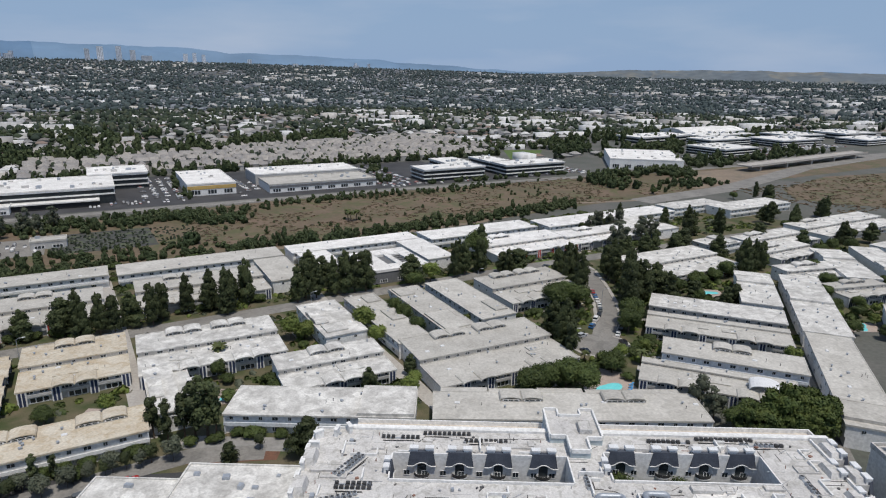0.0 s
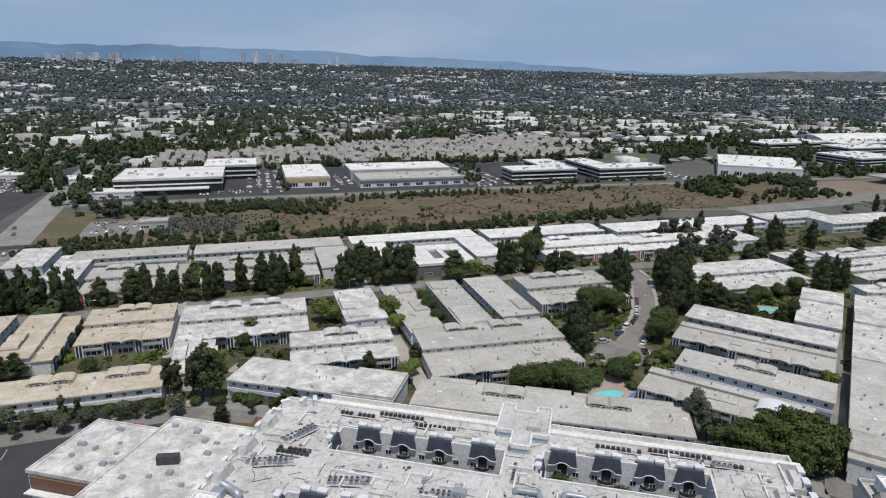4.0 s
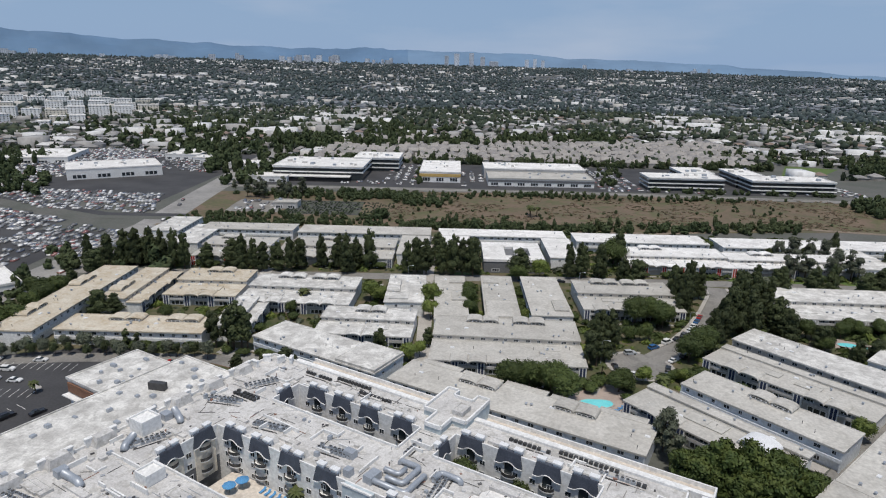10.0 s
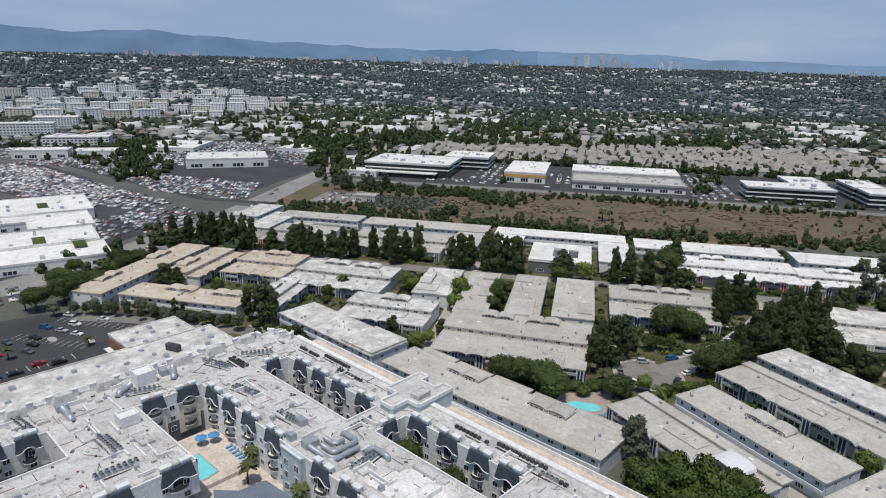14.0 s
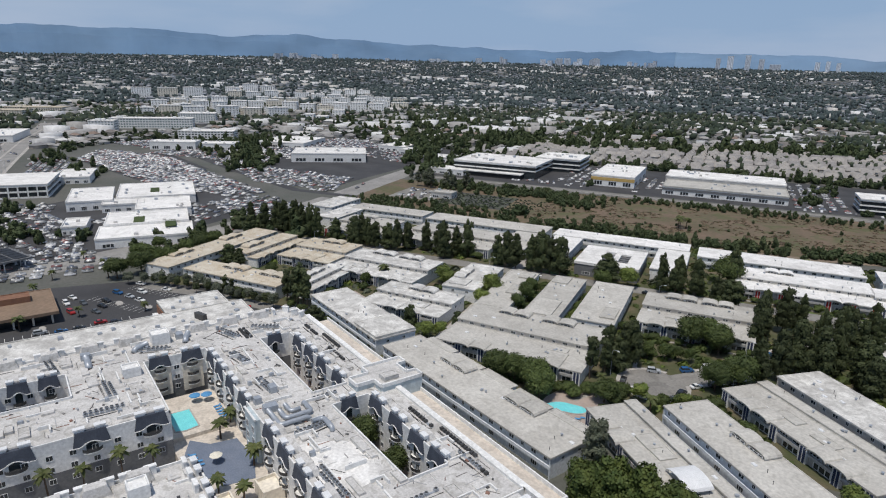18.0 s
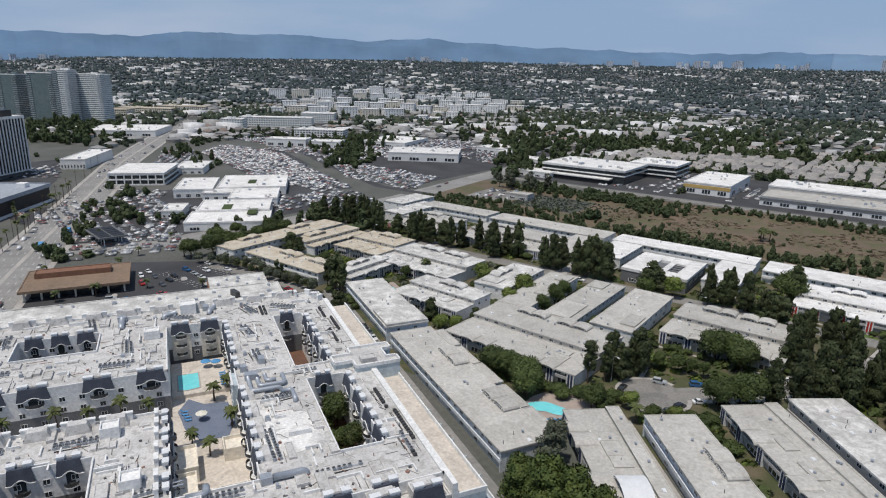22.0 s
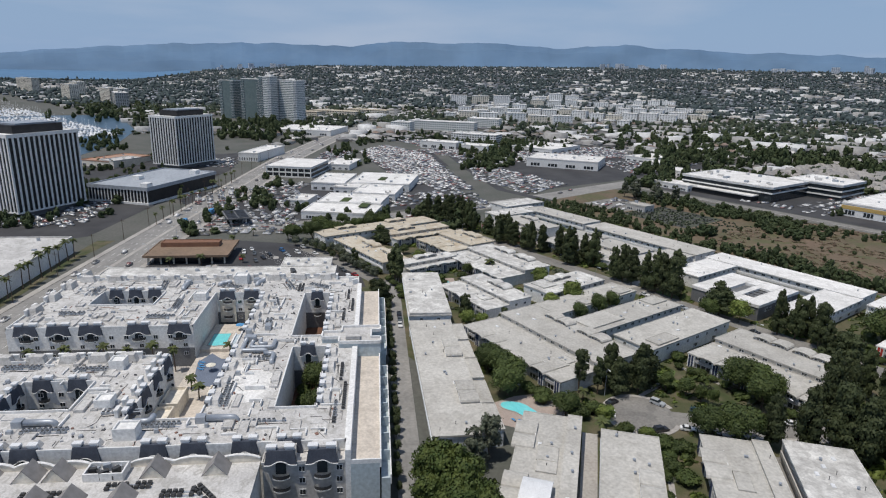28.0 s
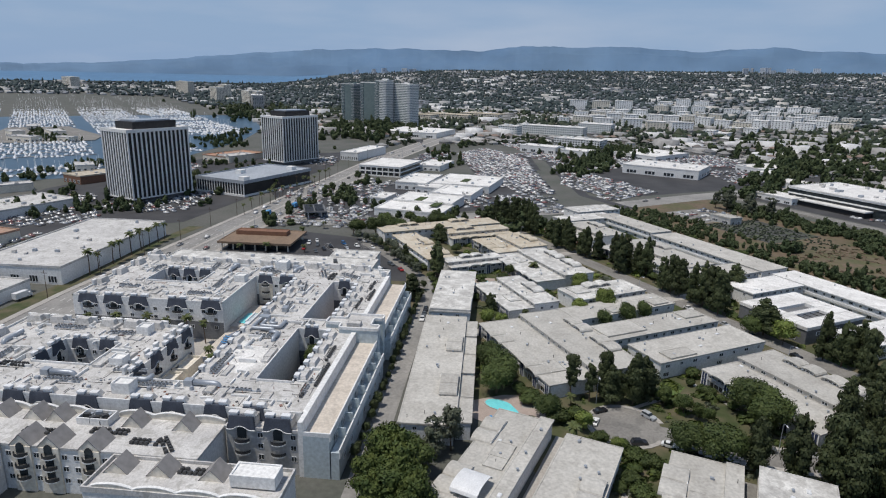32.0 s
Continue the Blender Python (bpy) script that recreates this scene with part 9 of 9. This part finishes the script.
for lo, hi, mt, lb in ((0, .6, "leaf_mid", "dark green garden planting between the blocks"), (.6, .85, "leaf_light", "yellow-green garden planting between the blocks"), (.85, 1, "leaf_grey", "grey-green garden planting between the blocks")):
    k = (hue >= lo) & (hue < hi)
    w = R0.uniform(.7, 2.0, k.sum()) * np.where(R0.rand(k.sum()) < .2, 1.9, 1)
    scatter("garden_planting", *SMALL, gx_[k], gy_[k], w * .4, w, w * R0.uniform(.8, 1.2, k.sum()), w * R0.uniform(.6, 1.2, k.sum()), R0.uniform(0, 6.28, k.sum()), M[mt], lb, "planting")


# ---- cars that can be told apart ----
def car_meshes(L, W, Hb, Hr, kind):
    """Body shell with rounded ends, a glazed cabin with a roof, and wheels."""
    prof = [(-L / 2, .35), (-L / 2 + .05, Hb * .8), (-L / 2 + .35, Hb), (L / 2 - .5, Hb * .95), (L / 2 - .08, Hb * .72), (L / 2, .38), (L / 2 - .1, .25), (-L / 2 + .1, .25)]
    body = Mesh()
    vs = [(x, -W / 2 * (.94 if i in (0, 5) else 1), z) for i, (x, z) in enumerate(prof)] + [(x, W / 2 * (.94 if i in (0, 5) else 1), z) for i, (x, z) in enumerate(prof)]
    n = len(prof)
    body.add(vs, [tuple(range(n)), tuple(range(2 * n - 1, n - 1, -1))] + [(i, n + i, n + (i + 1) % n, (i + 1) % n) for i in range(n)])
    x0, x1 = (-L * .46, L * .18) if kind == "suv" else (-L * .36, L * .16)
    i0, i1 = (.18, .55) if kind == "suv" else (.55, .75)
    cab = Mesh().add([(x0, -W * .46, Hb - .02), (x1, -W * .46, Hb - .02), (x1, W * .46, Hb - .02), (x0, W * .46, Hb - .02), (x0 + i0, -W * .38, Hr - .06), (x1 - i1, -W * .38, Hr - .06), (x1 - i1, W * .38, Hr - .06), (x0 + i0, W * .38, Hr - .06)],
                     [(4, 5, 6, 7), (0, 1, 5, 4), (1, 2, 6, 5), (2, 3, 7, 6), (3, 0, 4, 7)])
    roof_ = Mesh().box(x0 + i0 - .03, x1 - i1 + .03, -W * .40, W * .40, Hr - .07, Hr)
    return body, cab, roof_


WHEEL = Mesh().cyl((0, -.1, .32), (0, .1, .32), .32, n=12).data("wheel", M["rubber"])
CARS = {}


def car(x, y, ang, paint, kind="sedan", z=.1):
    key = (paint, kind)
    if key not in CARS:
        dims = {"sedan": (4.6, 1.82, .92, 1.43), "suv": (4.7, 1.9, 1.08, 1.72), "van": (5.2, 2.0, 1.2, 2.0)}[kind]
        b, c_, r_ = car_meshes(*dims, "suv" if kind != "sedan" else "sedan")
        CARS[key] = (b.data("body", M["car_" + paint]), c_.data("cabin_glass", M["glass"]), r_.data("roof", M["car_" + paint]), dims)
    b, c_, r_, dims = CARS[key]
    o = thing("car", pose(x, y, z, 0, 0, ang), paint + " " + {"sedan": "saloon car", "suv": "sport utility car", "van": "tall van"}[kind] + " parked on asphalt", "car", group="parked cars")
    part("body", b, None, o)
    part("cabin_glass", c_, None, o)
    part("roof", r_, None, o)
    for sx in (-.31, .31):
        for sy in (-1, 1):
            part("wheel", WHEEL, None, o, at=Matrix.Translation((sx * dims[0], sy * (dims[1] / 2 - .1), 0)))


for x, y, a, p_, k in ((50, 216.6, 120, "black", "sedan"), (56.6, 214.2, 160, "white", "sedan"), (51.5, 230.6, 40, "silver", "suv"), (67.2, 220, 80, "grey", "sedan"), (66.3, 225, 100, "black", "suv"), (57.6, 240.6, 62, "blue", "suv"), (60.9, 248.6, 66, "white", "van"), (63.4, 254, 75, "black", "sedan"), (65, 259.6, 80, "grey", "suv"), (65.9, 265.4, 82, "white", "sedan"), (66.2, 271.5, 86, "white", "sedan"), (66.5, 277.5, 87, "blue", "sedan"), (66.6, 283.5, 88, "red", "sedan"), (66.4, 233.2, 70, "white", "sedan"), (69.2, 239.2, 68, "black", "suv"), (71, 246, 70, "grey", "sedan"),
                      (-26.5, 153.4, 0, "black", "sedan"), (-20.5, 153.5, 0, "grey", "sedan"), (-15, 153.4, 0, "white", "sedan")):
    car(x, y, a, p_, k)
PK = ("white", "black", "grey", "silver", "black", "white", "blue", "red")
for i, (x, y, a) in enumerate(((-122, 72, 10), (-128, 75, 20), (-119, 78, 12), (-110, 72.6, 15), (-111, 84, 28), (-117, 86.4, 24), (-125, 92, 30), (-117.6, 95.4, 30), (-110.4, 98.3, 30), (-120.6, 101, 30), (-105.6, 81, 24), (-92.8, 81, 92), (-89, 86, 90), (-90, 73.5, 90), (-90.5, 67.6, 92), (-93, 61, 90), (-132.6, 102.7, 30), (-118.7, 110.6, 35), (-88, 127, 40), (-80, 133.6, 30), (-84, 92, 90), (-78, 60, 90), (-72, 70, 92), (-74, 45, 90), (-72, 53, 90), (-86, 40, 90))):
    car(x, y, a, PK[(i * 5) % 8], "suv" if i % 3 == 0 else "sedan")
for i in range(7):
    x, y = uv(92 + i * 19 + rt.uniform(-4, 4), 255)
    car(x, y, 30, PK[(i * 3) % 8], "sedan")
# stall lines in the car park
sl = Mesh()
for x0, y0, n, a, w in ((-131, 99, 12, 30, 2.75), (-124, 82, 12, 30, 2.75), (-92, 50, 16, 90, 2.75), (-66, 40, 18, 90, 2.75)):
    c, s = math.cos(radians(a)), math.sin(radians(a))
    for i in range(n):
        sl.rbox(x0 + i * w * c, y0 + i * w * s, .085, .095, .14, 5.0, a)
single("stall_lines", sl, M["paint_line"], "white parking stall lines", "road marking", kind="structure")
for x, y, r_ in ((-112, 90.5, 3), (-101, 100, 2.6), (-98, 62, 2.6)):
    single("car_park_island", Mesh().prism([(x + r_ * math.cos(t * .785), y + r_ * .5 * math.sin(t * .785)) for t in range(8)], 0, .25), M["concrete"], "raised kerbed island in the car park", "kerb", kind="structure")
truck = thing("box_truck", pose(-12, -20.5, .1, 0, 0, 170), "white box truck parked beside the boulevard", "truck")
part("cargo_box", Mesh().box(-4, 2.2, -1.2, 1.2, .9, 3.5), M["white_plastic"], truck)
part("cab", Mesh().add([(2.3, -1.1, .5), (4.3, -1.1, .5), (4.3, 1.1, .5), (2.3, 1.1, .5), (2.3, -1.1, 2.4), (3.5, -1.05, 2.4), (3.5, 1.05, 2.4), (2.3, 1.1, 2.4), (4.3, -1.1, 1.4), (4.3, 1.1, 1.4)], [(3, 2, 1, 0), (4, 5, 6, 7), (0, 1, 8, 5, 4), (2, 3, 7, 6, 9), (1, 2, 9, 8), (8, 9, 6, 5), (3, 0, 4, 7)]), M["white_plastic"], truck)
for sx in (-2.6, 3.2):
    for sy in (-1.05, 1.05):
        part("wheel", WHEEL, None, truck, at=Matrix.Translation((sx, sy, 0)) @ Matrix.Scale(1.35, 4))

for x, y, a in ((-190, 21.5, 176), (-220.5, 31, 176)):
    bt = thing("box_truck", pose(x, y, .1, 0, 0, a), "blue box truck on the boulevard", "truck")
    part("cargo_box", Mesh().box(-4.6, 2.2, -1.25, 1.25, .9, 3.6), M["canvas_blue"], bt)
    part("cab", Mesh().add([(2.3, -1.1, .5), (4.3, -1.1, .5), (4.3, 1.1, .5), (2.3, 1.1, .5), (2.3, -1.1, 2.4), (3.5, -1.05, 2.4), (3.5, 1.05, 2.4), (2.3, 1.1, 2.4), (4.3, -1.1, 1.4), (4.3, 1.1, 1.4)], [(3, 2, 1, 0), (4, 5, 6, 7), (0, 1, 8, 5, 4), (2, 3, 7, 6, 9), (1, 2, 9, 8), (8, 9, 6, 5), (3, 0, 4, 7)]), M["white_plastic"], bt)
    for sx in (-2.9, 3.2):
        for sy in (-1.05, 1.05):
            part("wheel", WHEEL, None, bt, at=Matrix.Translation((sx, sy, 0)) @ Matrix.Scale(1.35, 4))
# poles along the boulevard
PO = Mesh().cyl((0, 0, 0), (0, 0, 13), .16, .10, n=7).data("pole", M["bark"])
CRS = Mesh().box(-1.3, 1.3, -.08, .08, 11.6, 11.8).data("crossarm", M["bark"])
for k in range(16):
    x = 20 - k * 34
    y = float(np.interp(-x, [-p[0] for p in BLVD], [p[1] for p in BLVD])) - 16.5
    p_ = thing("utility_pole", pose(x, y, 0, 0, 0, 90), "tall wooden utility pole beside the boulevard", "utility pole", group="utility poles")
    part("pole", PO, None, p_)
    part("crossarm", CRS, None, p_)
LP = Mesh().cyl((0, 0, 0), (0, 0, 9), .11, .07, n=6).data("pole", M["metal"])
LA = tube(bend((0, 0, 8.8), (0, 0, 9.8), (2.2, 0, 9.8)), .06, 5).data("arm", M["metal"])
LH = Mesh().box(1.8, 2.8, -.16, .16, 9.68, 9.86).data("lamp_head", M["white_plastic"])
for k in range(14):
    x = -30 - k * 38
    y = float(np.interp(-x, [-p[0] for p in BLVD], [p[1] for p in BLVD])) + 15.5
    p_ = thing("street_lamp", pose(x, y, 0, 0, 0, -90), "grey street lamp with a curved arm", "street lamp", group="street lamps")
    part("pole", LP, None, p_)
    part("arm", LA, None, p_)
    part("lamp_head", LH, None, p_)
for x, y, a in ((66, 262, 0), (73, 243, 180), (45, 216, 0), (12, 286, 30), (-60, 249, 30), (-150, 196, 30)):
    p_ = thing("street_lamp", pose(x, y, 0, 0, 0, a), "grey street lamp on the residential street", "street lamp", group="street lamps")
    part("pole", LP, None, p_)
    part("arm", LA, None, p_)
    part("lamp_head", LH, None, p_)

# white shade sail over the pool-side roof patio, and roof coatings
ss = thing("shade_sail", pose(98.6, 180, 6.2, 0, 0, -22), "bright white canopy over a roof terrace", "canopy")
part("canopy", vault(9, 7, 1.6), M["white_plastic"], ss)
for sx in (-3.8, 3.8):
    part("post", Mesh().cyl((sx, -3, 0), (sx, -3, .7), .08, n=6), M["metal"], ss)
for k in range(5):
    lounger(58 + k * .6, 184 + k * 1.8, .1, -60, "dark sun lounger on the brick patio")

# condominium roof: small litter of curbs, pipes and pads
lit = Mesh()
for _ in range(1100):
    x, y = rs.uniform(CX0 + 1.5, CX1 - 1.5), rs.uniform(CY0 + 1.5, CY1 - 1.5)
    if not (inside(x - 1, y) and inside(x + 1, y) and inside(x, y - 1) and inside(x, y + 1)):
        continue
    k = rs.random()
    if k < .45:
        lit.rbox(x, y, RZ, RZ + rs.uniform(.1, .45), rs.uniform(.25, .9), rs.uniform(.25, .7), rs.uniform(0, 90))
    elif k < .8:
        lit.rbox(x, y, RZ, RZ + .12, rs.uniform(1.5, 5), .12, rs.choice((0, 90, 0, 90, 35)))
    else:
        lit.cyl((x, y, RZ), (x, y, RZ + rs.uniform(.4, .9)), .09, n=5)
part("roof_litter", lit, M["roof_litter"], condo, "small pipes, pads and vents strewn on the roof")["kind"] = "stuff"
# low kerb walls stepping round the roof
for _ in range(60):
    for _t in range(15):
        x, y = rs.uniform(CX0 + 3, CX1 - 3), rs.uniform(CY0 + 3, CY1 - 3)
        L, W = rs.uniform(3, 8), rs.uniform(1.5, 3.2)
        if all(inside(x + sx * L / 2, y + sy * W / 2) for sx in (-1.1, 1.1) for sy in (-1.1, 1.1)):
            part("roof_curb", slab(x - L / 2, x + L / 2, y - W / 2, y + W / 2, RZ + rs.uniform(.25, .7), .7, .15, .2), M["roof_condo"], condo)
            break

# bundles of refrigerant lines beside the condensers, and pale low walls
cab = Mesh()
for x, y, n_, a in ROWS_C:
    c, q = math.cos(radians(a)), math.sin(radians(a))
    for k in range(3):
        o = -1.0 - .16 * k
        L = n_ * 1.18 * rs.uniform(.5, 1.0)
        mx_, my_ = x + (L / 2) * c - o * q, y + (L / 2) * q + o * c
        if inside(mx_ - .4, my_) and inside(mx_ + .4, my_):
            cab.rbox(mx_, my_, RZ, RZ + .1, L, .09, a + rs.uniform(-2, 2))
    b = a + rs.choice((90, -90)) + rs.uniform(-25, 25)
    px, py = x, y
    for k in range(5):
        qx, qy = px + 1.3 * math.cos(radians(b)), py + 1.3 * math.sin(radians(b))
        if not (inside(qx - .6, qy) and inside(qx + .6, qy)):
            break
        cab.rbox((px + qx) / 2, (py + qy) / 2, RZ, RZ + .1, 1.4, .12, b)
        px, py, b = qx, qy, b + rs.uniform(-30, 30)
part("cable_run", cab, M["metal_dark"], condo, "dark refrigerant lines beside the condensers")["kind"] = "stuff"
wl2 = Mesh()
for _ in range(150):
    x, y = rs.uniform(CX0 + 3, CX1 - 3), rs.uniform(CY0 + 3, CY1 - 3)
    L, a = rs.uniform(2.5, 7), rs.choice((0, 90))
    dx, dy = (L / 2, .5) if a == 0 else (.5, L / 2)
    if all(inside(x + sx * dx, y + sy * dy) for sx in (-1, 1) for sy in (-1, 1)):
        wl2.rbox(x, y, RZ - .02, RZ + rs.uniform(.5, 1.2), L, .35, a)
        if rs.random() < .5:
            b = L / 2 - .2
            wl2.rbox(x + (b if a == 0 else 1.2), y + (1.2 if a == 0 else b), RZ - .02, RZ + rs.uniform(.5, 1.0), 2.4, .35, 90 - a)
part("upstand_wall", wl2, M["white_wall"], condo, "low white upstand walls on the roof")["kind"] = "stuff"
